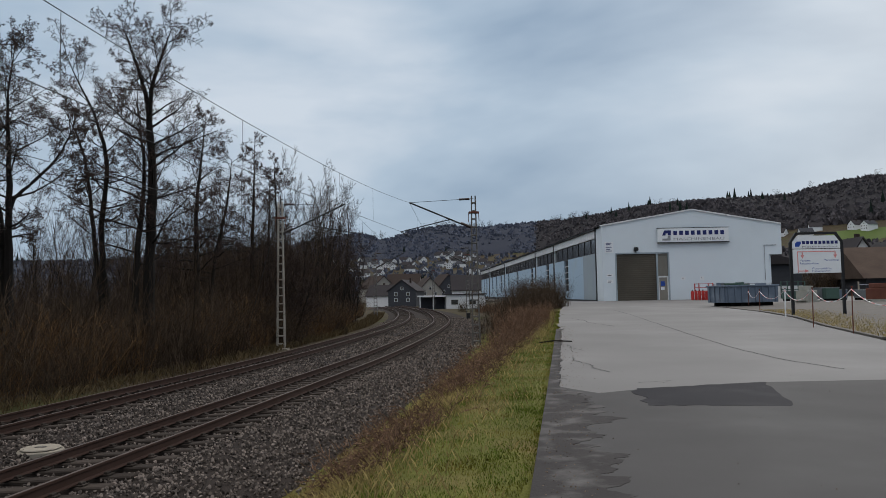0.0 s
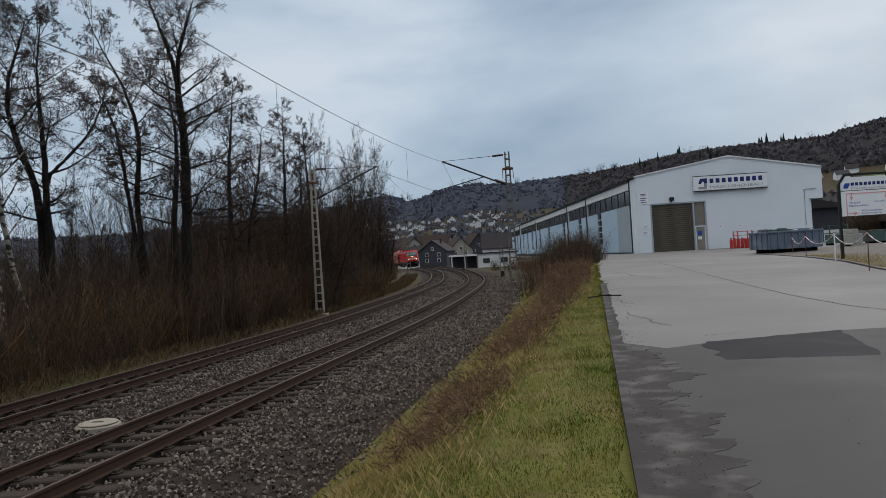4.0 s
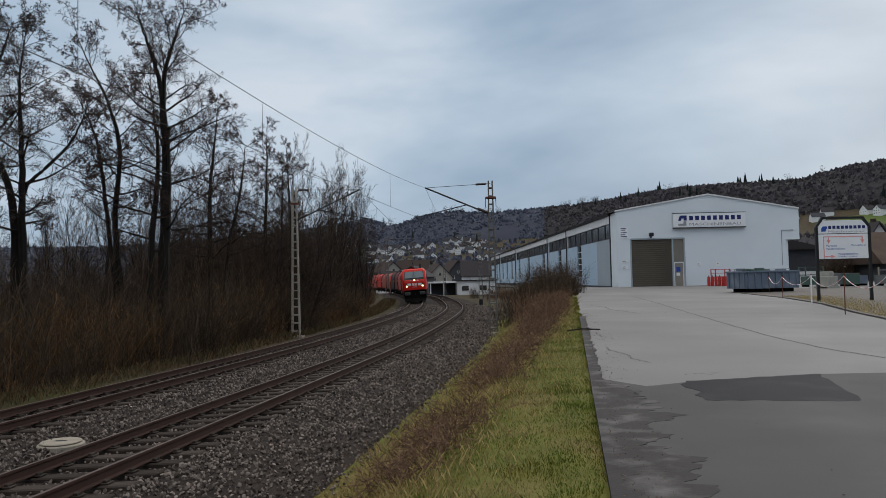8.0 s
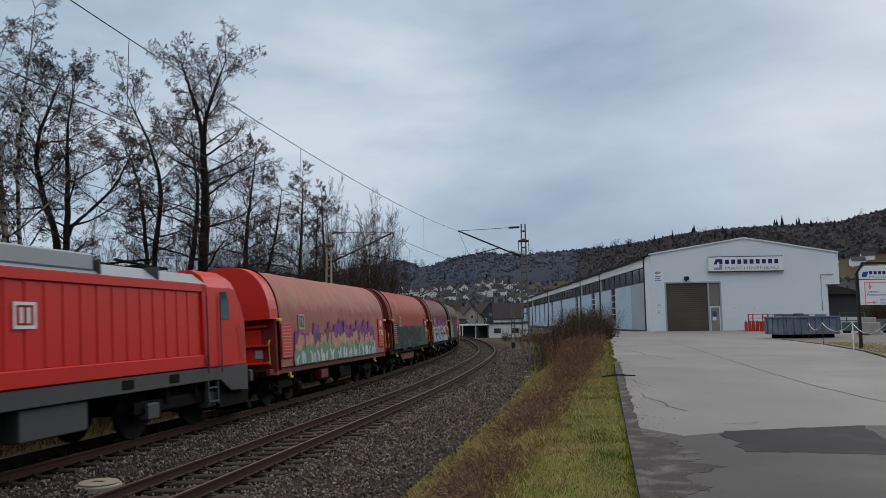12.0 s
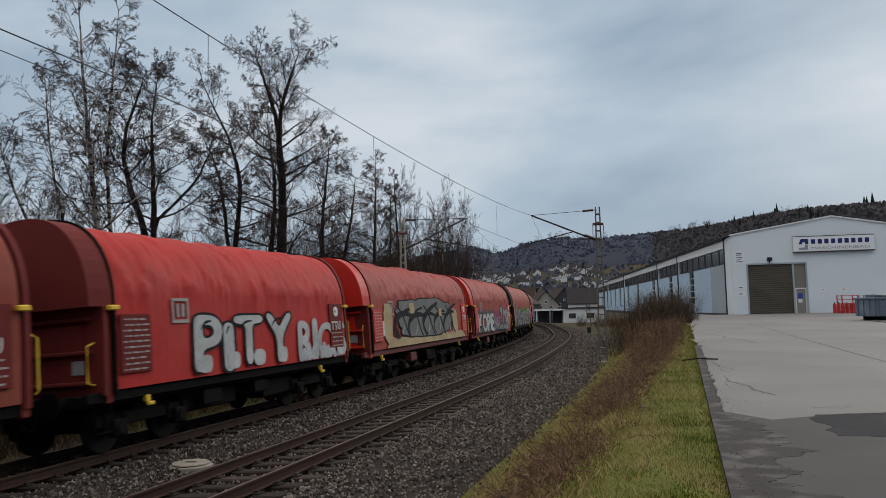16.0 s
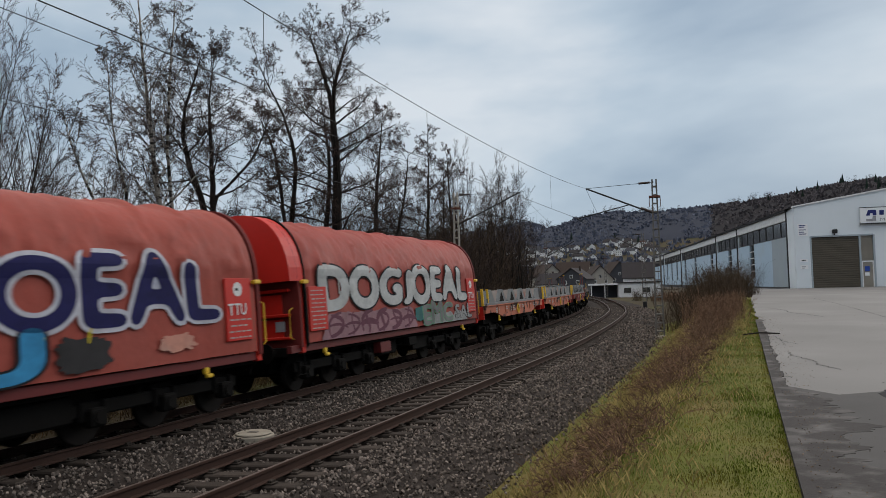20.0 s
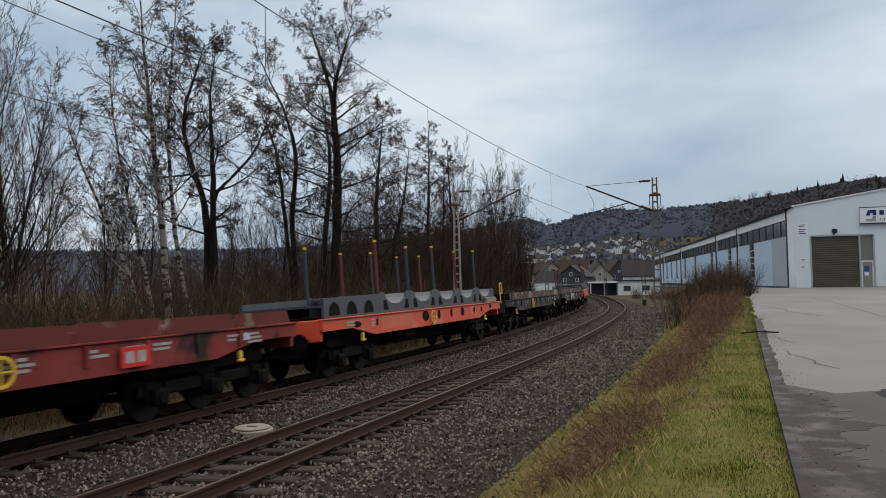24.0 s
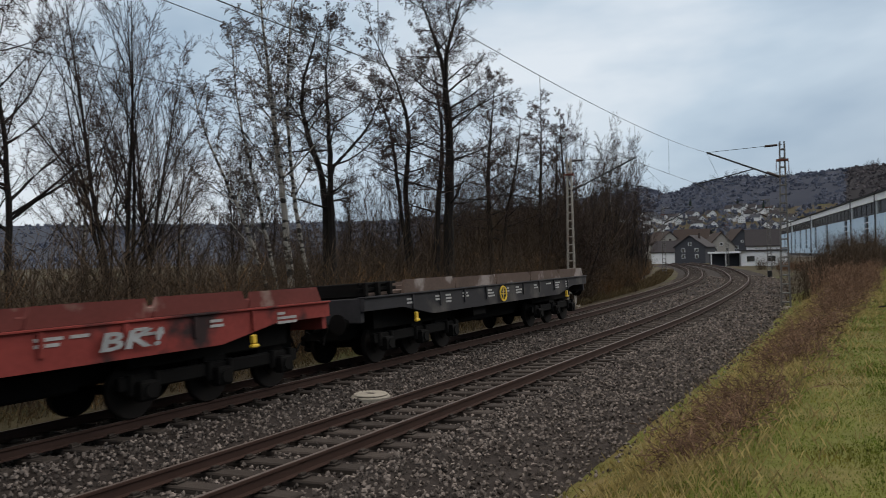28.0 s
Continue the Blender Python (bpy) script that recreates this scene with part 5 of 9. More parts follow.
def chord(front, length):
    """The pose of a vehicle whose front end stands at a run along the far track."""
    a, b = along(front + 0.2 * length, "far"), along(front + 0.8 * length, "far")
    dx, dy = b[0] - a[0], b[1] - a[1]
    h = math.hypot(dx, dy)
    dx, dy = dx / h, dy / h
    return pose(a[0] - dx * 0.2 * length, a[1] - dy * 0.2 * length, RAIL_Z, 0, -math.degrees(math.atan(CANT)), math.degrees(math.atan2(-dx, dy)))


def motions():
    for t, offset, length in TRAIN:
        walk(t, [(k * 0.25, chord(S0 - V * (k * 0.25 - T0) + offset, length)) for k in range(113)])


def arch(w=1.46, z0=1.18, z1=2.7, top=4.36, n=10):
    """Right half outline of a hood, from sill to crown."""
    pts = [(w, z0), (w + 0.015, z1 - 0.5), (w, z1)]
    for k in range(1, n + 1):
        a = math.pi / 2 * k / n
        pts.append((w * math.cos(a) ** 0.85, z1 + (top - z1) * math.sin(a) ** 0.9))
    return pts


def hood_outline(**kw):
    r = arch(**kw)
    return r + [(-x, z) for x, z in r[-2::-1]]


def covered_wagon(spec):
    offset, length = spec["at"], spec["len"]
    t = thing("covered_wagon", spec["label"], "goods wagon", "covered wagons of the train")
    TRAIN.append((t, offset, length))
    tarp_m, end_m, sill_m = spec["tarp"], spec["end"], spec.get("sill", M["under"])
    y0, y1 = 0.62, length - 0.62
    rnd = random.Random(int(offset * 10))
    # hood in one sheet with soft creases
    prof = hood_outline(n=16)
    ys = list(np.linspace(y0 + 0.62, y1 - 0.2, 170))
    vs, n = [], len(prof)
    seed = rnd.uniform(0, 50)
    crease = spec.get("crease", 0.02)
    for j, y in enumerate(ys):
        ends = smooth01((y - ys[0]) / 0.25) * smooth01((ys[-1] - y) / 0.25)
        for k, (x, z) in enumerate(prof):
            bay = (y - y0) / 1.25
            drop = abs(math.sin(math.pi * bay)) * (0.75 + 0.7 * noise.noise((int(bay) * 1.7 + 0.3, seed, 0)))
            shoulder = math.exp(-((z - 3.0 - 0.22 * drop) / 0.2) ** 2)
            c = crease * (noise.noise((y * 2.2, k * 0.25, seed)) + 0.5 * noise.noise((y * 6, k * 0.4, seed)))
            c -= crease * 1.3 * drop * smooth01((z - 2.9) / 0.5) - crease * 1.5 * shoulder * drop
            # sharp slack folds that hang from the bows
            pleat = 1 - min(1.0, 5.0 * abs(noise.noise((y * 1.3 + 0.9 * (z - 3.2), z * 1.9, seed + 9))))
            c += crease * 1.1 * pleat * smooth01((z - 2.55) / 0.4)
            c *= ends * (0.3 + 0.7 * smooth01((z - 2.6) / 0.5))
            if z < 2.6:
                c = min(c, 0.02)
            side = min(abs(x) / 1.2, 1)
            vs.append((x + math.copysign(c * side, x), y, z + c * (1 - side * 0.6)))
    fs = [(j * n + k, j * n + k + 1, (j + 1) * n + k + 1, (j + 1) * n + k) for j in range(len(ys) - 1) for k in range(n - 1)]
    part("tarpaulin", Form().add(vs, fs), tarp_m, t, spec.get("tarp_label", ""), smooth=True)
    # end walls with their arched heads
    big = hood_outline(w=1.47, z0=1.1, top=4.42)
    for ya, yb in ((y0 + 0.36, y0 + 0.46), (y1 - 0.12, y1)):
        part("end_wall", Form().prism(big, 1, ya, yb), spec.get("wall", end_m), t)
    cap = [(x, z) for x, z in big if z > 2.62]
    visor = Form().add([(x * q, y, z) for y, q in ((y0 + 0.05, 0.985), (y0 + 0.62, 1.012)) for x, z in cap], [(k, k + 1, len(cap) + k + 1, len(cap) + k) for k in range(len(cap) - 1)])
    visor.prism([(x * 0.985, z) for x, z in cap], 1, y0 + 0.05, y0 + 0.09)
    part("end_hood", visor, end_m, t)
    lip = [(x * q, z + (q - 1) * 2) for q in (1.02, 0.985) for x, z in (big if q > 1 else big[::-1])]
    part("edge_band", Form().prism(lip, 1, y0 + 0.6, y0 + 0.66), M["under"], t, "dark rubber edge band")
    for z in (1.5, 2.1):
        part("end_panel", Form().box(-1.0, 1.0, y0 + 0.335, y0 + 0.357, z - 0.2, z + 0.3, 0.006), end_m, t)
    part("label_holder", Form().box(0.8, 1.05, y0 + 0.31, y0 + 0.334, 1.5, 1.75, 0.004), M["letter_grey"], t, "grey label holder")
    for s in (-1, 1):
        for ya in (y0 + 0.52, y1 - 0.08):
            post = part("corner_post", Form().box(s * 1.36 - 0.07, s * 1.36 + 0.07, ya - 0.08, ya + 0.08, 0.95, 2.7, 0.02), end_m, t)
        part("catch", Form().box(s * 1.53 - 0.05, s * 1.53 + 0.05, y0 + 0.45, y0 + 0.68, 2.62, 2.72, 0.02), M["yellow"], t, "yellow latch")
        part("catch", Form().box(s * 1.53 - 0.05, s * 1.53 + 0.05, y1 - 0.3, y1 - 0.08, 2.62, 2.72, 0.02), M["yellow"], t, "yellow latch")
    for z in (1.3, 1.85, 2.45):
        part("end_rail", Form().box(-1.25, 1.25, y0 + 0.24, y0 + 0.334, z, z + 0.08, 0.02), end_m, t)
    part("hand_rail", Form().tube([(1.42, y1 + 0.12, 1.3), (1.46, y1 + 0.14, 1.35), (1.46, y1 + 0.14, 2.2), (1.42, y1 + 0.05, 2.25)], 0.02, 6), M["yellow"], t, "yellow grab rail")
    part("hand_rail", Form().tube([(1.3, y0 + 0.3, 1.3), (1.38, y0 + 0.05, 1.35), (1.38, y0 + 0.05, 2.0), (1.3, y0 + 0.3, 2.05)], 0.02, 6), M["yellow"], t, "yellow grab rail")
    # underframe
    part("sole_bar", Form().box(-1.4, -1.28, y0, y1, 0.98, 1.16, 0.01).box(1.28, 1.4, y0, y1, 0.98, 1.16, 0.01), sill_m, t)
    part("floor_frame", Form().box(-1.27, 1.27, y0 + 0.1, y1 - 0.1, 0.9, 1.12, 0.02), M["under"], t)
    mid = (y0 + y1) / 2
    # Near-black blocks added to fill the shade below the floor.
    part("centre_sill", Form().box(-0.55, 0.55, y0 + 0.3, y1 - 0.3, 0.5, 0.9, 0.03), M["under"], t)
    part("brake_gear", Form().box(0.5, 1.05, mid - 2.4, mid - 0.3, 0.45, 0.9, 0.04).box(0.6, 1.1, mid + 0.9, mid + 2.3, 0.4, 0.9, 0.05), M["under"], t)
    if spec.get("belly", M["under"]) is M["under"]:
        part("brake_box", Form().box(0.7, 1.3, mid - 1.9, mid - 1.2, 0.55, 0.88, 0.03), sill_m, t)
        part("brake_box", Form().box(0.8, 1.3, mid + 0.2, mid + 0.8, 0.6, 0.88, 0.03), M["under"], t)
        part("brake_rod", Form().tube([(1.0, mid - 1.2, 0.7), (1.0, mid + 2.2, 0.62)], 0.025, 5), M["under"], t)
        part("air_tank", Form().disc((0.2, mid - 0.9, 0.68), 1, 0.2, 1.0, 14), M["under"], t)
    else:
        part("trough", Form().prism([(mid - 2.3, 1.0), (mid + 2.3, 1.0), (mid + 1.6, 0.55), (mid - 1.6, 0.55)], 0, -1.2, 1.2), spec["belly"], t)
    part("step", Form().tube([(1.36, y0 + 0.2, 1.0), (1.38, y0 + 0.2, 0.45), (1.38, y0 + 0.6, 0.45), (1.36, y0 + 0.6, 1.0)], 0.018, 5), M["under"], t)
    for q in (y0 + 1.5, y1 - 1.9):
        hook = part("tow_hook", Form().box(1.36, 1.44, q, q + 0.1, 0.86, 1.0, 0.02).box(1.4, 1.47, q + 0.02, q + 0.18, 0.79, 0.87, 0.02), M["yellow"], t, "yellow tow hook")
    ax = spec.get("axles", 2)
    base = 1.8 if ax == 2 else 3.4
    bogie(t, y0 + 1.0 + base / 2, ax, base)
    bogie(t, y1 - 1.0 - base / 2, ax, base)
    buffers(t, y0, -0.62)
    buffers(t, y1, 0.62)
    # panels with lines of small writing
    for q, h in ((y0 + 0.75, 1.1), (y1 - 1.25, 1.3)):
        pl = part("data_panel", Form().box(1.478, 1.515, q, q + 0.85, 1.45, 1.45 + h, 0.008), spec.get("panel", end_m), t, "panel with rows of small white writing")
        f = Form()
        for k in range(10 if h < 1.2 else 4):
            a = q + 0.06 + 0.08 * rnd.random()
            while a < q + 0.72:
                w = rnd.uniform(0.05, 0.2)
                f.box(1.516, 1.519, a, min(a + w, q + 0.8), 1.5 + k * h / 10.6, 1.5 + k * h / 10.6 + 0.032)
                a += w + 0.05
        tagged(part("writing", f, M["white_faded"], pl), kind="stuff")
    part("owner_mark", Form().box(1.488, 1.5025, y0 + 2.3, y0 + 2.85, 2.35, 2.42).box(1.488, 1.5025, y0 + 2.3, y0 + 2.85, 2.8, 2.86).box(1.488, 1.5025, y0 + 2.3, y0 + 2.36, 2.421, 2.799).box(1.488, 1.5025, y0 + 2.79, y0 + 2.85, 2.421, 2.799)
         .box(1.488, 1.5025, y0 + 2.45, y0 + 2.53, 2.47, 2.75).box(1.488, 1.5025, y0 + 2.62, y0 + 2.7, 2.47, 2.75), M["white_faded"], t, "worn framed owner's mark")
    if "paint" in spec:
        spec["paint"](t, y0, y1)
    return t



def oval(y, z, w, h, n=12):
    return [(y + w / 2 * math.cos(2 * math.pi * k / n), z + h / 2 * math.sin(2 * math.pi * k / n)) for k in range(n)]


def flat_wagon(spec):
    """A flat wagon; kind: plain boards, saddles with triangular openings, or round cradles with stakes."""
    offset, length, kind = spec["at"], spec["len"], spec["kind"]
    t = thing("flat_wagon", spec["label"], "goods wagon", "flat wagons of the train")
    TRAIN.append((t, offset, length))
    y0, y1 = 0.62, length - 0.62
    rnd = random.Random(int(offset * 10))
    side_m = spec["side"]
    deep = 1.02
    for s in (-1, 1):
        bar = part("side_sill", Form().prism([(y0, 1.28), (y0 + 1.6, 1.28), (y0 + 3.0, deep), (y1 - 3.0, deep), (y1 - 1.6, 1.28), (y1, 1.28), (y1, 1.56), (y0, 1.56)], 0, s * 1.36 - 0.05, s * 1.36 + 0.05), side_m, t)
        part("sill_flange", Form().box(s * 1.36 - 0.1, s * 1.36 + 0.1, y0, y1, 1.562, 1.6, 0.008), side_m, bar)
        if s > 0:
            if kind == "round":
                # Flat near-black ovals laid on the sill for the shade in its holes.
                for k, (f, w, h) in enumerate([(0.12, 0.5, 0.3), (0.2, 0.18, 0.24), (0.44, 0.62, 0.36), (0.52, 0.3, 0.34), (0.6, 0.26, 0.32), (0.68, 0.42, 0.34), (0.77, 0.26, 0.26), (0.83, 0.24, 0.22), (0.91, 0.3, 0.2)]):
                    part("sill_hole", Form().prism(oval(y0 + f * (y1 - y0), 1.36 if 0.1 < f < 0.9 else 1.43, w, h if 0.15 < f < 0.85 else 0.18), 0, 1.411, 1.413), M["under"], bar, "flat dark oval for the shade in a sill opening")
                part("data_panel", Form().box(1.411, 1.417, y0 + 3.4, y0 + 5.8, 1.12, 1.5), M["end_orange"], bar)
            else:
                for q in np.arange(y0 + 2, y1 - 1, 1.35):
                    part("sill_rib", Form().box(1.412, 1.45, q, q + 0.08, 1.2, 1.55), side_m, bar)
            f = Form()
            for k in range(11 if kind != "round" else 2):
                a = y0 + 1.0 + (y1 - y0 - 2.4) * (k + rnd.random()) / 11
                for r in range(rnd.choice((1, 2, 2, 3))):
                    f.box(1.419, 1.422, a, a + rnd.uniform(0.2, 0.55), 1.42 - r * 0.085, 1.47 - r * 0.085)
            tagged(part("writing", f, M["white_faded"], bar, "worn white stencilled lines"), kind="stuff")
    part("deck", Form().box(-1.25, 1.25, y0 + 0.02, y1 - 0.02, 1.35, 1.54, 0.02), M["under"], t)
    for ya in (y0, y1 - 0.12):
        part("head_stock", Form().box(-1.3, 1.3, ya - 0.005, ya + 0.125, 1.02, 1.58, 0.02), spec.get("head", side_m), t)
    for q in (y0 + 2.1, y1 - 2.3):
        part("tow_hook", Form().box(1.37, 1.44, q + 0.02, q + 0.11, 0.95, 1.12, 0.02).box(1.38, 1.46, q - 0.02, q + 0.15, 0.88, 0.95, 0.02), M["yellow"], t, "yellow tow hook")
    wheel = part("brake_wheel", Form().disc((1.45, (y0 + y1) * spec.get("wheel", 0.48), 1.3), 0, 0.24, 0.03, 20, 0.19), M["yellow"], t, "yellow hand brake wheel")
    part("spokes", Form().box(1.452, 1.47, (y0 + y1) * spec.get("wheel", 0.48) - 0.2, (y0 + y1) * spec.get("wheel", 0.48) + 0.2, 1.285, 1.315).box(1.452, 1.47, (y0 + y1) * spec.get("wheel", 0.48) - 0.015, (y0 + y1) * spec.get("wheel", 0.48) + 0.015, 1.1, 1.5), M["yellow"], wheel)
    if kind == "boards":
        bm_ = spec["boards"]
        a = y0 + 0.15
        if spec.get("gap"):
            for k in range(3):
                part("end_frame", Form().box(-1.2, 1.3, a + 0.1 + k * 0.5, a + 0.2 + k * 0.5, 1.6, 1.92, 0.02), M["under"], t)
            part("end_beam", Form().box(1.1, 1.2, a, a + 1.5, 1.72, 1.8, 0.01).box(1.1, 1.2, a, a + 1.5, 1.86, 1.92, 0.01), M["under"], t)
            a += 1.6
        n = spec.get("n", 7)
        w = (y1 - 0.15 - a) / n
        for k in range(n):
            lift = rnd.uniform(-0.02, 0.03)
            for s in (-1, 1):
                part("board", Form().prism([(a + k * w + 0.02, 1.605), (a + (k + 1) * w - 0.02, 1.605), (a + (k + 1) * w - 0.14, 1.9 + lift), (a + k * w + 0.14, 1.9 + lift)], 0, s * 1.3 - 0.05, s * 1.3 + 0.05), bm_, t)
            if k < n - 1:
                part("cross_rib", Form().box(-1.3, 1.33, a + (k + 1) * w - 0.06, a + (k + 1) * w + 0.06, 1.605, 1.78, 0.02), bm_, t)
        part("floor_boards", Form().box(-1.2, 1.2, y0 + 0.3, y1 - 0.3, 1.6, 1.68, 0.01), bm_, t)
    else:
        n = spec.get("n", 5)
        a, b = y0 + (1.35 if kind == "saddle" else 0.3), y1 - 0.4
        if kind == "round":
            a2 = a + 3.4
            slab_ = [(a, 1.605), (a2, 1.605), (a2, 2.18), (a, 2.12)]
            for s in (-1, 1):
                fr = part("end_cradle", Form().prism(slab_, 0, s * 1.25 - 0.04, s * 1.25 + 0.04), M["cradle"], t, "dark grey steel end cradle")
                # Flat near-black arches stand for shaded openings; nothing is cut through.
                for q in (0.55, 1.55, 2.6):
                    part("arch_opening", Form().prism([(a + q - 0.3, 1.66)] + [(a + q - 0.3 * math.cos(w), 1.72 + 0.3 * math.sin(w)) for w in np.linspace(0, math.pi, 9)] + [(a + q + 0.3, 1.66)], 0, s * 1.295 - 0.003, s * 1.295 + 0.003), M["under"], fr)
            part("cradle_deck", Form().box(-1.2, 1.2, a, a2, 1.9, 1.96), M["cradle"], t)
            a = a2
            w = (b - a) / n
            for s in (-1, 1):
                out = [(a, 1.605), (b, 1.605), (b, 2.16)]
                for k in range(n - 1, -1, -1):
                    c = a + (k + 0.5) * w
                    out += [(c + 0.36 * w * math.cos(q), 2.2 - 0.34 * math.sin(q)) for q in np.linspace(0, math.pi, 9)]
                    out += [(c - 0.5 * w + 0.06, 2.26)] if k else [(a, 2.26)]
                cr = part("cradle", Form().prism(out, 0, s * 1.25 - 0.04, s * 1.25 + 0.04), M["cradle"], t, "dark grey steel cradle with round seats")
                for k in range(n):
                    # Near-black plates laid over the cradle as the shade of its openings.
                    for g in (-0.17, 0.17):
                        c = a + k * w + g * w
                        if c > a + 0.05:
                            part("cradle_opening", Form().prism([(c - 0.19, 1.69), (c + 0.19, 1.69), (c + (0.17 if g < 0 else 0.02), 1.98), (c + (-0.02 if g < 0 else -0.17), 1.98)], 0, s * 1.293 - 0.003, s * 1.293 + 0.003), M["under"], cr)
                for k in range(n):
                    post = part("stake", Form().tube([(s * 1.22, a + k * w + 0.02, 1.6), (s * 1.22, a + k * w + 0.02, 3.75 - 0.1 * (k % 2))], 0.05, 8), M["stake_red"] if (k + (s > 0)) % 3 == spec.get("reds", 0) else M["cradle"], t)
                    part("stake_cap", Form().tube([(s * 1.22, a + k * w + 0.02, 3.751 - 0.1 * (k % 2)), (s * 1.22, a + k * w + 0.02, 3.82 - 0.1 * (k % 2))], 0.056, 8), M["yellow"], post)
            for k in range(n):
                c = a + (k + 0.5) * w
                sheet = [(c + 0.36 * w * math.cos(q), 2.19 - 0.34 * math.sin(q)) for q in np.linspace(0, math.pi, 9)]
                part("seat_plate", Form().prism(sheet + [(y, z - 0.05) for y, z in sheet[::-1]], 0, -1.2, 1.2), M["zinc"], t, "worn pale steel seat")
            for g, ya, yb in ((1.62, b - 1.5, b - 0.1), (1.69, b - 1.45, b), (1.76, b - 1.5, b - 0.15)):
                part("plank", Form().box(1.3, 1.42, ya, yb, g, g + 0.06, 0.01), M["plank"], t, "pale grey plank")
        else:
            w = (b - a) / n
            for s in (-1, 1):
                for k in range(n + 1):
                    c = a + k * w
                    top = [(c - 0.5 * w + 0.25, 1.605), (c + 0.5 * w - 0.25, 1.605), (c + 0.5 * w - 0.25, 1.72), (c + 0.3, 2.28), (c - 0.3, 2.28), (c - 0.5 * w + 0.25, 1.72)]
                    top = [(min(max(q, y0 + 0.9), y1 - 0.05), z) for q, z in top]
                    sd = part("saddle", Form().prism(top, 0, s * 1.22 - 0.05, s * 1.22 + 0.05), M["zinc_dark"], t, "grey steel saddle with a dark plate for its triangular opening")
                    # Dark plate gives the opening's shade; the saddle itself is solid.
                    if 0 < k < n:
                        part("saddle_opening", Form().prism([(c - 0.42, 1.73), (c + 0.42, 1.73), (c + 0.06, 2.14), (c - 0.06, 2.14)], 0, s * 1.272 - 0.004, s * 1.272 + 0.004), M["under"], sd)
                part("saddle_rail", Form().box(s * 1.22 - 0.09, s * 1.22 + 0.09, y0 + 0.6, y1 - 0.05, 1.6, 1.7, 0.01), M["zinc_dark"], t)
            for k in range(n):
                c = a + (k + 0.5) * w
                v = [(c - 0.5 * w + 0.3, 2.25), (c - 0.25, 1.78), (c + 0.25, 1.78), (c + 0.5 * w - 0.3, 2.25)]
                part("seat_plate", Form().prism(v + [(y, z - 0.05) for y, z in v[::-1]], 0, -1.17, 1.17), M["zinc_rust"], t, "rust-stained steel seat")
            for q in (y0 + 0.12, y0 + 0.95):
                part("end_post", Form().box(1.2, 1.3, q, q + 0.1, 1.6, 2.32, 0.01), M["yellow"], t, "yellow end post")
            part("end_panel", Form().box(-1.2, 1.25, y0 + 0.3, y0 + 0.85, 1.6, 2.25, 0.02), M["zinc_dark"], t)
    if spec.get("rail"):
        part("hand_rail", Form().tube([(1.25, y0 - 0.34, 1.5), (1.25, y0 - 0.34, 2.35), (1.25, y0 - 0.28, 2.42), (1.25, y0 - 0.04, 2.42), (1.25, y0 + 0.02, 2.35), (1.25, y0 + 0.02, 1.95), (1.25, y0 - 0.34, 1.95)], 0.03, 6), M["yellow"], t, "yellow tube hand rail")
    ax = spec.get("axles", 2)
    base = 1.8 if ax == 2 else 3.2
    bogie(t, y0 + 1.2 + base / 2, ax, base)
    bogie(t, y1 - 1.2 - base / 2, ax, base)
    # Near-black blocks also close off the shade under the deck.
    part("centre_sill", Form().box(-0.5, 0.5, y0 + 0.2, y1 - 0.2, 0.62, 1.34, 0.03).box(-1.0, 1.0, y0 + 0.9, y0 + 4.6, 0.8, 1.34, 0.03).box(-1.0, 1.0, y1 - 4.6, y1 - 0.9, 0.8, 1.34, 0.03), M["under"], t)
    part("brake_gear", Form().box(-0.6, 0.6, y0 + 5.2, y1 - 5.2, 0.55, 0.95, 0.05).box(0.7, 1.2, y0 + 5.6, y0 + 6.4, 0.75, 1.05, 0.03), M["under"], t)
    buffers(t, y0, -0.62)
    buffers(t, y1, 0.62)
    if "paint" in spec:
        spec["paint"](t, y0, y1)
    return t


# ---- lettering and painted shapes on the wagon sides ----
def wrap(x, y, s):
    """Lay a point of the flat side onto the hood where it bends inwards."""
    over = s - 2.75
    if over <= 0:
        return x, y, s
    a = over / 1.45
    return x - 1.45 * (1 - math.cos(a)) + 0.05 * min(1, over / 0.25), y, 2.75 + 1.45 * math.sin(a)


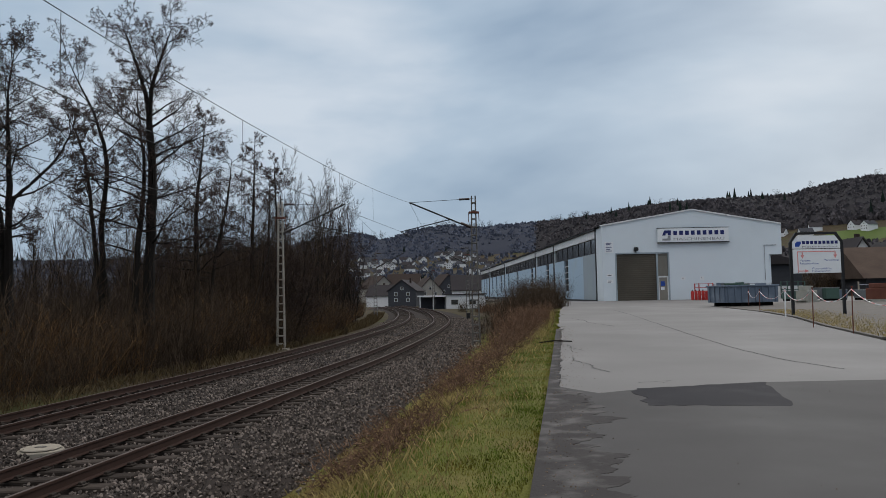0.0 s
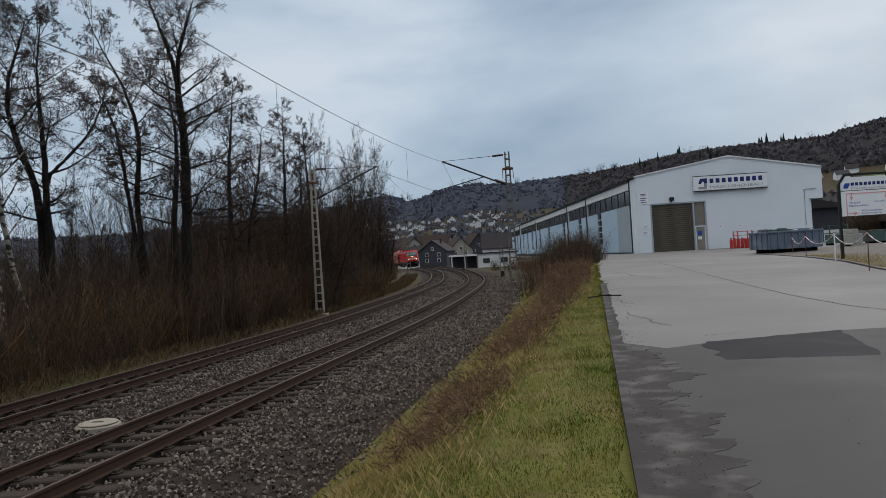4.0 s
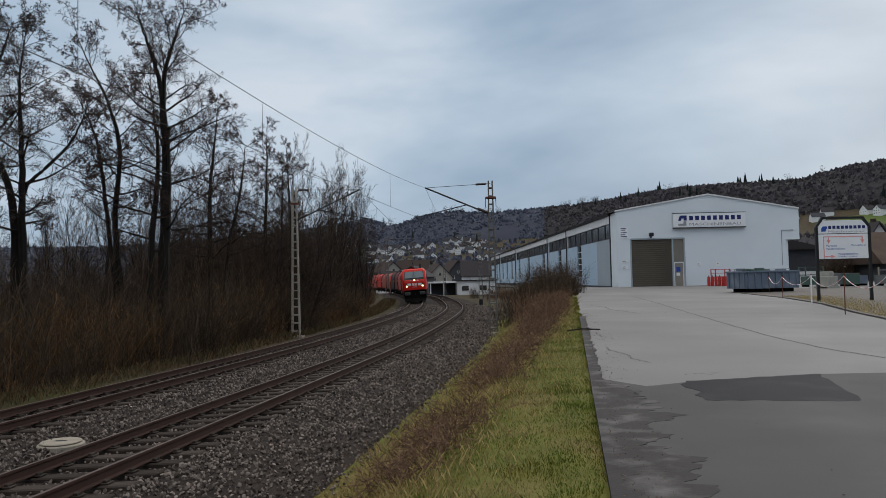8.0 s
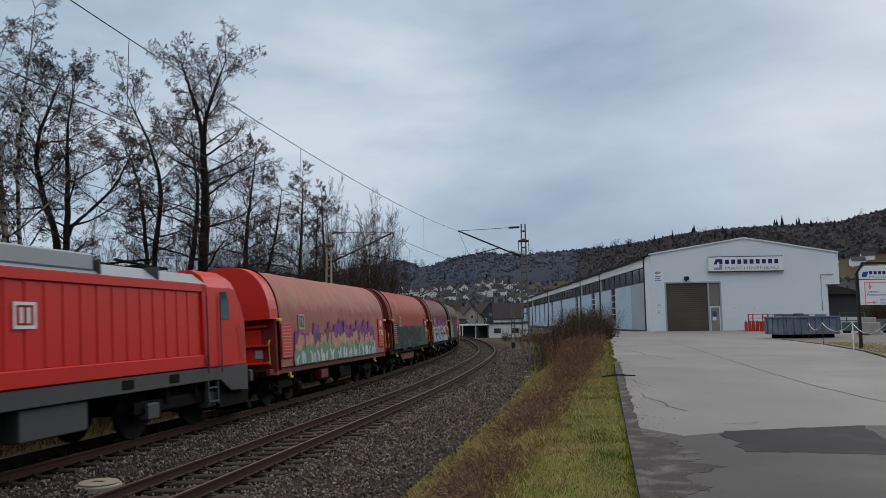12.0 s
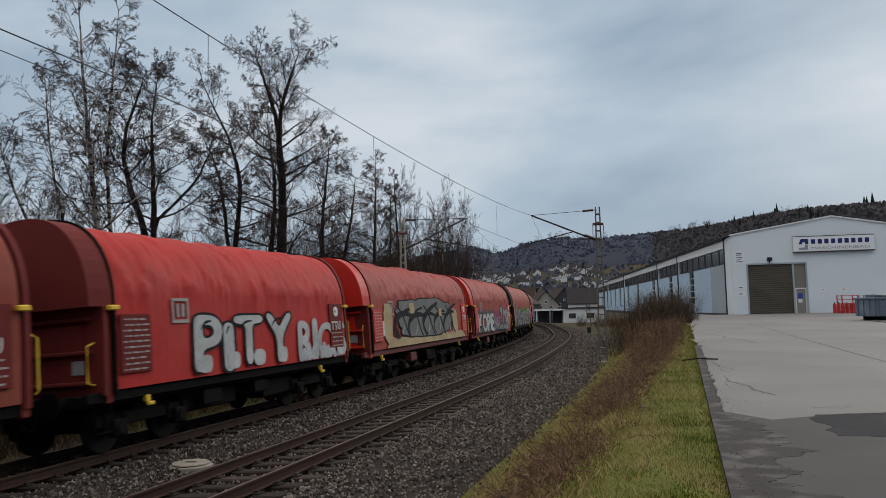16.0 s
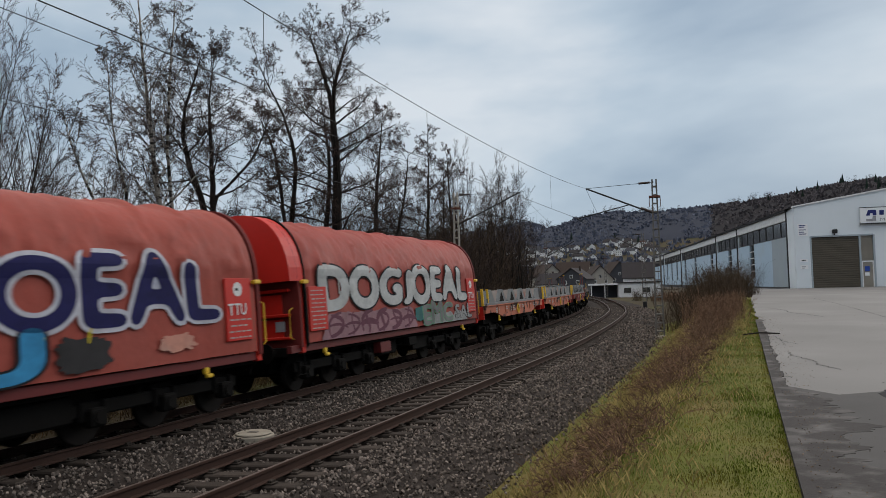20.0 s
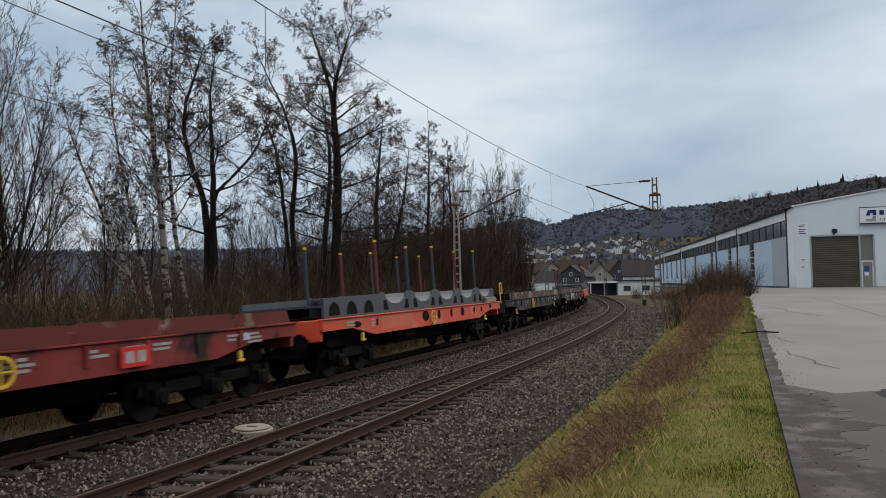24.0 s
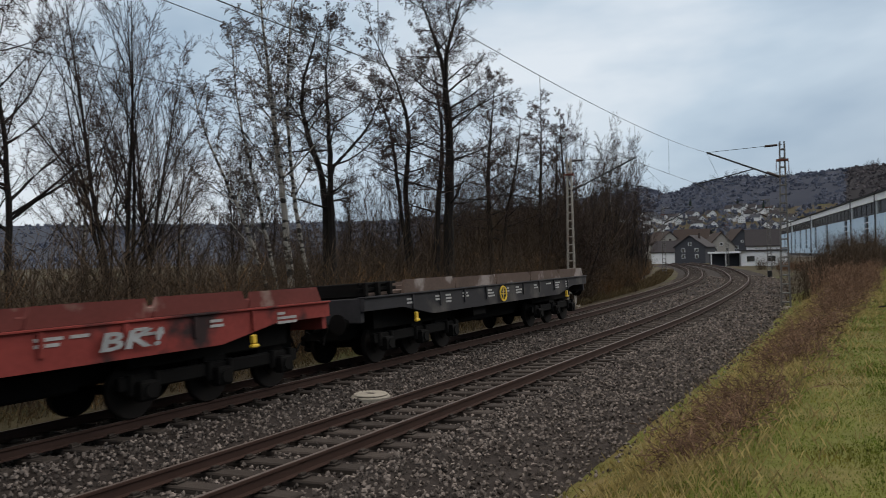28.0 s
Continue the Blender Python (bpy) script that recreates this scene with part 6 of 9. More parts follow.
def letters(t, word, y, z, width, height, fill, edge=None, thick=0.03, x=1.505, name="graffiti", label="", shear=0.0):
    """A word painted on the visible side, from y on, with a broad outline behind it."""
    def outline(grow, depth):
        c = bpy.data.curves.new(name, "FONT")
        c.body, c.size, c.offset, c.extrude, c.resolution_u, c.shear = word, 1.0, grow, depth, 2, shear
        ob = bpy.data.objects.new(name, c)
        me = ob.to_mesh()
        v = np.array([p.co[:] for p in me.vertices])
        f = [tuple(p.vertices) for p in me.polygons]
        ob.to_mesh_clear()
        bpy.data.objects.remove(ob)
        bpy.data.curves.remove(c)
        return v, f
    made = None
    whole = word
    glyphs, pos = [], 0.0
    for ch in whole:
        word = ch
        bare, _ = outline(0.0, 0.004)
        lo, hi = bare.min(0), bare.max(0)
        glyphs.append((ch, lo, hi, pos))
        pos += hi[0] - lo[0] + 0.09
    low = min(g[1][1] for g in glyphs)
    high = max(g[2][1] for g in glyphs)
    kx, ky = width / (pos - 0.09), height / (high - low)
    for ch, lo, hi, off in glyphs:
        word = ch
        for grow, mt, lift in ((thick + 0.035, edge, 0.0), (thick, fill, 0.012)):
            if mt is None:
                continue
            v, f = outline(grow, 0.004)
            co = flat = [(x + lift + (p[2] + 0.004), y + (p[0] - lo[0] + off) * kx, z + (p[1] - low) * ky) for p in v]
            if z + height > 2.75:
                b = bmesh.new()
                vv = [b.verts.new(c) for c in flat]
                for face in f:
                    try:
                        b.faces.new([vv[i] for i in face])
                    except ValueError:
                        pass
                for level in (2.75, 2.95, 3.15, 3.35, 3.55):
                    bmesh.ops.bisect_plane(b, geom=b.verts[:] + b.edges[:] + b.faces[:], plane_co=(0, 0, level), plane_no=(0, 0, 1))
                b.verts.index_update()
                co, f = [wrap(*p.co) for p in b.verts], [tuple(p.index for p in q.verts) for q in b.faces]
                b.free()
            made = part("letter", Form().add(co, f), mt, t, label)
    return made


@functools.lru_cache(maxsize=None)
def glyph_loops(ch):
    """The outlines of a character as even rings of points, outer ones counter-clockwise and holes clockwise."""
    c = bpy.data.curves.new("glyph", "FONT")
    c.body, c.size, c.resolution_u = ch, 1.0, 4
    ob = bpy.data.objects.new("glyph", c)
    me = ob.to_mesh()
    v = [Vector(p.co[:2]) for p in me.vertices]
    count = collections.Counter(tuple(sorted(e)) for p in me.polygons for e in p.edge_keys)
    ob.to_mesh_clear()
    bpy.data.objects.remove(ob)
    bpy.data.curves.remove(c)
    near = collections.defaultdict(list)
    for (a, b), n in count.items():
        if n == 1:
            near[a].append(b)
            near[b].append(a)
    rings, seen = [], set()
    for start in near:
        if start in seen:
            continue
        ring, at, came = [], start, None
        while at not in seen:
            seen.add(at)
            ring.append(v[at])
            step = [q for q in near[at] if q != came and q not in seen]
            came, at = at, step[0] if step else start
        p = np.array([tuple(q) for q in ring + ring[:1]])
        run = np.r_[0, np.cumsum(np.hypot(*np.diff(p, axis=0).T))]
        n = max(14, int(run[-1] / 0.045))
        u = np.linspace(0, run[-1], n, endpoint=False)
        rings.append(np.c_[np.interp(u, run, p[:, 0]), np.interp(u, run, p[:, 1])])
    def inside(q, r):
        hit = False
        for a, b in zip(r, np.roll(r, -1, axis=0)):
            if (a[1] > q[1]) != (b[1] > q[1]) and q[0] < (b[0] - a[0]) * (q[1] - a[1]) / (b[1] - a[1]) + a[0]:
                hit = not hit
        return hit
    out = []
    for r in rings:
        hole = sum(inside(r[0], o) for o in rings if o is not r) % 2 == 1
        area = np.sum(r[:, 0] * np.roll(r[:, 1], -1) - r[:, 1] * np.roll(r[:, 0], -1))
        out.append(r if (area > 0) != hole else r[::-1])
    return out


def swollen(rings, swell, rounds):
    """Rings rounded off and blown up."""
    made = []
    for r in rings:
        for _ in range(rounds):
            r = 0.5 * r + 0.25 * (np.roll(r, 1, axis=0) + np.roll(r, -1, axis=0))
        d = np.roll(r, -1, axis=0) - np.roll(r, 1, axis=0)
        d /= np.maximum(np.hypot(d[:, 0], d[:, 1]), 1e-6)[:, None]
        q = r + np.c_[d[:, 1], -d[:, 0]] * swell
        area = np.sum(q[:, 0] * np.roll(q[:, 1], -1) - q[:, 1] * np.roll(q[:, 0], -1))
        was = np.sum(r[:, 0] * np.roll(r[:, 1], -1) - r[:, 1] * np.roll(r[:, 0], -1))
        if was < 0 and area > -0.012:
            continue
        made.append(q)
    return made


def bubble(t, word, y, z, width, height, fill, edge, seed, swell=0.07, rim=0.06, rounds=4, x=1.509, tilt=0.08, shine=None):
    """Sprayed throw-up letters: swollen, uneven, crowding each other, with a dark rim."""
    rnd = random.Random(seed)
    boxes = []
    for ch in word:
        rings = glyph_loops(ch)
        p = np.concatenate(rings)
        boxes.append((rings, p.min(0), p.max(0)))
    total = sum((hi - lo)[0] + 0.06 for _, lo, hi in boxes)
    at = y
    for k, (rings, lo, hi) in enumerate(boxes):
        w = ((hi - lo)[0] + 0.06) / total * width
        h, base, lean = height * rnd.uniform(0.86, 1.06), z + height * rnd.uniform(-0.03, 0.06), rnd.uniform(-tilt, tilt)
        for grow_by, mat, lift in ((swell + rim, edge, 0.0), (swell, fill, 0.004)):
            if mat is None:
                continue
            c = bpy.data.curves.new("graffiti", "CURVE")
            c.dimensions, c.fill_mode = "2D", "BOTH"
            for q in swollen(rings, grow_by, rounds):
                sp = c.splines.new("POLY")
                sp.points.add(len(q) - 1)
                for pt, (a, b) in zip(sp.points, q):
                    u, v = (a - lo[0]) / (hi - lo)[0], (b - lo[1]) / max(0.4, (hi - lo)[1])
                    pt.co = (at + u * w * 0.9 + lean * v * h, base + v * h, 0, 1)
                sp.use_cyclic_u = True
            ob = bpy.data.objects.new("graffiti", c)
            me = ob.to_mesh()
            b = bmesh.new()
            b.from_mesh(me)
            ob.to_mesh_clear()
            bpy.data.objects.remove(ob)
            bpy.data.curves.remove(c)
            if base + h > 2.6:
                for level in (2.75, 2.9, 3.05, 3.2, 3.35, 3.5):
                    bmesh.ops.bisect_plane(b, geom=b.verts[:] + b.edges[:] + b.faces[:], plane_co=(0, level, 0), plane_no=(0, 1, 0))
            b.verts.index_update()
            co = [wrap(x + lift + 0.0006 * k, p.co.x, p.co.y) for p in b.verts]
            f = [tuple(p.index for p in q.verts) for q in b.faces]
            b.free()
            if f:
                part("letter", Form().add(co, f), mat, t)
        if shine:
            stroke(t, [(at + 0.2 * w, base + 0.75 * h), (at + 0.3 * w, base + 0.92 * h), (at + 0.55 * w, base + 0.9 * h)], 0.06, shine, x + 0.008 + 0.0006 * k)
        at += w


def field(t, a, b, z0, z1, mat, seed, jag=0.15, x=1.503, label=""):
    """A sprayed band with a clean lower edge and an uneven upper one."""
    n = max(12, int((b - a) * 7))
    top = []
    for k in range(n + 1):
        y = a + (b - a) * k / n
        e = smooth01((y - a) / 0.35) * smooth01((b - y) / 0.35)
        top.append((y, z0 + 0.05 + (z1 - z0 - 0.05) * e * (1 - jag + jag * (noise.noise((y * 1.7, seed, 0)) + 0.7 * noise.noise((y * 6, seed, 5))))))
    vs = [(x, y, z0) for y, _ in top] + [(x, y, z) for y, z in top]
    m = n + 1
    return part("graffiti", Form().add(vs, [(k, k + 1, m + k + 1, m + k) for k in range(n)]), mat, t, label)


def spikes(t, a, b, z0, lo, hi, mat, seed, count, width=0.16, x=1.505):
    """Soft vertical spurts of spray."""
    rnd = random.Random(seed)
    for k in range(count):
        y, h = a + (b - a) * (k + rnd.random()) / count, rnd.uniform(lo, hi)
        stroke(t, [(y, z0), (y + rnd.uniform(-.06, .06), z0 + h * 0.5), (y + rnd.uniform(-.1, .1), z0 + h)], width * rnd.uniform(0.5, 1.3), mat, x + 0.002 * rnd.random())


def splash(t, y, z, w, h, mat, seed, n=22, rough=0.25, x=1.503, label=""):
    """An irregular sprayed patch with a soft outline and a few runs."""
    pts, m = [], n * 3
    for k in range(m):
        a = 2 * math.pi * k / m
        c, s = math.cos(a), math.sin(a)
        r = 1 - rough * (0.5 + 0.6 * noise.noise((c * n / 7, s * n / 7, seed * 3.7)) + 0.35 * noise.noise((c * n / 2.2, s * n / 2.2, seed * 1.3)))
        pts.append((y + w / 2 + w / 2 * r * math.copysign(abs(c) ** 0.6, c), z + h / 2 + h / 2 * r * math.copysign(abs(s) ** 0.6, s)))
    return part("graffiti", Form().prism(pts, 0, x, x + 0.004), mat, t, label)


def stroke(t, pts, width, mat, x=1.52):
    """A tapering brush stroke through three or four points of the visible side."""
    p = [Vector(q) for q in pts]
    fine = []
    for k in range(17):
        u = k / 16
        if len(p) == 3:
            fine.append(p[0] * (1 - u) ** 2 + p[1] * 2 * u * (1 - u) + p[2] * u * u)
        else:
            fine.append(p[0] * (1 - u) ** 3 + p[1] * 3 * u * (1 - u) ** 2 + p[2] * 3 * u * u * (1 - u) + p[3] * u ** 3)
    vs = []
    for k, q in enumerate(fine):
        d = (fine[min(k + 1, 16)] - fine[max(k - 1, 0)]).normalized()
        w = width / 2 * (0.35 + 0.65 * math.sin(math.pi * (0.08 + 0.84 * k / 16)))
        vs += [(x, q.x - d.y * w, q.y + d.x * w), (x, q.x + d.y * w, q.y - d.x * w)]
    return part("graffiti", Form().add(vs, [(2 * k, 2 * k + 1, 2 * k + 3, 2 * k + 2) for k in range(16)]), mat, t)


def wild(t, y0, y1, z0, z1, count, line, bright, seed, width=0.16, x=1.52):
    """Interlocked letter-like hooks and arcs over a filled ground."""
    rnd = random.Random(seed)
    step, h = (y1 - y0) / count, z1 - z0
    for k in range(count):
        y = y0 + k * step
        lean = rnd.uniform(-0.3, 0.3) * step
        shapes = ([(y + 0.1, z0 + 0.1 * h), (y - 0.1 + lean, z0 + 0.9 * h), (y + step * 0.8, z1)], [(y + 0.2 * step, z1 - 0.1 * h), (y + step * 1.3, z0 + 0.8 * h), (y + step * 0.9, z0 + 0.1 * h), (y + 0.1 * step, z0 + 0.05 * h)],
                  [(y, z0 + 0.45 * h), (y + 0.6 * step, z0 + 0.65 * h), (y + 1.15 * step, z0 + 0.35 * h)], [(y + 0.5 * step + lean, z1), (y + 0.2 * step, z0 + 0.6 * h), (y + 0.7 * step, z0 + 0.4 * h), (y + 0.45 * step, z0)])
        for q in rnd.sample(range(4), 3):
            stroke(t, shapes[q], width * rnd.uniform(0.6, 1.5), line, x + 0.0004 * rnd.random())
        if bright:
            a = rnd.uniform(0.2, 0.7)
            stroke(t, [(y + a * step, z0 + 0.15 * h), (y + (a + 0.1) * step, z0 + 0.3 * h), (y + (a + 0.05) * step, z0 + 0.5 * h)], width * 0.4, bright, x + 0.001)


def spray(name, color, other=None):
    return material("spray_" + name, color, 0.72, vary=0.32, scale=1.6, fine=9, bump=0.05, other=other, amount=0.45 if other else 0, other_scale=1.3, edge=0.3)


G = {k: spray(k, c, o) for k, c, o in (
    ("silver", (0.25, 0.255, 0.255), (0.13, 0.135, 0.14)), ("black", (0.015, 0.015, 0.018), None), ("white", (0.55, 0.55, 0.55), (0.4, 0.4, 0.42)), ("grey", (0.085, 0.085, 0.09), (0.14, 0.14, 0.14)),
    ("slate", (0.155, 0.16, 0.16), (0.115, 0.12, 0.12)), ("rust", (0.26, 0.055, 0.03), (0.2, 0.05, 0.03)), ("clay", (0.22, 0.10, 0.085), (0.2, 0.15, 0.14)), ("beige", (0.40, 0.31, 0.19), (0.33, 0.25, 0.16)), ("green", (0.02, 0.085, 0.06), (0.04, 0.12, 0.09)), ("lime", (0.38, 0.58, 0.02), None), ("orange", (0.42, 0.13, 0.03), (0.5, 0.24, 0.08)),
    ("purple", (0.19, 0.06, 0.2), (0.3, 0.12, 0.25)), ("navy", (0.014, 0.014, 0.055), (0.022, 0.02, 0.08)), ("blue", (0.03, 0.16, 0.38), (0.02, 0.1, 0.3)), ("cyan", (0.03, 0.38, 0.42), (0.02, 0.24, 0.36)),
    ("chrome", (0.40, 0.41, 0.41), (0.27, 0.28, 0.28)), ("chalk", (0.40, 0.40, 0.44), (0.20, 0.26, 0.38)), ("soot", (0.035, 0.034, 0.036), (0.05, 0.048, 0.05)), ("smoke", (0.070, 0.066, 0.068), (0.055, 0.05, 0.052)), ("deep", (0.018, 0.018, 0.075), (0.012, 0.012, 0.03)), ("sky", (0.04, 0.22, 0.42), (0.03, 0.15, 0.35)), ("verdigris", (0.04, 0.13, 0.13), (0.07, 0.10, 0.09)), ("mauve", (0.26, 0.15, 0.17), (0.2, 0.13, 0.13)), ("plum", (0.12, 0.05, 0.07), None), ("red", (0.45, 0.02, 0.02), None),
    ("teal", (0.11, 0.26, 0.28), (0.08, 0.2, 0.23)), ("pale", (0.42, 0.42, 0.47), (0.25, 0.3, 0.42)), ("yellow", (0.5, 0.4, 0.03), (0.35, 0.25, 0.05)), ("pink", (0.45, 0.22, 0.17), (0.4, 0.28, 0.24)), ("mint", (0.12, 0.24, 0.15), (0.2, 0.3, 0.2)), ("leaf", (0.02, 0.3, 0.06), None))}
M["white_faded"] = material("faded_white_stencil", (0.32, 0.31, 0.3), 0.8, vary=0.25, scale=6, fine=30, bump=0)
M["end_orange"] = material("faded_orange_panel", (0.52, 0.11, 0.06), 0.6, vary=0.12, bump=0.03)
M["cradle"] = material("dark_grey_cradle_paint", (0.040, 0.048, 0.060), 0.55, vary=0.15, scale=1.5, fine=15, bump=0.08)
M["zinc"] = material("worn_steel_seat", (0.17, 0.175, 0.18), 0.5, 0.2, vary=0.2, scale=1, fine=12, bump=0.1)
M["zinc_dark"] = material("grey_saddle_steel", (0.13, 0.14, 0.145), 0.6, 0.1, vary=0.2, scale=1, fine=12, bump=0.1, other=(0.09, 0.1, 0.105), amount=0.4, other_scale=1)
M["zinc_rust"] = material("rust_stained_seat", (0.17, 0.15, 0.14), 0.6, 0.1, vary=0.2, scale=1, fine=12, bump=0.1, other=(0.2, 0.06, 0.04), amount=0.5, other_scale=0.9, edge=0.25)
M["stake_red"] = material("red_brown_stake", (0.13, 0.03, 0.03), 0.6, bump=0.05)
M["plank"] = material("pale_plank", (0.28, 0.28, 0.25), 0.8, bump=0.1)


# ---- the locomotive ----
def locomotive():
    L = 18.9
    t = thing("electric_locomotive", "red electric locomotive with grey frame and lit headlamps", "locomotive")
    TRAIN.append((t, 0.0, L))

    def section(w, z0, z1, chamfer):
        c = chamfer
        return [(-w, z0), (w, z0), (w, z1 - c * 1.1), (w - c * 0.35, z1 - c * 0.4), (w - c, z1), (-w + c, z1), (-w + c * 0.35, z1 - c * 0.4), (-w, z1 - c * 1.1)]
    rings = [(0.42, 1.12, 1.5, 2.42, 0.14), (0.52, 1.22, 1.45, 2.62, 0.16), (0.78, 1.36, 1.45, 2.9, 0.2), (1.1, 1.42, 1.45, 3.35, 0.26), (1.5, 1.46, 1.45, 3.86, 0.34), (1.8, 1.48, 1.45, 4.0, 0.42), (3.1, 1.48, 1.45, 4.0, 0.44)]
    for rear in (False, True):
        f = Form()
        vs = []
        for y, w, z0, z1, c in rings:
            vs += [(x, L - y if rear else y, z) for x, z in section(w, z0, z1, c)]
        fs = [(i * 8 + k, i * 8 + (k + 1) % 8, (i + 1) * 8 + (k + 1) % 8, (i + 1) * 8 + k) for i in range(len(rings) - 1) for k in range(8)]
        fs += [tuple(range(7, -1, -1)), tuple((len(rings) - 1) * 8 + k for k in range(8))]
        cab = part("cab", f.add(vs, fs), M["loco_red"], t)
        q = (lambda y: L - y) if rear else (lambda y: y)

        def panel(name, pts, mat, label="", parent=cab):
            g = Form().add([(x, q(y), z) for x, y, z in pts] + [(x, q(y + 0.03), z - 0.02) for x, y, z in pts],
                           [tuple(range(len(pts)))] + [(i, (i + 1) % len(pts), len(pts) + (i + 1) % len(pts), len(pts) + i) for i in range(len(pts))])
            return part(name, g, mat, parent, label)
        # slanted windscreen in a dark surround
        panel("screen_surround", [(-1.2, 0.69, 2.83), (1.2, 0.69, 2.83), (1.12, 1.32, 3.68), (-1.12, 1.32, 3.68)], M["black"])
        for s in (-1, 1):
            panel("windscreen", [(s * 0.03, 0.685, 2.9), (s * 1.12, 0.685, 2.9), (s * 1.04, 1.275, 3.66), (s * 0.03, 1.275, 3.66)], M["screen"], "windscreen, coloured bluish as if reflecting sky")
            part("wiper", Form().tube([(s * 0.1, q(0.64), 2.86), (s * 0.16, q(0.9), 3.35)], 0.015, 5), M["black"], cab)
        panel("lamp_band", [(-0.95, 0.44, 2.47), (0.95, 0.44, 2.47), (1.18, 0.6, 2.72), (1.2, 0.66, 2.82), (-1.2, 0.66, 2.82), (-1.18, 0.6, 2.72)], M["black"], "black band with the upper lamp")
        lit = M["lamp_white"] if not rear else M["white_paint"]
        yd = (lambda y: L - y - 0.05) if rear else (lambda y: y)
        part("headlamp", Form().disc((0, yd(0.40), 2.62), 1, 0.1, 0.05, 16), lit, cab, "lit upper headlamp")
        for s in (-1, 1):
            part("fog_lamp", Form().disc((s * 0.42, yd(0.43), 2.6), 1, 0.06, 0.05, 12), M["white_paint"], cab)
            panel("lamp_housing", [(s * 0.78, 0.395, 1.78), (s * 1.1, 0.40, 1.78), (s * 1.12, 0.41, 2.12), (s * 0.88, 0.40, 2.3), (s * 0.82, 0.395, 2.1)], M["black"])
            part("headlamp", Form().disc((s * 0.94, yd(0.35), 1.93), 1, 0.105, 0.05, 18), lit, cab, "lit round headlamp")
            panel("marker_panel", [(s * 0.42, 0.395, 1.98), (s * 0.8, 0.395, 1.98), (s * 0.86, 0.395, 2.27), (s * 0.42, 0.395, 2.27)], M["white_paint"], "pale grey marker panel")
            part("grab_rail", Form().tube([(s * 1.5, q(1.12), 1.6), (s * 1.51, q(1.15), 1.9), (s * 1.51, q(1.4), 2.55)], 0.025, 6), M["loco_roof"], cab, "slanted pale grab rail")
            win = part("side_window", Form().prism([(q(1.95), 2.68), (q(2.4), 2.68), (q(2.4), 3.42), (q(2.06), 3.42), (q(1.95), 3.2)], 0, s * 1.478, s * 1.492), M["screen"], cab, "dark cab side window")
            door = part("cab_door", Form().prism([(q(2.55), 1.5), (q(3.15), 1.5), (q(3.15), 3.5), (q(2.55), 3.5)], 0, s * 1.482, s * 1.496), M["loco_red"], cab)
            for yy in (2.52, 3.22):
                part("grab_rail", Form().tube([(s * 1.54, q(yy), 1.3), (s * 1.54, q(yy), 3.3)], 0.02, 6), M["loco_grey"], door)
            part("step_ladder", Form().box(s * 1.4 - 0.06, s * 1.4 + 0.06, min(q(2.6), q(3.1)), max(q(2.6), q(3.1)), 0.9, 0.94).box(s * 1.4 - 0.06, s * 1.4 + 0.06, min(q(2.6), q(3.1)), max(q(2.6), q(3.1)), 0.55, 0.59)
                 .box(s * 1.4 - 0.05, s * 1.4 + 0.05, min(q(2.58), q(2.62)), max(q(2.58), q(2.62)), 0.5, 1.2).box(s * 1.4 - 0.05, s * 1.4 + 0.05, min(q(3.08), q(3.12)), max(q(3.08), q(3.12)), 0.5, 1.2), M["loco_grey"], t)
        em = panel("owner_mark", [(-0.27, 0.39, 1.98), (0.27, 0.39, 1.98), (0.27, 0.39, 2.28), (-0.27, 0.39, 2.28)], M["white_paint"], "framed owner's mark")
        panel("mark_field", [(-0.23, 0.385, 2.02), (0.23, 0.385, 2.02), (0.23, 0.385, 2.24), (-0.23, 0.385, 2.24)], M["loco_red"])
        for a in (-0.12, 0.08):
            panel("mark_bar", [(a - 0.05, 0.38, 2.05), (a + 0.09, 0.38, 2.05), (a + 0.09, 0.38, 2.21), (a - 0.05, 0.38, 2.21)], M["white_paint"])
        panel("number_bars", [(-0.3, 0.39, 1.8), (0.3, 0.39, 1.8), (0.3, 0.39, 1.87), (-0.3, 0.39, 1.87)], M["pink"])
        lowf = part("apron", Form().prism([(q(0.6), 0.35), (q(2.3), 0.35), (q(2.3), 1.44), (q(0.62), 1.44)], 0, -1.3, 1.3), M["under"], t, "black lower front")
        part("rail_guard", Form().prism([(q(0.25), 0.15), (q(0.5), 0.15), (q(0.7), 0.5), (q(0.6), 0.5)], 0, -1.25, 1.25), M["under"], lowf)
        for s in (-0.875, 0.875):
            b = part("buffer", Form().disc((s, q(0.62), 1.06), 1, 0.13, -0.42 if not rear else 0.42, 14), M["under"], t)
            part("buffer_head", Form().box(s - 0.32, s + 0.32, min(q(0.02), q(0.2)), max(q(0.02), q(0.2)), 0.88, 1.24, 0.04), M["loco_grey"], b, "oblong buffer head")
        part("coupling", Form().tube([(0, q(0.55), 1.0), (0, q(0.25), 0.9)], 0.06, 6), M["under"], t)
    # body side with a ribbed recessed panel
    part("body", Form().box(-1.43, 1.43, 3.11, L - 3.11, 1.46, 3.5, 0.01), M["loco_red"], t)
    for s in (-1, 1):
        part("cant_rail", Form().box(s * 1.455 - 0.03, s * 1.455 + 0.03, 3.11, L - 3.11, 3.38, 3.58, 0.01), M["loco_red"], t)
        part("lower_rail", Form().box(s * 1.455 - 0.03, s * 1.455 + 0.03, 3.11, L - 3.11, 1.46, 1.78, 0.02), M["loco_red"], t)
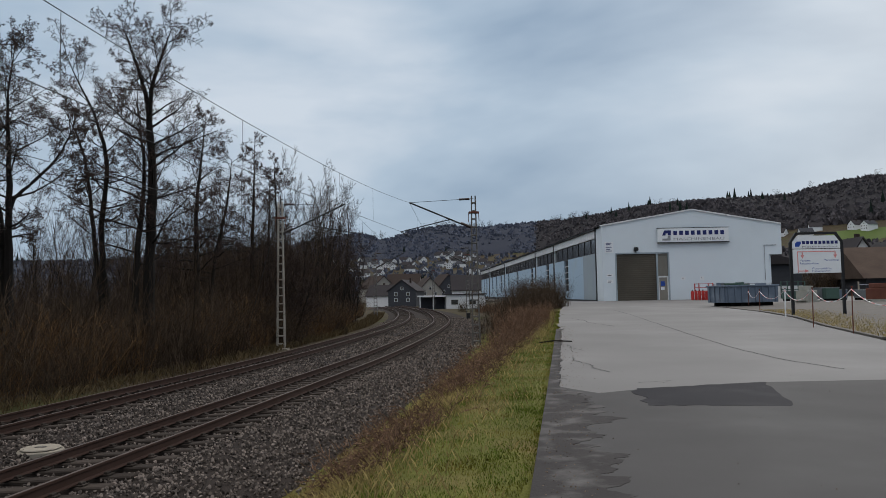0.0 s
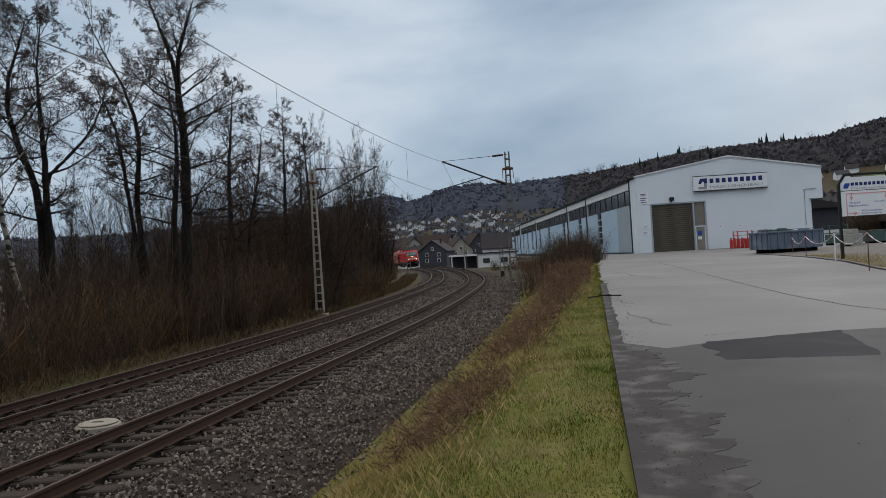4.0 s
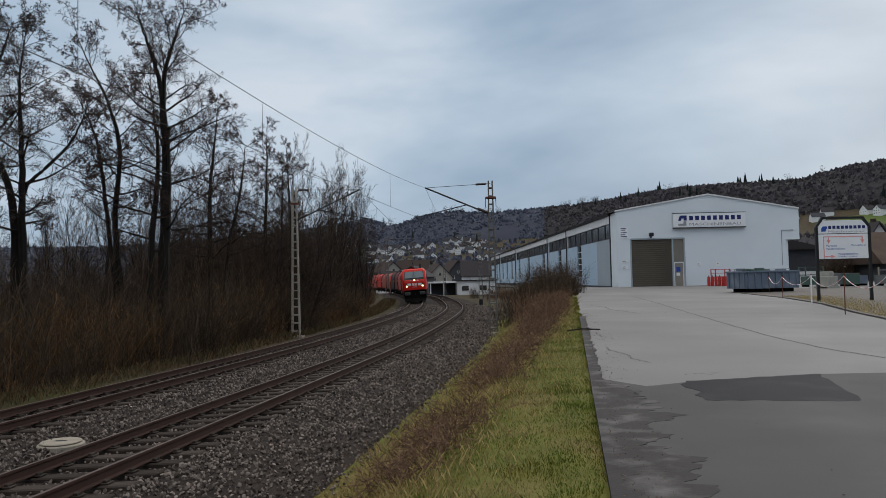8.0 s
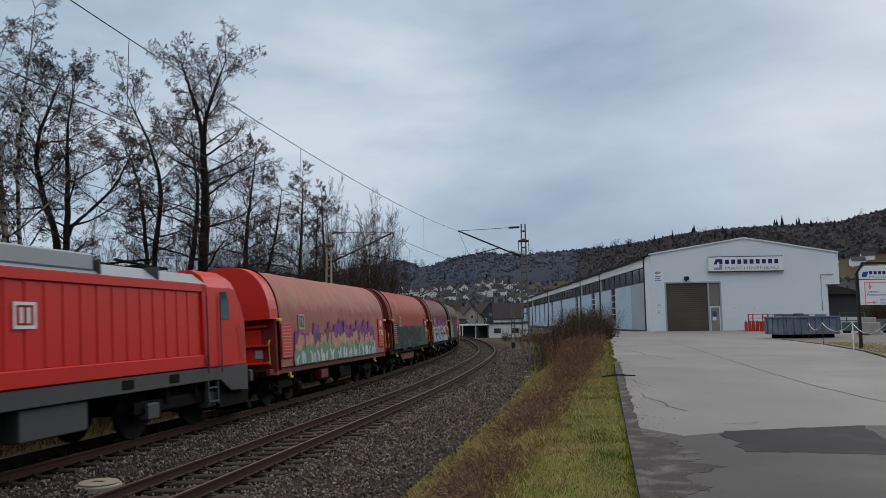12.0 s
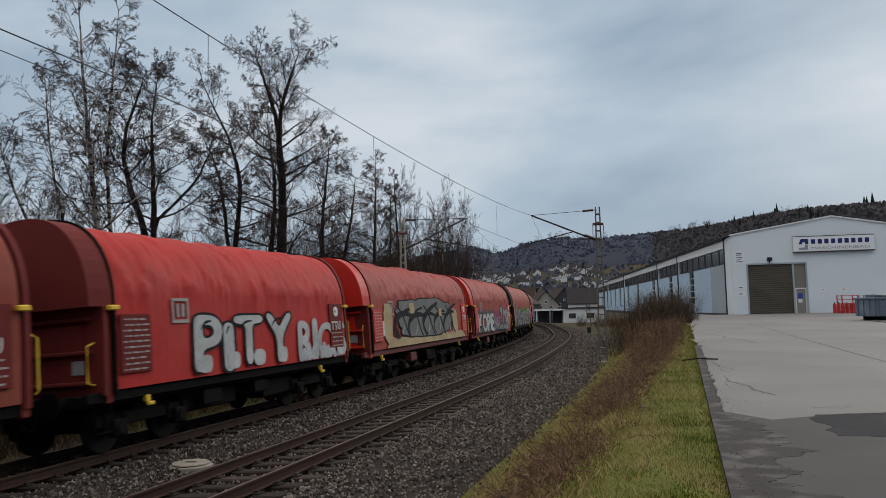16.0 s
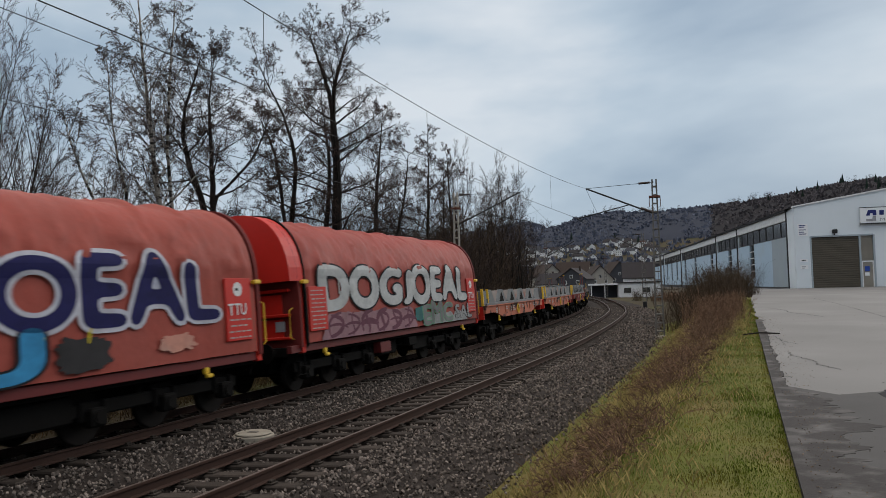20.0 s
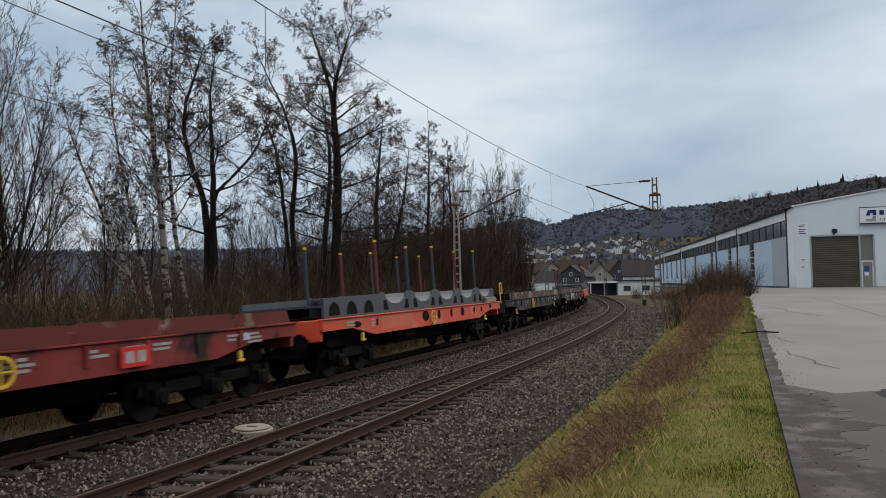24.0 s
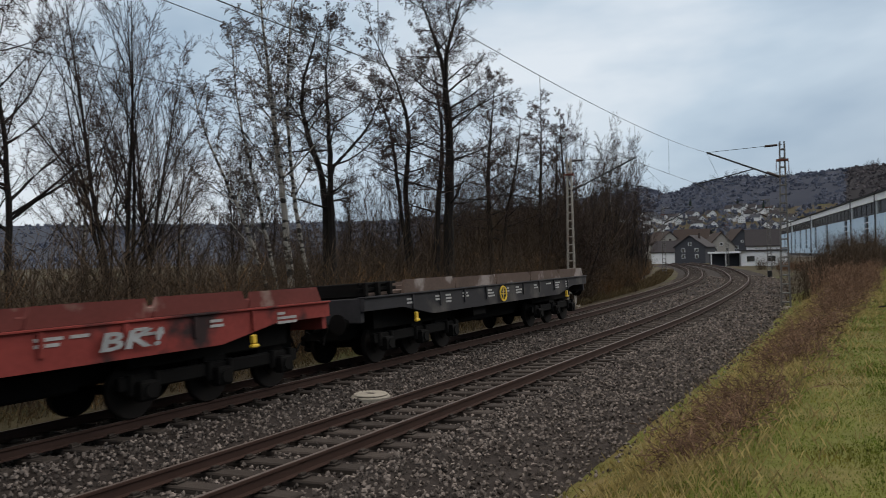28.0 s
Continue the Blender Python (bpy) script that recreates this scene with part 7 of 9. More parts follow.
        part("pillar", Form().box(s * 1.46 - 0.025, s * 1.46 + 0.025, 3.105, 3.35, 1.46, 3.58, 0.01).box(s * 1.46 - 0.025, s * 1.46 + 0.025, L - 3.35, L - 3.105, 1.46, 3.58, 0.01), M["loco_red"], t)
        n = 24
        for k in range(n):
            a = 3.5 + (L - 7.0) * k / n
            part("rib", Form().box(s * 1.434 - 0.012, s * 1.434 + 0.012, a, a + 0.16, 1.79, 3.37, 0.008), M["loco_red"], t)
        part("frame_side", Form().box(s * 1.4 - 0.05, s * 1.4 + 0.05, 1.9, L - 1.9, 1.1, 1.445, 0.015).prism([(0.9, 1.44), (2.5, 1.44), (2.5, 1.12), (1.9, 0.78), (0.9, 0.72)], 0, s * 1.4 - 0.04, s * 1.4 + 0.052)
             .prism([(L - 0.9, 1.44), (L - 2.5, 1.44), (L - 2.5, 1.12), (L - 1.9, 0.78), (L - 0.9, 0.72)], 0, s * 1.4 - 0.04, s * 1.4 + 0.052), M["loco_grey"], t, "dark grey frame skirt")
        roof = part("roof_panel", Form().add([(s * 1.46, 3.11, 3.59), (s * 1.46, L - 3.11, 3.59), (s * 1.1, L - 3.11, 3.88), (s * 1.1, 3.11, 3.88), (s * 0.5, 3.11, 3.9), (s * 0.5, L - 3.11, 3.9)], [(0, 1, 2, 3), (3, 2, 5, 4)]), M["loco_roof"], t, "pale grey roof panels")
        part("roof_panel", Form().box(s * 1.3 - 0.2, s * 1.3 + 0.1, 7.2, 11.4, 3.66, 4.02, 0.04), M["loco_roof"], roof)
        for k in (5.1, 7.1, 11.5, 13.6):
            part("roof_joint", Form().box(s * 1.28 - 0.2, s * 1.28 + 0.2, k, k + 0.04, 3.6, 3.9), M["loco_grey"], roof)
        part("mark", Form().box(s * 1.468, s * 1.475, 9.15, 9.7, 2.5, 2.56).box(s * 1.468, s * 1.475, 9.15, 9.7, 2.92, 2.98).box(s * 1.468, s * 1.475, 9.15, 9.21, 2.561, 2.919).box(s * 1.468, s * 1.475, 9.64, 9.7, 2.561, 2.919)
             .box(s * 1.468, s * 1.475, 9.3, 9.38, 2.6, 2.88).box(s * 1.468, s * 1.475, 9.47, 9.55, 2.6, 2.88), M["white_paint"], t, "white framed owner's mark")
        for k in (4.7, 6.6, 12.2, 14.0):
            part("skirt_box", Form().box(s * 1.44, s * 1.465, k, k + 0.4, 1.18, 1.38, 0.01), M["under"], t)
        part("gear_box", Form().box(s * 1.15 - 0.2, s * 1.15 + 0.2, 7.6, 8.9, 0.55, 1.1, 0.03).box(s * 1.15 - 0.2, s * 1.15 + 0.2, 9.4, 11.2, 0.5, 1.1, 0.03), M["loco_grey"], t)
    part("roof_deck", Form().box(-1.0, 1.0, 3.12, L - 3.12, 3.55, 3.8), M["loco_grey"], t)
    for k, up in ((4.2, True), (14.6, False)):
        pan = part("pantograph", Form().box(-0.7, 0.7, k - 0.5, k + 0.7, 4.0, 4.06).tube([(-0.4, k - 0.4, 3.8), (-0.4, k - 0.4, 4.05)], 0.07, 8).tube([(0.4, k - 0.4, 3.8), (0.4, k - 0.4, 4.05)], 0.07, 8), M["under"], t)
        if up:
            part("pantograph_arm", Form().tube([(0, k + 0.5, 4.05), (0, k - 0.9, 4.75)], 0.05, 6).tube([(0, k - 0.9, 4.75), (-0.3, k + 0.6, 5.5)], 0.03, 6).tube([(0, k - 0.9, 4.75), (0.3, k + 0.6, 5.5)], 0.03, 6)
                 .tube([(-0.85, k + 0.6, 5.4), (-0.6, k + 0.6, 5.52), (0.6, k + 0.6, 5.52), (0.85, k + 0.6, 5.4)], 0.025, 6), M["under"], pan)
        else:
            part("pantograph_arm", Form().tube([(-0.3, k + 0.5, 4.12), (-0.3, k - 0.9, 4.18)], 0.035, 6).tube([(0.3, k + 0.5, 4.12), (0.3, k - 0.9, 4.18)], 0.035, 6).tube([(-0.8, k, 4.22), (0.8, k, 4.22)], 0.03, 6), M["under"], pan)
    for y in (4.1, L - 4.1):
        b = new("bogie")
        b.parent = t
        part("bogie_frame", Form().box(-1.25, -1.1, y - 1.9, y + 1.9, 0.55, 0.85, 0.04).box(1.1, 1.25, y - 1.9, y + 1.9, 0.55, 0.85, 0.04).box(-1.1, 1.1, y - 0.3, y + 0.3, 0.5, 0.95, 0.03), M["under"], b)
        for k in (-1.3, 1.3):
            axle(t, y + k, 0.62)
            for s in (-1, 1):
                part("axle_box", Form().box(s * 1.22 - 0.12, s * 1.22 + 0.12, y + k - 0.22, y + k + 0.22, 0.42, 0.8, 0.04), M["loco_grey"], b)
                part("spring", Form().disc((s * 1.2, y + k * 0.5, 0.75), 2, 0.11, 0.4, 12), M["under"], b)


locomotive()


# ---- the wagons, in order ----
def tarp(name, color, other, crease=0.3):
    return material("tarpaulin_" + name, (color[0] * 0.84, color[1] * 0.68, color[2] * 0.66), 0.6, spec=0.12, vary=0.2, scale=0.7, fine=7, bump=crease * 1.5, other=(other[0] * 0.84, other[1] * 0.72, other[2] * 0.7), amount=0.42, other_scale=0.45, edge=0.4, depth=0.05)


M["end_red"] = material("wagon_bright_red", (0.46, 0.016, 0.009), 0.5, vary=0.12, scale=1, fine=12, bump=0.05)
M["end_maroon"] = material("wagon_maroon", (0.13, 0.022, 0.02), 0.65, vary=0.2, scale=1, fine=12, bump=0.08)
M["end_black"] = material("wagon_sooty_black", (0.018, 0.016, 0.015), 0.7, vary=0.2, scale=1, fine=12, bump=0.08)
M["sill_red"] = material("sill_dark_red", (0.115, 0.013, 0.013), 0.6, vary=0.2, scale=1, fine=12, bump=0.05)


def ttu(t, y1, x=1.512):
    letters(t, "TTU", y1 - 1.2, 1.98, 0.6, 0.24, M["white_paint"], None, 0.01, 1.518, "lettering")
    mark = part("round_mark", Form().disc((1.518, y1 - 0.85, 2.52), 0, 0.15, 0.006, 18), M["white_paint"], t, "white disc with a dark pointer")
    part("pointer", Form().box(1.5245, 1.527, y1 - 0.93, y1 - 0.84, 2.49, 2.55), M["black"], mark)


def paint1(t, a, b):
    """Sprayed flames: tall violet-grey tongues, peach ones before them, mint at their feet."""
    rnd = random.Random(81)
    splash(t, a + 1.8, 1.2, b - a - 3.4, 0.55, G["grey"], 1, 60, 0.3)
    for n, mat, lo, hi, w, x in ((34, "purple", 0.8, 1.5, 0.55, 1.508), (34, "grey", 0.6, 1.15, 0.4, 1.51), (44, "pink", 0.5, 1.05, 0.42, 1.512), (46, "mint", 0.3, 0.7, 0.4, 1.514), (26, "pale", 0.25, 0.5, 0.22, 1.516)):
        for k in range(n):
            y, h, d = a + 1.9 + (b - a - 3.8) * (k + rnd.random()) / n, rnd.uniform(lo, hi), rnd.uniform(-0.25, 0.25)
            stroke(t, [(y, 1.2), (y + d, 1.2 + h * 0.5), (y - d * 0.6, 1.2 + h)], w * rnd.uniform(0.6, 1.2), G[mat], x + 0.0015 * rnd.random())
    ttu(t, b)


def paint2(t, a, b):
    field(t, a + 0.75, b - 0.3, 1.19, 2.5, G["green"], 2, 0.12)
    bubble(t, "BK", b - 5.9, 1.22, 3.9, 1.15, G["soot"], G["black"], 4, 0.042, 0.019, 3)
    bubble(t, "REM", a + 1.3, 1.22, 4.6, 1.1, G["soot"], G["black"], 6, 0.042, 0.019, 3)
    ttu(t, b)


def paint3(t, a, b):
    field(t, a + 0.9, b - 0.3, 1.9, 2.5, G["purple"], 3, 0.35)
    spikes(t, a + 0.9, b - 0.4, 2.2, 0.25, 0.6, G["purple"], 33, 44, 0.2)
    field(t, a + 1.5, b - 0.9, 1.19, 2.25, G["chalk"], 4, 0.2, 1.508)
    spikes(t, a + 1.6, b - 1.0, 2.0, 0.15, 0.4, G["chalk"], 34, 40, 0.2, 1.509)
    field(t, a + 1.6, b - 3.0, 1.19, 1.55, G["blue"], 5, 0.5, 1.5115)
    spikes(t, a + 1.6, b - 1.0, 1.25, 0.2, 0.8, G["pale"], 35, 46, 0.16, 1.512)
    wild(t, a + 2.2, b - 2.4, 1.3, 2.15, 7, G["black"], G["navy"], 21, 0.11, 1.5145)
    for y, w, h, c, z in ((1.5, 0.16, 1.1, "yellow", 1.25), (2.7, 0.45, 0.22, "red", 1.95), (4.2, 0.5, 0.16, "yellow", 2.1), (6.4, 0.4, 0.24, "red", 1.95), (7.4, 0.7, 0.16, "yellow", 2.1), (8.5, 0.3, 0.2, "lime", 1.8)):
        splash(t, a + y, z, w, h, G[c], int(y * 10), 12, 0.35, 1.516)
    splash(t, b - 2.35, 1.55, 1.25, 0.85, G["yellow"], 71, 14, 0.2, 1.517)
    splash(t, b - 2.25, 1.6, 1.05, 0.72, G["rust"], 72, 12, 0.2, 1.521)
    splash(t, b - 2.1, 1.2, 0.8, 0.42, G["chalk"], 73, 12, 0.25, 1.521)
    ttu(t, b)


def paint4(t, a, b):
    for k in range(3):
        splash(t, a + 1.15 + k * 0.8, 1.25, 1.05, 1.2 - 0.1 * (k % 2), G["teal"], 6 + k, 10, 0.12, 1.503 + 0.0015 * k)
        stroke(t, [(a + 1.2 + k * 0.8, 1.8), (a + 1.6 + k * 0.8, 2.1), (a + 2.0 + k * 0.8, 1.75)], 0.05, G["grey"], 1.509)
        stroke(t, [(a + 1.9 + k * 0.8, 1.3), (a + 2.05 + k * 0.8, 1.8), (a + 1.85 + k * 0.8, 2.3)], 0.06, G["pale"], 1.509)
    bubble(t, "EMON", a + 4.3, 1.25, 5.6, 1.2, G["smoke"], G["soot"], 8, 0.059, 0.013, 4)
    ttu(t, b)


def paint5(t, a, b):
    field(t, a + 0.8, b - 0.4, 1.19, 2.5, G["orange"], 7, 0.1)
    wild(t, a + 1.0, a + 3.2, 1.25, 2.3, 2, G["rust"], None, 15, 0.22, 1.506)
    for k, (w, h) in enumerate(((1.95, 1.38), (1.5, 1.26), (1.35, 1.22), (1.4, 1.2))):
        y = a + 3.3 + (0, 1.88, 3.32, 4.6)[k]
        def arc(p, q, top):
            return [(y + p, 1.3)] + [(y + p + (q - p) / 2 - (q - p) / 2 * math.cos(u), 1.3 + top * (0.5 + 0.5 * math.sin(u) ** 0.7)) for u in np.linspace(0.02, math.pi - 0.02, 15)] + [(y + q, 1.3)]
        part("graffiti", Form().prism(arc(-0.06, w, h), 0, 1.508 + k * 0.001, 1.5095 + k * 0.001), G["black"], t)
        part("graffiti", Form().prism(arc(0.0, w - 0.06, h - 0.06), 0, 1.514 + k * 0.001, 1.5155 + k * 0.001), G["lime"], t, "white and lime green bubble letter")
        part("graffiti", Form().prism(arc(0.5, w - 0.08, h - 0.08), 0, 1.5195, 1.52), G["white"], t)
        part("graffiti", Form().prism([(y + 0.02, 1.36), (y + w - 0.62, 1.36), (y + w - 0.55, 1.72), (y + 0.06, 1.7)], 0, 1.521, 1.522), G["black"], t)
    for k in range(20):
        splash(t, a + 2.9 + k * 0.35, 1.19 + 0.03 * (k % 3), 0.6, 0.14 + 0.07 * (k % 4), G["white"], 120 + k, 12, 0.4, 1.5225 + 0.0004 * k)
    wild(t, b - 2.6, b - 1.2, 1.4, 2.3, 2, G["rust"], G["white"], 16, 0.14, 1.507)
    ttu(t, b)


def paint6(t, a, b):
    field(t, a + 1.5, b - 1.2, 1.19, 2.2, G["navy"], 8, 0.35)
    spikes(t, a + 1.6, b - 1.3, 1.9, 0.2, 0.55, G["navy"], 61, 26, 0.3)
    spikes(t, a + 1.7, b - 1.3, 1.3, 0.2, 0.85, G["soot"], 62, 34, 0.22, 1.508)
    spikes(t, a + 1.7, b - 1.3, 1.2, 0.2, 0.55, G["yellow"], 63, 22, 0.16, 1.511)
    spikes(t, a + 1.7, b - 1.3, 1.4, 0.2, 0.6, G["teal"], 64, 18, 0.14, 1.5135)
    wild(t, a + 1.8, b - 1.8, 1.25, 2.15, 9, G["black"], G["pale"], 9, 0.07, 1.518)
    for k in range(8):
        part("bar", Form().box(1.51, 1.516, a + 3.3 + k * 0.4, a + 3.56 + k * 0.4, 2.42, 2.74), M["white_paint"], t)
    ttu(t, b)


def paint7(t, a, b):
    bubble(t, "PITY", a + 3.0, 1.25, 4.4, 1.25, G["chrome"], G["black"], 12, 0.015, 0.033, 4, tilt=0.03, shine=G["black"])
    for k in range(4):
        splash(t, a + 3.05 + k * 1.12, 1.24, 0.55, 0.42, G["chrome"], 140 + k, 10, 0.15, 1.519)
    bubble(t, "RIOS", a + 7.6, 1.22, 3.1, 1.1, G["chrome"], None, 13, 0.025, 0.000, 4, tilt=0.05)
    spikes(t, a + 7.6, b - 0.6, 1.2, 0.1, 0.5, G["chalk"], 65, 18, 0.22, 1.508)
    ttu(t, b)


def paint8(t, a, b):
    field(t, a + 2.0, b - 0.9, 1.19, 1.62, G["beige"], 9, 0.3)
    splash(t, a + 1.7, 1.25, 1.0, 1.6, G["beige"], 10, 9, 0.25, 1.5045)
    splash(t, a + 1.45, 1.6, 0.5, 0.6, G["white"], 64, 9, 0.25, 1.504)
    splash(t, b - 3.2, 1.25, 1.15, 1.5, G["beige"], 11, 9, 0.3, 1.5045)
    splash(t, a + 2.5, 1.28, b - a - 5.0, 1.85, G["black"], 63, 15, 0.3, 1.5075)
    splash(t, a + 2.6, 1.34, b - a - 5.2, 1.73, G["slate"], 63, 15, 0.3, 1.509)
    rnd = random.Random(88)
    step = (b - a - 5.6) / 5
    for k in range(5):
        y = a + 2.8 + k * step
        for q in range(2):
            stroke(t, [(y + rnd.uniform(0, .5) * step, 1.5), (y - 0.35 * step, rnd.uniform(1.9, 2.4)), (y + 0.5 * step, 2.55), (y + rnd.uniform(0.8, 1.5) * step, rnd.uniform(2.2, 2.8))], rnd.uniform(0.12, 0.24), G["black"], 1.516 + 0.001 * q)
        stroke(t, [(y + 0.2 * step, 2.7), (y + 0.9 * step, 2.2), (y + 0.7 * step, 1.8), (y + 1.1 * step, 1.45)], rnd.uniform(0.1, 0.2), G["black"], 1.5185)
        stroke(t, [(y + 0.5 * step, 1.6), (y + 0.62 * step, 1.75), (y + 0.66 * step, 1.95)], 0.06, G["chrome"], 1.5195)
    splash(t, a + 4.6, 2.35, 0.7, 0.5, G["beige"], 66, 8, 0.3, 1.5192)
    splash(t, b - 5.3, 2.2, 0.5, 0.4, G["beige"], 67, 8, 0.3, 1.5192)
    ttu(t, b)


def paint9(t, a, b):
    field(t, a + 1.2, b - 1.4, 1.19, 1.75, G["grey"], 131, 0.35)
    spikes(t, a + 1.4, a + 6.5, 1.9, 0.3, 0.6, G["grey"], 92, 14, 0.5)
    bubble(t, "KOPIE", a + 1.5, 1.22, 5.0, 1.0, G["chrome"], G["black"], 17, 0.038, 0.029, 4)
    spikes(t, a + 6.2, a + 8.6, 1.5, 0.4, 0.9, G["purple"], 93, 10, 0.3, 1.506)
    bubble(t, "MAC", a + 6.6, 1.22, 2.4, 0.85, G["silver"], G["black"], 18, 0.025, 0.026, 4)
    bubble(t, "ZOER", a + 9.0, 1.22, 3.5, 1.25, G["silver"], G["soot"], 19, 0.050, 0.029, 4)
    wild(t, a + 9.0, b - 2.2, 1.25, 1.9, 4, G["grey"], None, 14, 0.1, 1.5185)
    ttu(t, b)


def paint10(t, a, b):
    for k in range(11):
        splash(t, a + 1.9 + k * 1.2, 1.95 + 0.15 * (k % 2), 0.8, 0.5, G["leaf"], 80 + k, 10, 0.4)
    splash(t, a + 1.4, 1.2, 0.9, 0.35, G["leaf"], 99, 10, 0.4)
    field(t, a + 1.9, b - 1.5, 1.19, 1.9, G["black"], 95, 0.3, 1.505)
    bubble(t, "FARM", a + 1.9, 1.22, 5.2, 1.08, G["silver"], G["black"], 20, 0.042, 0.033, 2)
    bubble(t, "POKE", a + 7.2, 1.22, 4.4, 1.05, G["silver"], G["black"], 21, 0.042, 0.033, 2)
    bubble(t, "TSW", a + 11.7, 1.22, 2.8, 1.15, G["silver"], G["black"], 22, 0.042, 0.033, 2)
    wild(t, a + 2.0, b - 2.0, 1.3, 2.1, 10, G["grey"], None, 23, 0.08, 1.5185)
    ttu(t, b)


def paint11(t, a, b):
    splash(t, a + 1.4, 1.25, 0.9, 0.95, G["pale"], 15, 14, 0.5)
    spikes(t, a + 2.2, a + 7.2, 1.2, 0.3, 0.8, G["clay"], 112, 16, 0.3)
    bubble(t, "LYD!", a + 2.4, 1.22, 4.6, 1.15, G["deep"], G["pale"], 24, 0.025, 0.039, 2)
    splash(t, a + 7.1, 1.2, 1.2, 1.0, G["sky"], 113, 12, 0.3, 1.504)
    field(t, a + 7.3, b - 1.0, 1.19, 2.15, G["blue"], 14, 0.35)
    bubble(t, "MOK", a + 8.0, 1.22, 5.6, 1.0, G["cyan"], G["black"], 25, 0.046, 0.026, 2, shine=G["chalk"])
    wild(t, a + 8.2, b - 2.2, 1.3, 2.0, 4, G["blue"], None, 26, 0.14, 1.5185)
    splash(t, a + 8.3, 1.55, 0.35, 0.3, G["yellow"], 114, 10, 0.4, 1.521)
    ttu(t, b)


def paint12(t, a, b):
    bubble(t, "DOOR", a + 1.9, 2.05, 5.0, 0.95, G["clay"], G["verdigris"], 27, 0.029, 0.039, 4)
    spikes(t, a + 1.6, a + 7.0, 2.0, 0.1, 0.7, G["verdigris"], 115, 12, 0.2, 1.504)
    bubble(t, "JOEAL", a + 7.1, 1.98, 5.8, 1.25, G["deep"], G["pale"], 28, 0.025, 0.046, 4)
    splash(t, a + 2.0, 1.19, 3.0, 0.42, G["soot"], 16, 20, 0.35)
    splash(t, a + 3.0, 1.19, 2.7, 0.98, G["soot"], 165, 12, 0.2, 1.506)
    wild(t, a + 3.2, a + 5.6, 1.25, 2.0, 3, G["purple"], None, 3, 0.08, 1.5085)
    bubble(t, "NU", a + 5.5, 1.22, 3.2, 0.82, G["sky"], G["black"], 29, 0.042, 0.033, 4)
    splash(t, a + 8.6, 1.19, 1.5, 0.7, G["soot"], 166, 14, 0.45)
    spikes(t, a + 2.0, a + 9.5, 1.7, 0.15, 0.4, G["yellow"], 116, 12, 0.06, 1.512)
    splash(t, b - 3.3, 1.35, 1.2, 0.4, G["pink"], 17, 14, 0.5)
    ttu(t, b)


def paint13(t, a, b):
    bubble(t, "DOG", a + 1.4, 1.98, 5.0, 1.1, G["chrome"], G["black"], 30, 0.050, 0.033, 4)
    bubble(t, "JOEAL", a + 6.5, 1.98, 6.0, 1.2, G["chrome"], G["black"], 31, 0.042, 0.033, 4)
    field(t, a + 1.3, a + 7.4, 1.19, 1.92, G["mauve"], 18, 0.12)
    wild(t, a + 1.6, a + 7.2, 1.22, 1.85, 6, G["plum"], None, 12, 0.12, 1.508)
    splash(t, a + 7.2, 1.3, 1.0, 0.6, G["verdigris"], 117, 12, 0.4)
    field(t, a + 7.9, b - 1.5, 1.19, 1.75, G["silver"], 19, 0.4, 1.506)
    bubble(t, "EMC", a + 8.0, 1.22, 2.8, 0.72, G["slate"], G["mint"], 32, 0.025, 0.033, 3)
    bubble(t, "SAE", a + 11.0, 1.28, 1.9, 0.5, G["silver"], G["black"], 33, 0.021, 0.026, 4)
    ttu(t, b)


R_, MA, BL = M["end_red"], M["end_maroon"], M["end_black"]
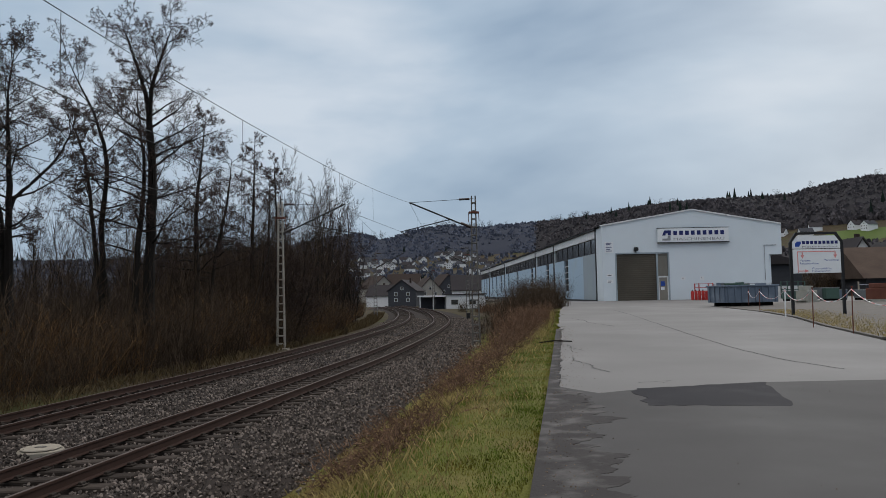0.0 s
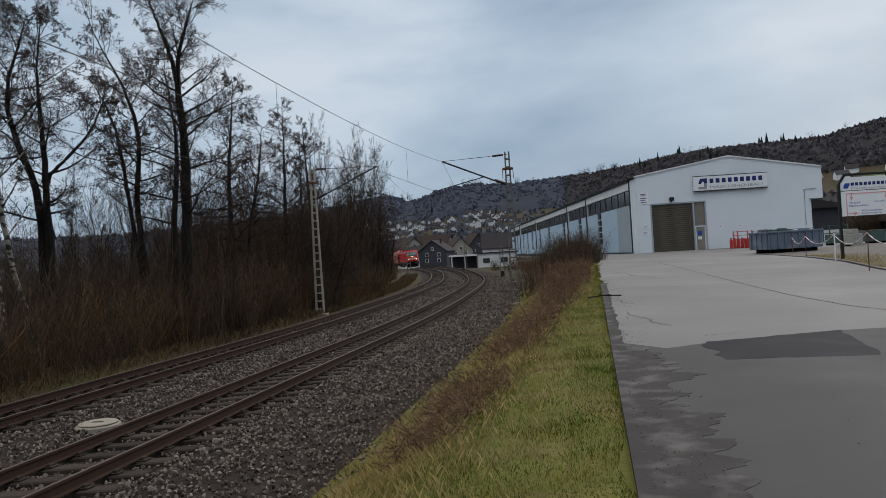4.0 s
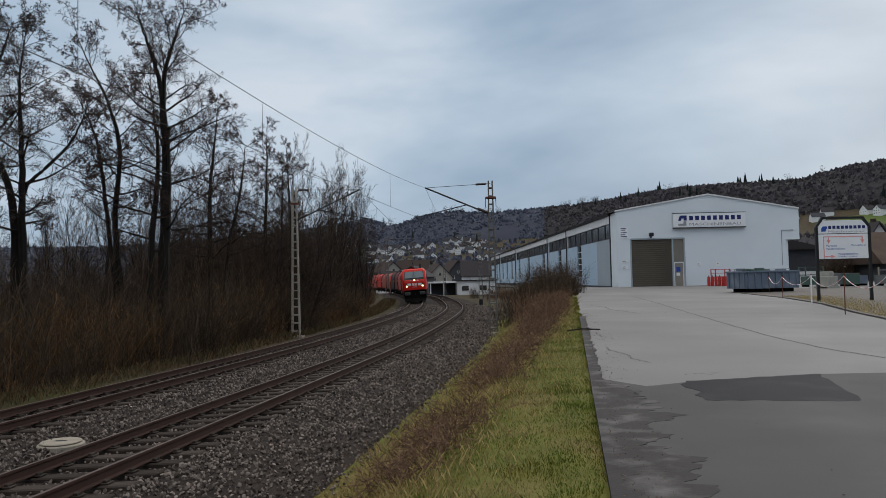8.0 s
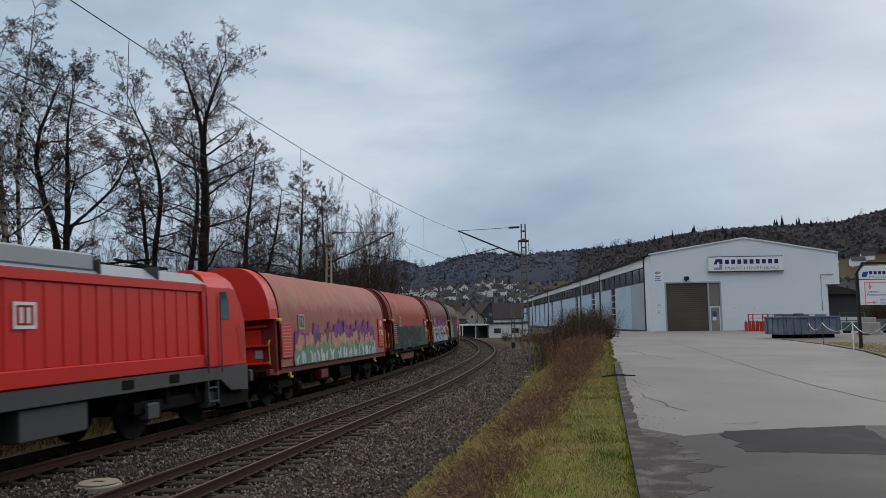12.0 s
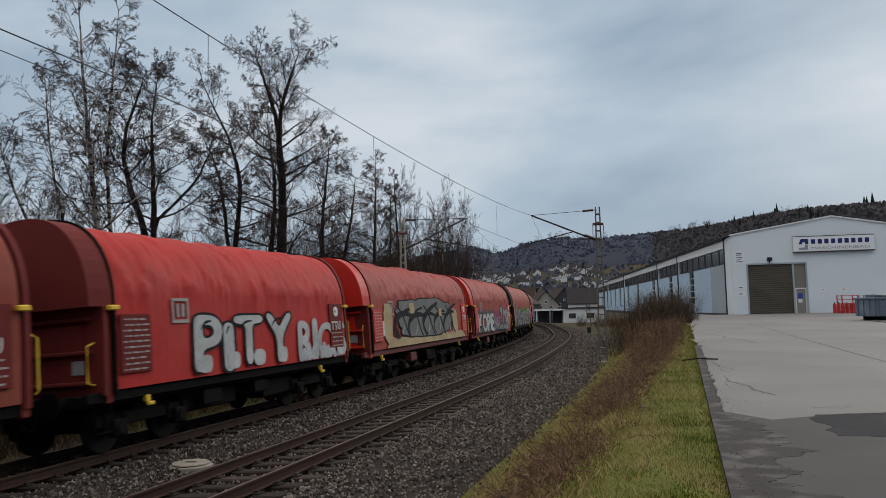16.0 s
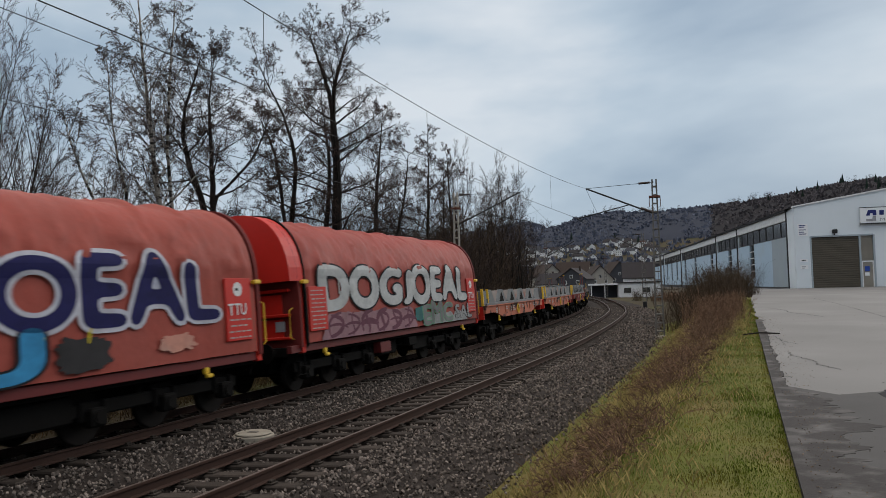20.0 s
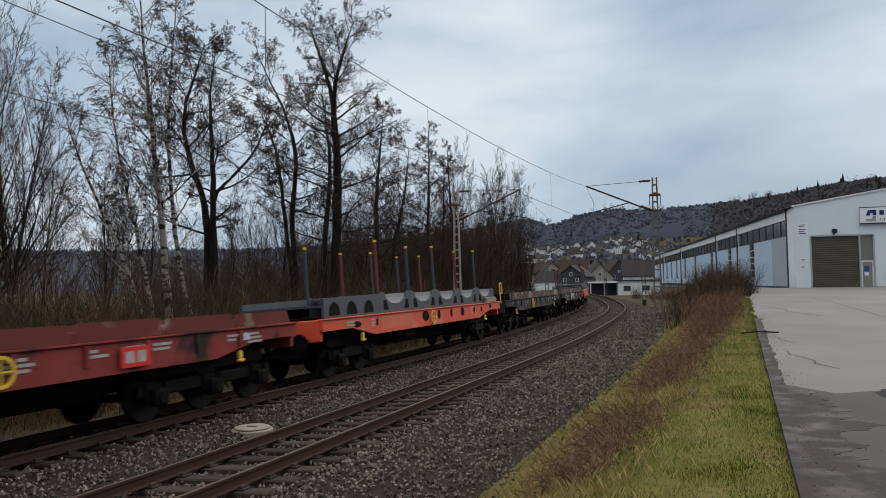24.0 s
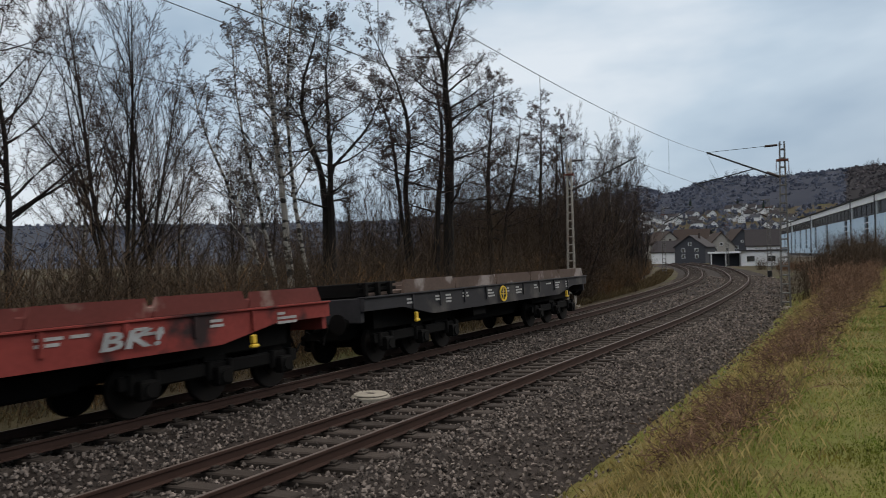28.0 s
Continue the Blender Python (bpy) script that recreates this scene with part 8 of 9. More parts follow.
COVERED = [
    (18.9, 33.6, "pale", (0.34, 0.155, 0.125), (0.30, 0.19, 0.17), R_, 2, paint1, "covered wagon, faded pink tarpaulin sprayed with flames"),
    (33.6, 46.1, "brick", (0.30, 0.06, 0.04), (0.34, 0.10, 0.07), MA, 2, paint2, "covered wagon, brick-red tarpaulin with dark letters on green"),
    (46.1, 57.9, "wine", (0.098, 0.020, 0.021), (0.12, 0.034, 0.032), MA, 2, paint3, "covered wagon, wine-red tarpaulin with purple and white graffiti"),
    (57.9, 69.7, "soot", (0.028, 0.018, 0.019), (0.038, 0.023, 0.023), BL, 2, paint4, "covered wagon, sooty brown tarpaulin with grey letters"),
    (69.7, 82.1, "rust", (0.24, 0.07, 0.05), (0.20, 0.05, 0.035), R_, 2, paint5, "covered wagon, rust-red tarpaulin with lime and white letters"),
    (82.1, 94.0, "clay", (0.24, 0.065, 0.04), (0.30, 0.12, 0.09), MA, 2, paint6, "covered wagon, clay-red tarpaulin with dark blue graffiti"),
    (94.0, 106.1, "scarlet", (0.44, 0.04, 0.035), (0.46, 0.09, 0.08), MA, 2, paint7, "covered wagon, bright red tarpaulin with silver letters"),
    (106.1, 121.3, "rose", (0.33, 0.075, 0.06), (0.40, 0.16, 0.14), R_, 3, paint8, "long covered wagon, creased red tarpaulin with grey and beige graffiti"),
    (121.3, 136.0, "coral", (0.32, 0.07, 0.055), (0.38, 0.14, 0.12), R_, 3, paint9, "long covered wagon, creased red tarpaulin with silver letters"),
    (136.0, 153.0, "tile", (0.30, 0.07, 0.05), (0.34, 0.11, 0.085), BL, 3, paint10, "long covered wagon, tile-red tarpaulin with silver and green letters"),
    (153.0, 169.0, "salmon", (0.32, 0.085, 0.07), (0.38, 0.15, 0.13), BL, 3, paint11, "long covered wagon, creased red tarpaulin with blue and cyan letters"),
    (169.0, 184.5, "rosy", (0.33, 0.09, 0.07), (0.37, 0.14, 0.12), R_, 3, paint12, "long covered wagon, faded red tarpaulin with navy bubble letters"),
    (184.5, 199.5, "faded", (0.32, 0.085, 0.07), (0.37, 0.15, 0.125), R_, 3, paint13, "long covered wagon, faded red tarpaulin with silver bubble letters"),
]
for a, b, nm, col, oth, end, ax, pt, lab in COVERED:
    covered_wagon({"at": a, "len": b - a, "label": lab, "tarp": tarp(nm, col, oth), "end": end, "axles": ax, "paint": pt, "crease": 0.022 if nm == "tile" else 0.06 if ax == 3 else 0.045 if nm in ("scarlet", "soot") else 0.022,
                   "sill": M["sill_red"] if end is R_ else M["under"], "belly": M["sill_red"] if nm in ("rust", "clay", "brick") else M["under"], "wall": MA if end is R_ else end, "panel": R_ if end is not MA else M["end_maroon"]})

M["salmon"] = material("faded_salmon_sill", (0.40, 0.135, 0.085), 0.65, vary=0.15, scale=1, fine=12, bump=0.06, other=(0.07, 0.035, 0.03), amount=0.42, other_scale=1.6, edge=0.06)
M["flat_red"] = material("weathered_red_sill", (0.19, 0.038, 0.032), 0.75, vary=0.3, scale=0.8, fine=12, bump=0.06, other=(0.03, 0.02, 0.02), amount=0.47, other_scale=0.7, edge=0.08)
M["flat_black"] = material("sooty_black_sill", (0.030, 0.029, 0.031), 0.7, vary=0.35, scale=0.8, fine=12, bump=0.06, other=(0.085, 0.076, 0.07), amount=0.42, other_scale=1.0, edge=0.2)
M["flat_orange"] = material("orange_red_sill", (0.56, 0.068, 0.028), 0.55, vary=0.1, scale=0.8, fine=12, bump=0.04, other=(0.55, 0.18, 0.11), amount=0.4, other_scale=1.2, edge=0.25)
M["board_brown"] = material("brown_side_board", (0.095, 0.068, 0.056), 0.85, vary=0.35, scale=1, fine=15, bump=0.15, other=(0.21, 0.18, 0.165), amount=0.42, other_scale=1)
M["board_red"] = material("red_side_board", (0.12, 0.035, 0.03), 0.8, vary=0.25, scale=1, fine=15, bump=0.15, other=(0.2, 0.13, 0.11), amount=0.36, other_scale=1.4)


def tag_red(t, a, b):
    letters(t, "BK!", b - 5.4, 1.18, 1.1, 0.26, G["silver"], None, 0.03, 1.47, shear=0.2)


def mark_red(t, a, b):
    pl = part("owner_mark", Form().box(1.455, 1.47, b - 5.6, b - 4.9, 1.1, 1.46, 0.005), M["end_red"], t, "bright red owner's mark with white bars")
    for k in (0.1, 0.38):
        part("mark_bar", Form().box(1.471, 1.474, b - 5.6 + k, b - 5.6 + k + 0.2, 1.18, 1.38), M["white_faded"], pl)
    splash(t, b - 2.2, 1.3, 0.3, 0.2, G["pale"], 33, 12, 0.4, 1.46)


def tag_black(t, a, b):
    wild(t, a + 5.0, a + 7.0, 1.12, 1.5, 3, G["pale"], None, 31, 0.11, 1.462)
    wild(t, a + 1.6, a + 3.4, 1.2, 1.5, 4, G["silver"], None, 32, 0.05, 1.462)


for spec in [
    {"at": 199.5, "len": 13.5, "kind": "saddle", "side": M["salmon"], "head": R_, "label": "flat wagon, faded salmon sill, grey steel coil saddles"},
    {"at": 213.0, "len": 13.2, "kind": "saddle", "side": M["salmon"], "head": R_, "label": "flat wagon, faded salmon sill, grey steel coil saddles"},
    {"at": 226.2, "len": 12.8, "kind": "saddle", "side": M["flat_red"], "n": 7, "label": "flat wagon, weathered red sill, small grey saddles"},
    {"at": 239.0, "len": 16.7, "kind": "boards", "side": M["flat_black"], "boards": M["board_brown"], "axles": 3, "label": "empty flat wagon, sooty black with brown side boards"},
    {"at": 255.7, "len": 16.3, "kind": "boards", "side": M["flat_red"], "boards": M["board_red"], "axles": 3, "rail": True, "paint": mark_red, "label": "empty flat wagon, weathered red with rusty side boards"},
    {"at": 272.0, "len": 17.0, "kind": "round", "side": M["flat_orange"], "reds": 1, "label": "orange flat wagon with dark cradles and tall stakes"},
    {"at": 289.0, "len": 16.8, "kind": "boards", "side": M["flat_black"], "boards": M["board_brown"], "gap": True, "rail": True, "n": 5, "axles": 3, "wheel": 0.41, "label": "empty flat wagon, sooty black, brown boards, yellow hand rail"},
    {"at": 305.8, "len": 15.6, "kind": "boards", "side": M["flat_black"], "boards": M["board_brown"], "axles": 3, "paint": tag_black, "rail": False, "label": "empty flat wagon, sooty black with worn brown boards"},
    {"at": 321.4, "len": 17.1, "kind": "round", "side": M["flat_orange"], "reds": 0, "label": "orange flat wagon with dark cradles and tall stakes"},
    {"at": 338.5, "len": 16.3, "kind": "boards", "side": M["flat_red"], "boards": M["board_red"], "rail": True, "axles": 3, "paint": tag_red, "label": "empty flat wagon, weathered red with yellow hand rail"},
    {"at": 354.8, "len": 16.2, "kind": "boards", "side": M["flat_black"], "boards": M["board_brown"], "gap": True, "n": 5, "axles": 3, "label": "last flat wagon, sooty black with brown boards"},
]:
    flat_wagon(spec)


# ---- the bank between the ballast and the yard ----
def bank_place(y, u):
    """A place on the bank: u runs from the ballast's foot to the asphalt."""
    foot, edge = track_x(y) + 3.6, edge_x(y)
    x = foot + (edge - foot) * u
    return x, y, ground_z(x, y)


def build_turf():
    t = thing("turf", "mossy green and straw-coloured turf on the bank", "grass", kind="structure")
    ys, us = np.arange(-20, 56, 0.5), np.linspace(-0.04, 1.03, 14)
    vs = []
    for y in ys:
        for u in us:
            x, yy, z = bank_place(y, u)
            if u > 1:
                z = road_z(y) - 0.08
            vs.append((x, yy, z + 0.012 + 0.012 * noise.noise((x * 1.7, y * 1.7, 7))))
    w = len(us)
    part("turf_sheet", Form().add(vs, [(j * w + i, j * w + i + 1, (j + 1) * w + i + 1, (j + 1) * w + i) for j in range(len(ys) - 1) for i in range(w - 1)]), M["turf"], t, smooth=True)


M["turf"] = material("bank_turf", (0.098, 0.100, 0.024), 0.95, vary=0.35, scale=1.5, fine=25, bump=0.8, other=(0.145, 0.108, 0.045), amount=0.52, other_scale=0.7, edge=0.22, depth=0.05)
build_turf()


def blades(name, label, count, where, lo, hi, width, mat, seed, lean=0.6, category="grass"):
    rnd = random.Random(seed)
    vs, fs = [], []
    for _ in range(count):
        p = where(rnd)
        if p is None:
            continue
        x, y, z, s = p
        h = rnd.uniform(lo, hi) * s
        a = rnd.uniform(0, 6.283)
        c, d = math.cos(a) * width * s, math.sin(a) * width * s
        lx, ly = rnd.uniform(-lean, lean) * h, rnd.uniform(-lean, lean) * h
        k = len(vs)
        vs += [(x - c, y - d, z - 0.01), (x + c, y + d, z - 0.01), (x + lx * 0.4 + c * 0.6, y + ly * 0.4 + d * 0.6, z + h * 0.6), (x + lx, y + ly, z + h)]
        fs += [(k, k + 1, k + 2), (k, k + 2, k + 3)]
    me = bpy.data.meshes.new(name)
    me.from_pydata(vs, [], fs)
    me.materials.append(mat)
    return tagged(new(name, me), label, category, kind="stuff")


def weed_line(y):
    """Where the row of dead weeds runs across the bank."""
    return float(np.interp(y, [5, 9, 16, 25, 40], [0.44, 0.52, 0.58, 0.66, 0.74]))


def near_y(rnd, a=1.5, b=50):
    return a + (b - a) * rnd.random() ** 2.3


def green_zone(rnd):
    y = near_y(rnd)
    u = rnd.uniform(0.5, 1.01) if rnd.random() < 0.72 else rnd.uniform(-0.02, 0.5)
    u += 0.12 * noise.noise((y * 0.4, 2, 0))
    x, y, z = bank_place(y, u)
    if rnd.random() < 0.25 - 0.9 * noise.noise((x * 1.1, y * 1.1, 4)) - (0.5 if u > 0.85 else 0):
        return None
    return x, y, z + 0.015, 1.0 + y * 0.02 + 1.6 * max(0, noise.noise((x * 1.3, y * 1.3, 8)))


def straw_zone(rnd):
    y = near_y(rnd)
    u = rnd.gauss(weed_line(y) - 0.14, 0.2)
    if not 0 < u < 0.95:
        return None
    x, y, z = bank_place(y, u)
    if rnd.random() < 0.3 - 1.2 * noise.noise((x * 0.7, y * 0.7, 9)):
        return None
    return x, y, z + 0.02, 1.0 + y * 0.02


def far_edge_zone(rnd):
    y = rnd.uniform(4, 110)
    x = track_x(y) - APART - rnd.uniform(2.9, 4.4)
    return x, y, ground_z(x, y) + 0.05, 1.0 + y * 0.02


blades("grass", "short bright green grass along the asphalt edge", 230000, green_zone, 0.006, 0.02, 0.0026, M["blade"], 1)
M["straw"] = material("straw_blade", (0.31, 0.24, 0.10), 0.9, vary=0.2, scale=0.8, fine=4, bump=0, island=0.45, other=(0.12, 0.11, 0.03), amount=0.45, other_scale=0.6, edge=0.3)
M["verge_dry"] = material("trackside_grass", (0.095, 0.07, 0.036), 0.9, vary=0.25, scale=0.15, fine=2, bump=0, island=0.4)
blades("dry_grass", "straw-coloured tufts of dry grass on the bank", 75000, straw_zone, 0.02, 0.11, 0.0028, M["straw"], 2, 0.8)
blades("verge_grass", "dry grass strip between the track and the wood", 11000, far_edge_zone, 0.08, 0.24, 0.006, M["verge_dry"], 3, 0.7)


def right_verge(rnd):
    y = rnd.uniform(18, 44)
    x = np.interp(y, [18, 20.9, 28.4, 37.7, 53, 58], [11.6, 12.3, 14.2, 17.0, 19.6, 22]) + abs(rnd.gauss(0, 1.3)) + 0.1
    return x, y, road_z(y) + 0.02, 1.6


blades("verge_grass", "worn grass along the gravel yard", 9000, right_verge, 0.015, 0.045, 0.006, M["straw"], 5)


def brambles():
    """Arching dead stems in the middle of the bank."""
    rnd = random.Random(12)
    q = Limbs()
    for _ in range(5200):
        y = 3 + 50 * rnd.random() ** 1.5
        u = rnd.gauss(weed_line(y), 0.06)
        x, y, z = bank_place(y, min(max(u, 0.05), 0.8))
        if noise.noise((x * 0.5, y * 0.35, 14)) < (0.2 if y < 9 else 0.05 if y < 13 else -0.22):
            continue
        s = min(1.0, 0.45 + y * 0.022)
        a = rnd.uniform(0, 6.28)
        d = Vector((math.cos(a) * 0.7, math.sin(a) * 0.7, 1)).normalized()
        grow(q, rnd, Vector((x, y, z - 0.02)), d, rnd.uniform(0.3, 0.85) * s, 0.004 + 0.003 * s, 2, [(), (), (5, 3, 0, 1, -0.16, 0.2), (2, 0, 45, 0.4, -0.05, 0.3, 0.3)], q)
    me = bpy.data.meshes.new("brambles")
    me.from_pydata(q.v, [], q.f)
    me.materials.append(M["bramble"])
    tagged(new("brambles", me), "tangle of dead reddish-brown weed stems on the bank", "weeds", kind="stuff")


brambles()


def bank_bushes():
    dark = [thicket_mesh(s, 60, 2.6, 1.2, M["brush"], 0.3, 0.012) for s in (31, 32)]
    low = [thicket_mesh(s, 50, 1.2, 1.3, M["bramble"], 0.6, 0.010) for s in (33, 34)]
    rnd = random.Random(15)
    for k in range(34):
        y = rnd.uniform(43, 62)
        x = np.interp(y, [43, 50, 62], [3.8, 5.2, 8.0]) + rnd.uniform(-1.6, 1.5)
        o = tagged(new("bush", dark[k % 2]), "bare brown bush on top of the bank", "bush", "bushes of the bank")
        s = rnd.uniform(0.6, 1.05)
        o.matrix_basis = Matrix.LocRotScale((x, y, ground_z(x, y)), Euler((0, 0, rnd.uniform(0, 6.28))), (s, s, s))
    for k in range(80):
        y = rnd.uniform(24, 118)
        x = min(track_x(y) + rnd.uniform(6.2, 7.8), edge_x(y) - 1.5) + max(0, (y - 60) * 0.05) * rnd.random()
        o = tagged(new("bush", low[k % 2]), "low tangle of dead brambles on the bank", "bush", "bushes of the bank")
        s = rnd.uniform(0.5, 1.0) * (0.6 if y < 30 else 1)
        o.matrix_basis = Matrix.LocRotScale((x, y, ground_z(x, y)), Euler((0, 0, rnd.uniform(0, 6.28))), (s, s, s))


bank_bushes()


def hedges():
    """Bare hedge behind the gravel yard, and scrub round the houses by the bend."""
    rnd = random.Random(61)
    brown = [thicket_mesh(s, 60, 3.4, 1.6, M["brush"], 0.3, 0.016) for s in (41, 42)]
    for k in range(26):
        x, y = rnd.uniform(38, 56), rnd.uniform(88, 98)
        o = tagged(new("bush", brown[k % 2]), "bare dark hedge bush behind the gravel yard", "bush", "hedge bushes")
        s = rnd.uniform(0.9, 1.5)
        o.matrix_basis = Matrix.LocRotScale((x, y, ground_z(x, y)), Euler((0, 0, rnd.uniform(0, 6.28))), (s, s, s))
    for k in range(46):
        az, r = rnd.uniform(-4.2, 3.0), rnd.uniform(122, 131) if k < 24 else rnd.uniform(190, 250)
        x, y = r * math.sin(radians(az)), r * math.cos(radians(az))
        if x < track_x(min(y, 134)) + 6:
            continue
        o = tagged(new("bush", brown[k % 2]), "bare brown garden bush near the railway bend", "bush", "garden bushes")
        s = rnd.uniform(0.45, 0.75) if k < 24 else rnd.uniform(1.0, 1.6)
        o.matrix_basis = Matrix.LocRotScale((x, y, ground_z(x, y)), Euler((0, 0, rnd.uniform(0, 6.28))), (s, s, s))


hedges()
post = thing("marker_post", "short grey marker post in the brambles", "post", at=pose(0.42, 16.2, -0.75))
part("shaft", Form().box(-0.05, 0.05, -0.05, 0.05, -0.2, 0.32, 0.01), M["concrete"], post)
part("cap", Form().box(-0.07, 0.07, -0.07, 0.07, 0.321, 0.42, 0.02), M["letter_grey"], post)


# ---- hills, meadow and village ----
def polar(az, r):
    x, y = r * math.sin(radians(az)), r * math.cos(radians(az))
    return x, y, ground_z(x, y)


def forest():
    t = thing("hill_forest", "leafless brown woods over the hills, with a few dark firs", "forest", kind="stuff")
    rnd = random.Random(41)
    for name, mat, count in (("winter_crowns", M["far_wood"], 24000), ("distant_crowns", M["hazed_wood"], 19000), ("fir_tops", M["conifer"], 260)):
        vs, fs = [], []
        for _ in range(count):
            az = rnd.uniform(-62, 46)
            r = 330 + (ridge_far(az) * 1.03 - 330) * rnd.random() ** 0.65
            # West of this bearing the crowns take the haze-tinted colour.
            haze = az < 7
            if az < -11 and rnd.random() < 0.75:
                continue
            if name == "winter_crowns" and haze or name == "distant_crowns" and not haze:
                continue
            if 20 < az < 40 and 541 < r < 612:
                continue
            if -9 < az < 7 and r < 1075 and (r < 420 or rnd.random() < 0.3):
                continue
            if name == "fir_tops" and noise.noise((az * 0.35, r * 0.01, 3)) < 0.15:
                continue
            if 2.4 < az < 5.2 and 1080 < r < 1185 and rnd.random() < 0.9:
                continue
            x, y, z = polar(az, r)
            size = 0.75 + r / 1800
            if name == "fir_tops":
                h, w, k = rnd.uniform(9, 14) * size, rnd.uniform(1.6, 2.6) * size, len(vs)
                for f, g in ((0.02, 1.0), (0.5, 0.55)):
                    vs.extend((x + w * g * math.cos(1.05 * s), y + w * g * math.sin(1.05 * s), z + h * f) for s in range(6))
                vs.append((x, y, z + h))
                fs += [(k + s, k + (s + 1) % 6, k + 6 + (s + 1) % 6, k + 6 + s) for s in range(6)] + [(k + 6 + s, k + 6 + (s + 1) % 6, k + 12) for s in range(6)]
                continue
            h = rnd.uniform(3.6, 5.6) * size
            for q in range(5):
                a, k = rnd.uniform(0, 6.283), len(vs)
                w, lx, ly = rnd.uniform(0.8, 1.7) * size, rnd.uniform(-3, 3) * size, rnd.uniform(-3, 3) * size
                c, d, top = w * math.cos(a), w * math.sin(a), h * rnd.uniform(0.6, 1.1)
                vs += [(x + lx * 0.3, y + ly * 0.3, z - 1)] + [(x + lx * f + c * g, y + ly * f + d * g, z + top * f) for f, g in ((0.45, 0.9), (0.8, 0.75), (1.0, rnd.uniform(-0.3, 0.3)), (0.78, -0.8), (0.4, -0.9))]
                fs.append((k, k + 1, k + 2, k + 3, k + 4, k + 5))
        me = bpy.data.meshes.new(name)
        me.from_pydata(vs, [], fs)
        me.materials.append(mat)
        part(name, me, None, t)
    for name, mat, az0, az1, r0, r1 in (("wood_floor", M["haze_floor"], -62, -11, 340, 1), ("wood_floor", M["hazed_floor"], -11, -9, 340, 1), ("wood_floor", M["hazed_floor"], -9, 7, 1078, 1), ("wood_floor", M["wood_floor"], 7, 20, 340, 1),
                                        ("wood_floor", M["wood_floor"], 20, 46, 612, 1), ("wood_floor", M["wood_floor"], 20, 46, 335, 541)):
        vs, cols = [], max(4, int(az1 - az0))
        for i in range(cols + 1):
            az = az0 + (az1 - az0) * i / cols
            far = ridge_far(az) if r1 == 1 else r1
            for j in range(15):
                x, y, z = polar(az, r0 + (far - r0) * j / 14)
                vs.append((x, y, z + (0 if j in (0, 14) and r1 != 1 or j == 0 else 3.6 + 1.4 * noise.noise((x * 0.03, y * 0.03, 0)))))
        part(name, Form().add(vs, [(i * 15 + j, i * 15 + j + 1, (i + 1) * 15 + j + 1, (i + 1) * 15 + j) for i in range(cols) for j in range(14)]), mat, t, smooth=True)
    for k in range(64):
        az = rnd.gauss(10.6, 1.1) if k < 14 else rnd.gauss(2.2, 1.5) if k < 34 else rnd.uniform(-7, 33)
        x, y, z = polar(az, ridge_far(az) * rnd.uniform(0.97, 1.0))
        o = part("ridge_tree", KINDS["slim"][k % 2][1], None, t)
        s = rnd.uniform(0.7, 1.3) * (0.5 + ridge_far(az) / 1400)
        o.matrix_basis = Matrix.LocRotScale((x, y, z - 1), Euler((0, 0, rnd.uniform(0, 6))), (s * 1.6, s * 1.6, s * 1.1))
    x, y, z = polar(-4.62, 1390)
    lone = part("ridge_tree", KINDS["spread"][1][1], None, t)
    lone.matrix_basis = Matrix.LocRotScale((x, y, z - 1), Euler((0, 0, 1)), (1.3, 1.3, 1.6))


forest()


def drape(name, label, az0, az1, r0, r1, mat, lift=0.6, n=14):
    vs = []
    for i in range(n + 1):
        for j in range(9):
            az, r = az0 + (az1 - az0) * i / n, r0 + (r1 - r0) * j / 8
            x, y, z = polar(az, r)
            vs.append((x, y, z + lift))
    ob = part(name, Form().add(vs, [(i * 9 + j, i * 9 + j + 1, (i + 1) * 9 + j + 1, (i + 1) * 9 + j) for i in range(n) for j in range(8)]), mat, smooth=True)
    return tagged(ob, label, "ground", kind="structure")


M["clearing"] = material("pale_clearing", (0.10, 0.09, 0.055), 0.95, vary=0.3, scale=0.03, fine=0.4, bump=0, other=(0.05, 0.045, 0.03), amount=0.45, other_scale=0.05, edge=0.2)
M["garden"] = material("winter_gardens", (0.052, 0.047, 0.04), 0.95, vary=0.3, scale=0.03, fine=0.4, bump=0, other=(0.05, 0.058, 0.03), amount=0.4, other_scale=0.02, edge=0.2)
drape("meadow", "green hillside meadow below the houses", 20.5, 40, 545, 590, M["meadow"])
drape("clearing", "pale felled clearing on the hillside", 2.4, 5.2, 1085, 1185, M["clearing"])
drape("village_ground", "brown gardens between the village houses", -9, 7, 300, 1077, M["garden"], 0.3)

M["wall_white"] = material("white_house_wall", (0.62, 0.63, 0.64), 0.85, vary=0.06, bump=0.02)
M["wall_cream"] = material("cream_house_wall", (0.27, 0.255, 0.23), 0.85, vary=0.06, bump=0.02)
M["slate"] = material("slate_cladding", (0.05, 0.052, 0.06), 0.75, vary=0.15, scale=1, fine=8, bump=0.1, stretch_xyz=(1, 1, 3))
M["tile_dark"] = material("dark_roof_tile", (0.04, 0.036, 0.038), 0.8, vary=0.15, scale=1, fine=6, bump=0.1)
M["tile_brown"] = material("brown_roof_tile", (0.044, 0.033, 0.029), 0.8, vary=0.2, scale=1, fine=6, bump=0.1)
M["roof_weathered"] = material("rusty_weathered_roof", (0.075, 0.055, 0.044), 0.9, vary=0.25, scale=0.5, fine=5, bump=0.2, other=(0.05, 0.035, 0.03), amount=0.45, other_scale=0.35, edge=0.3)


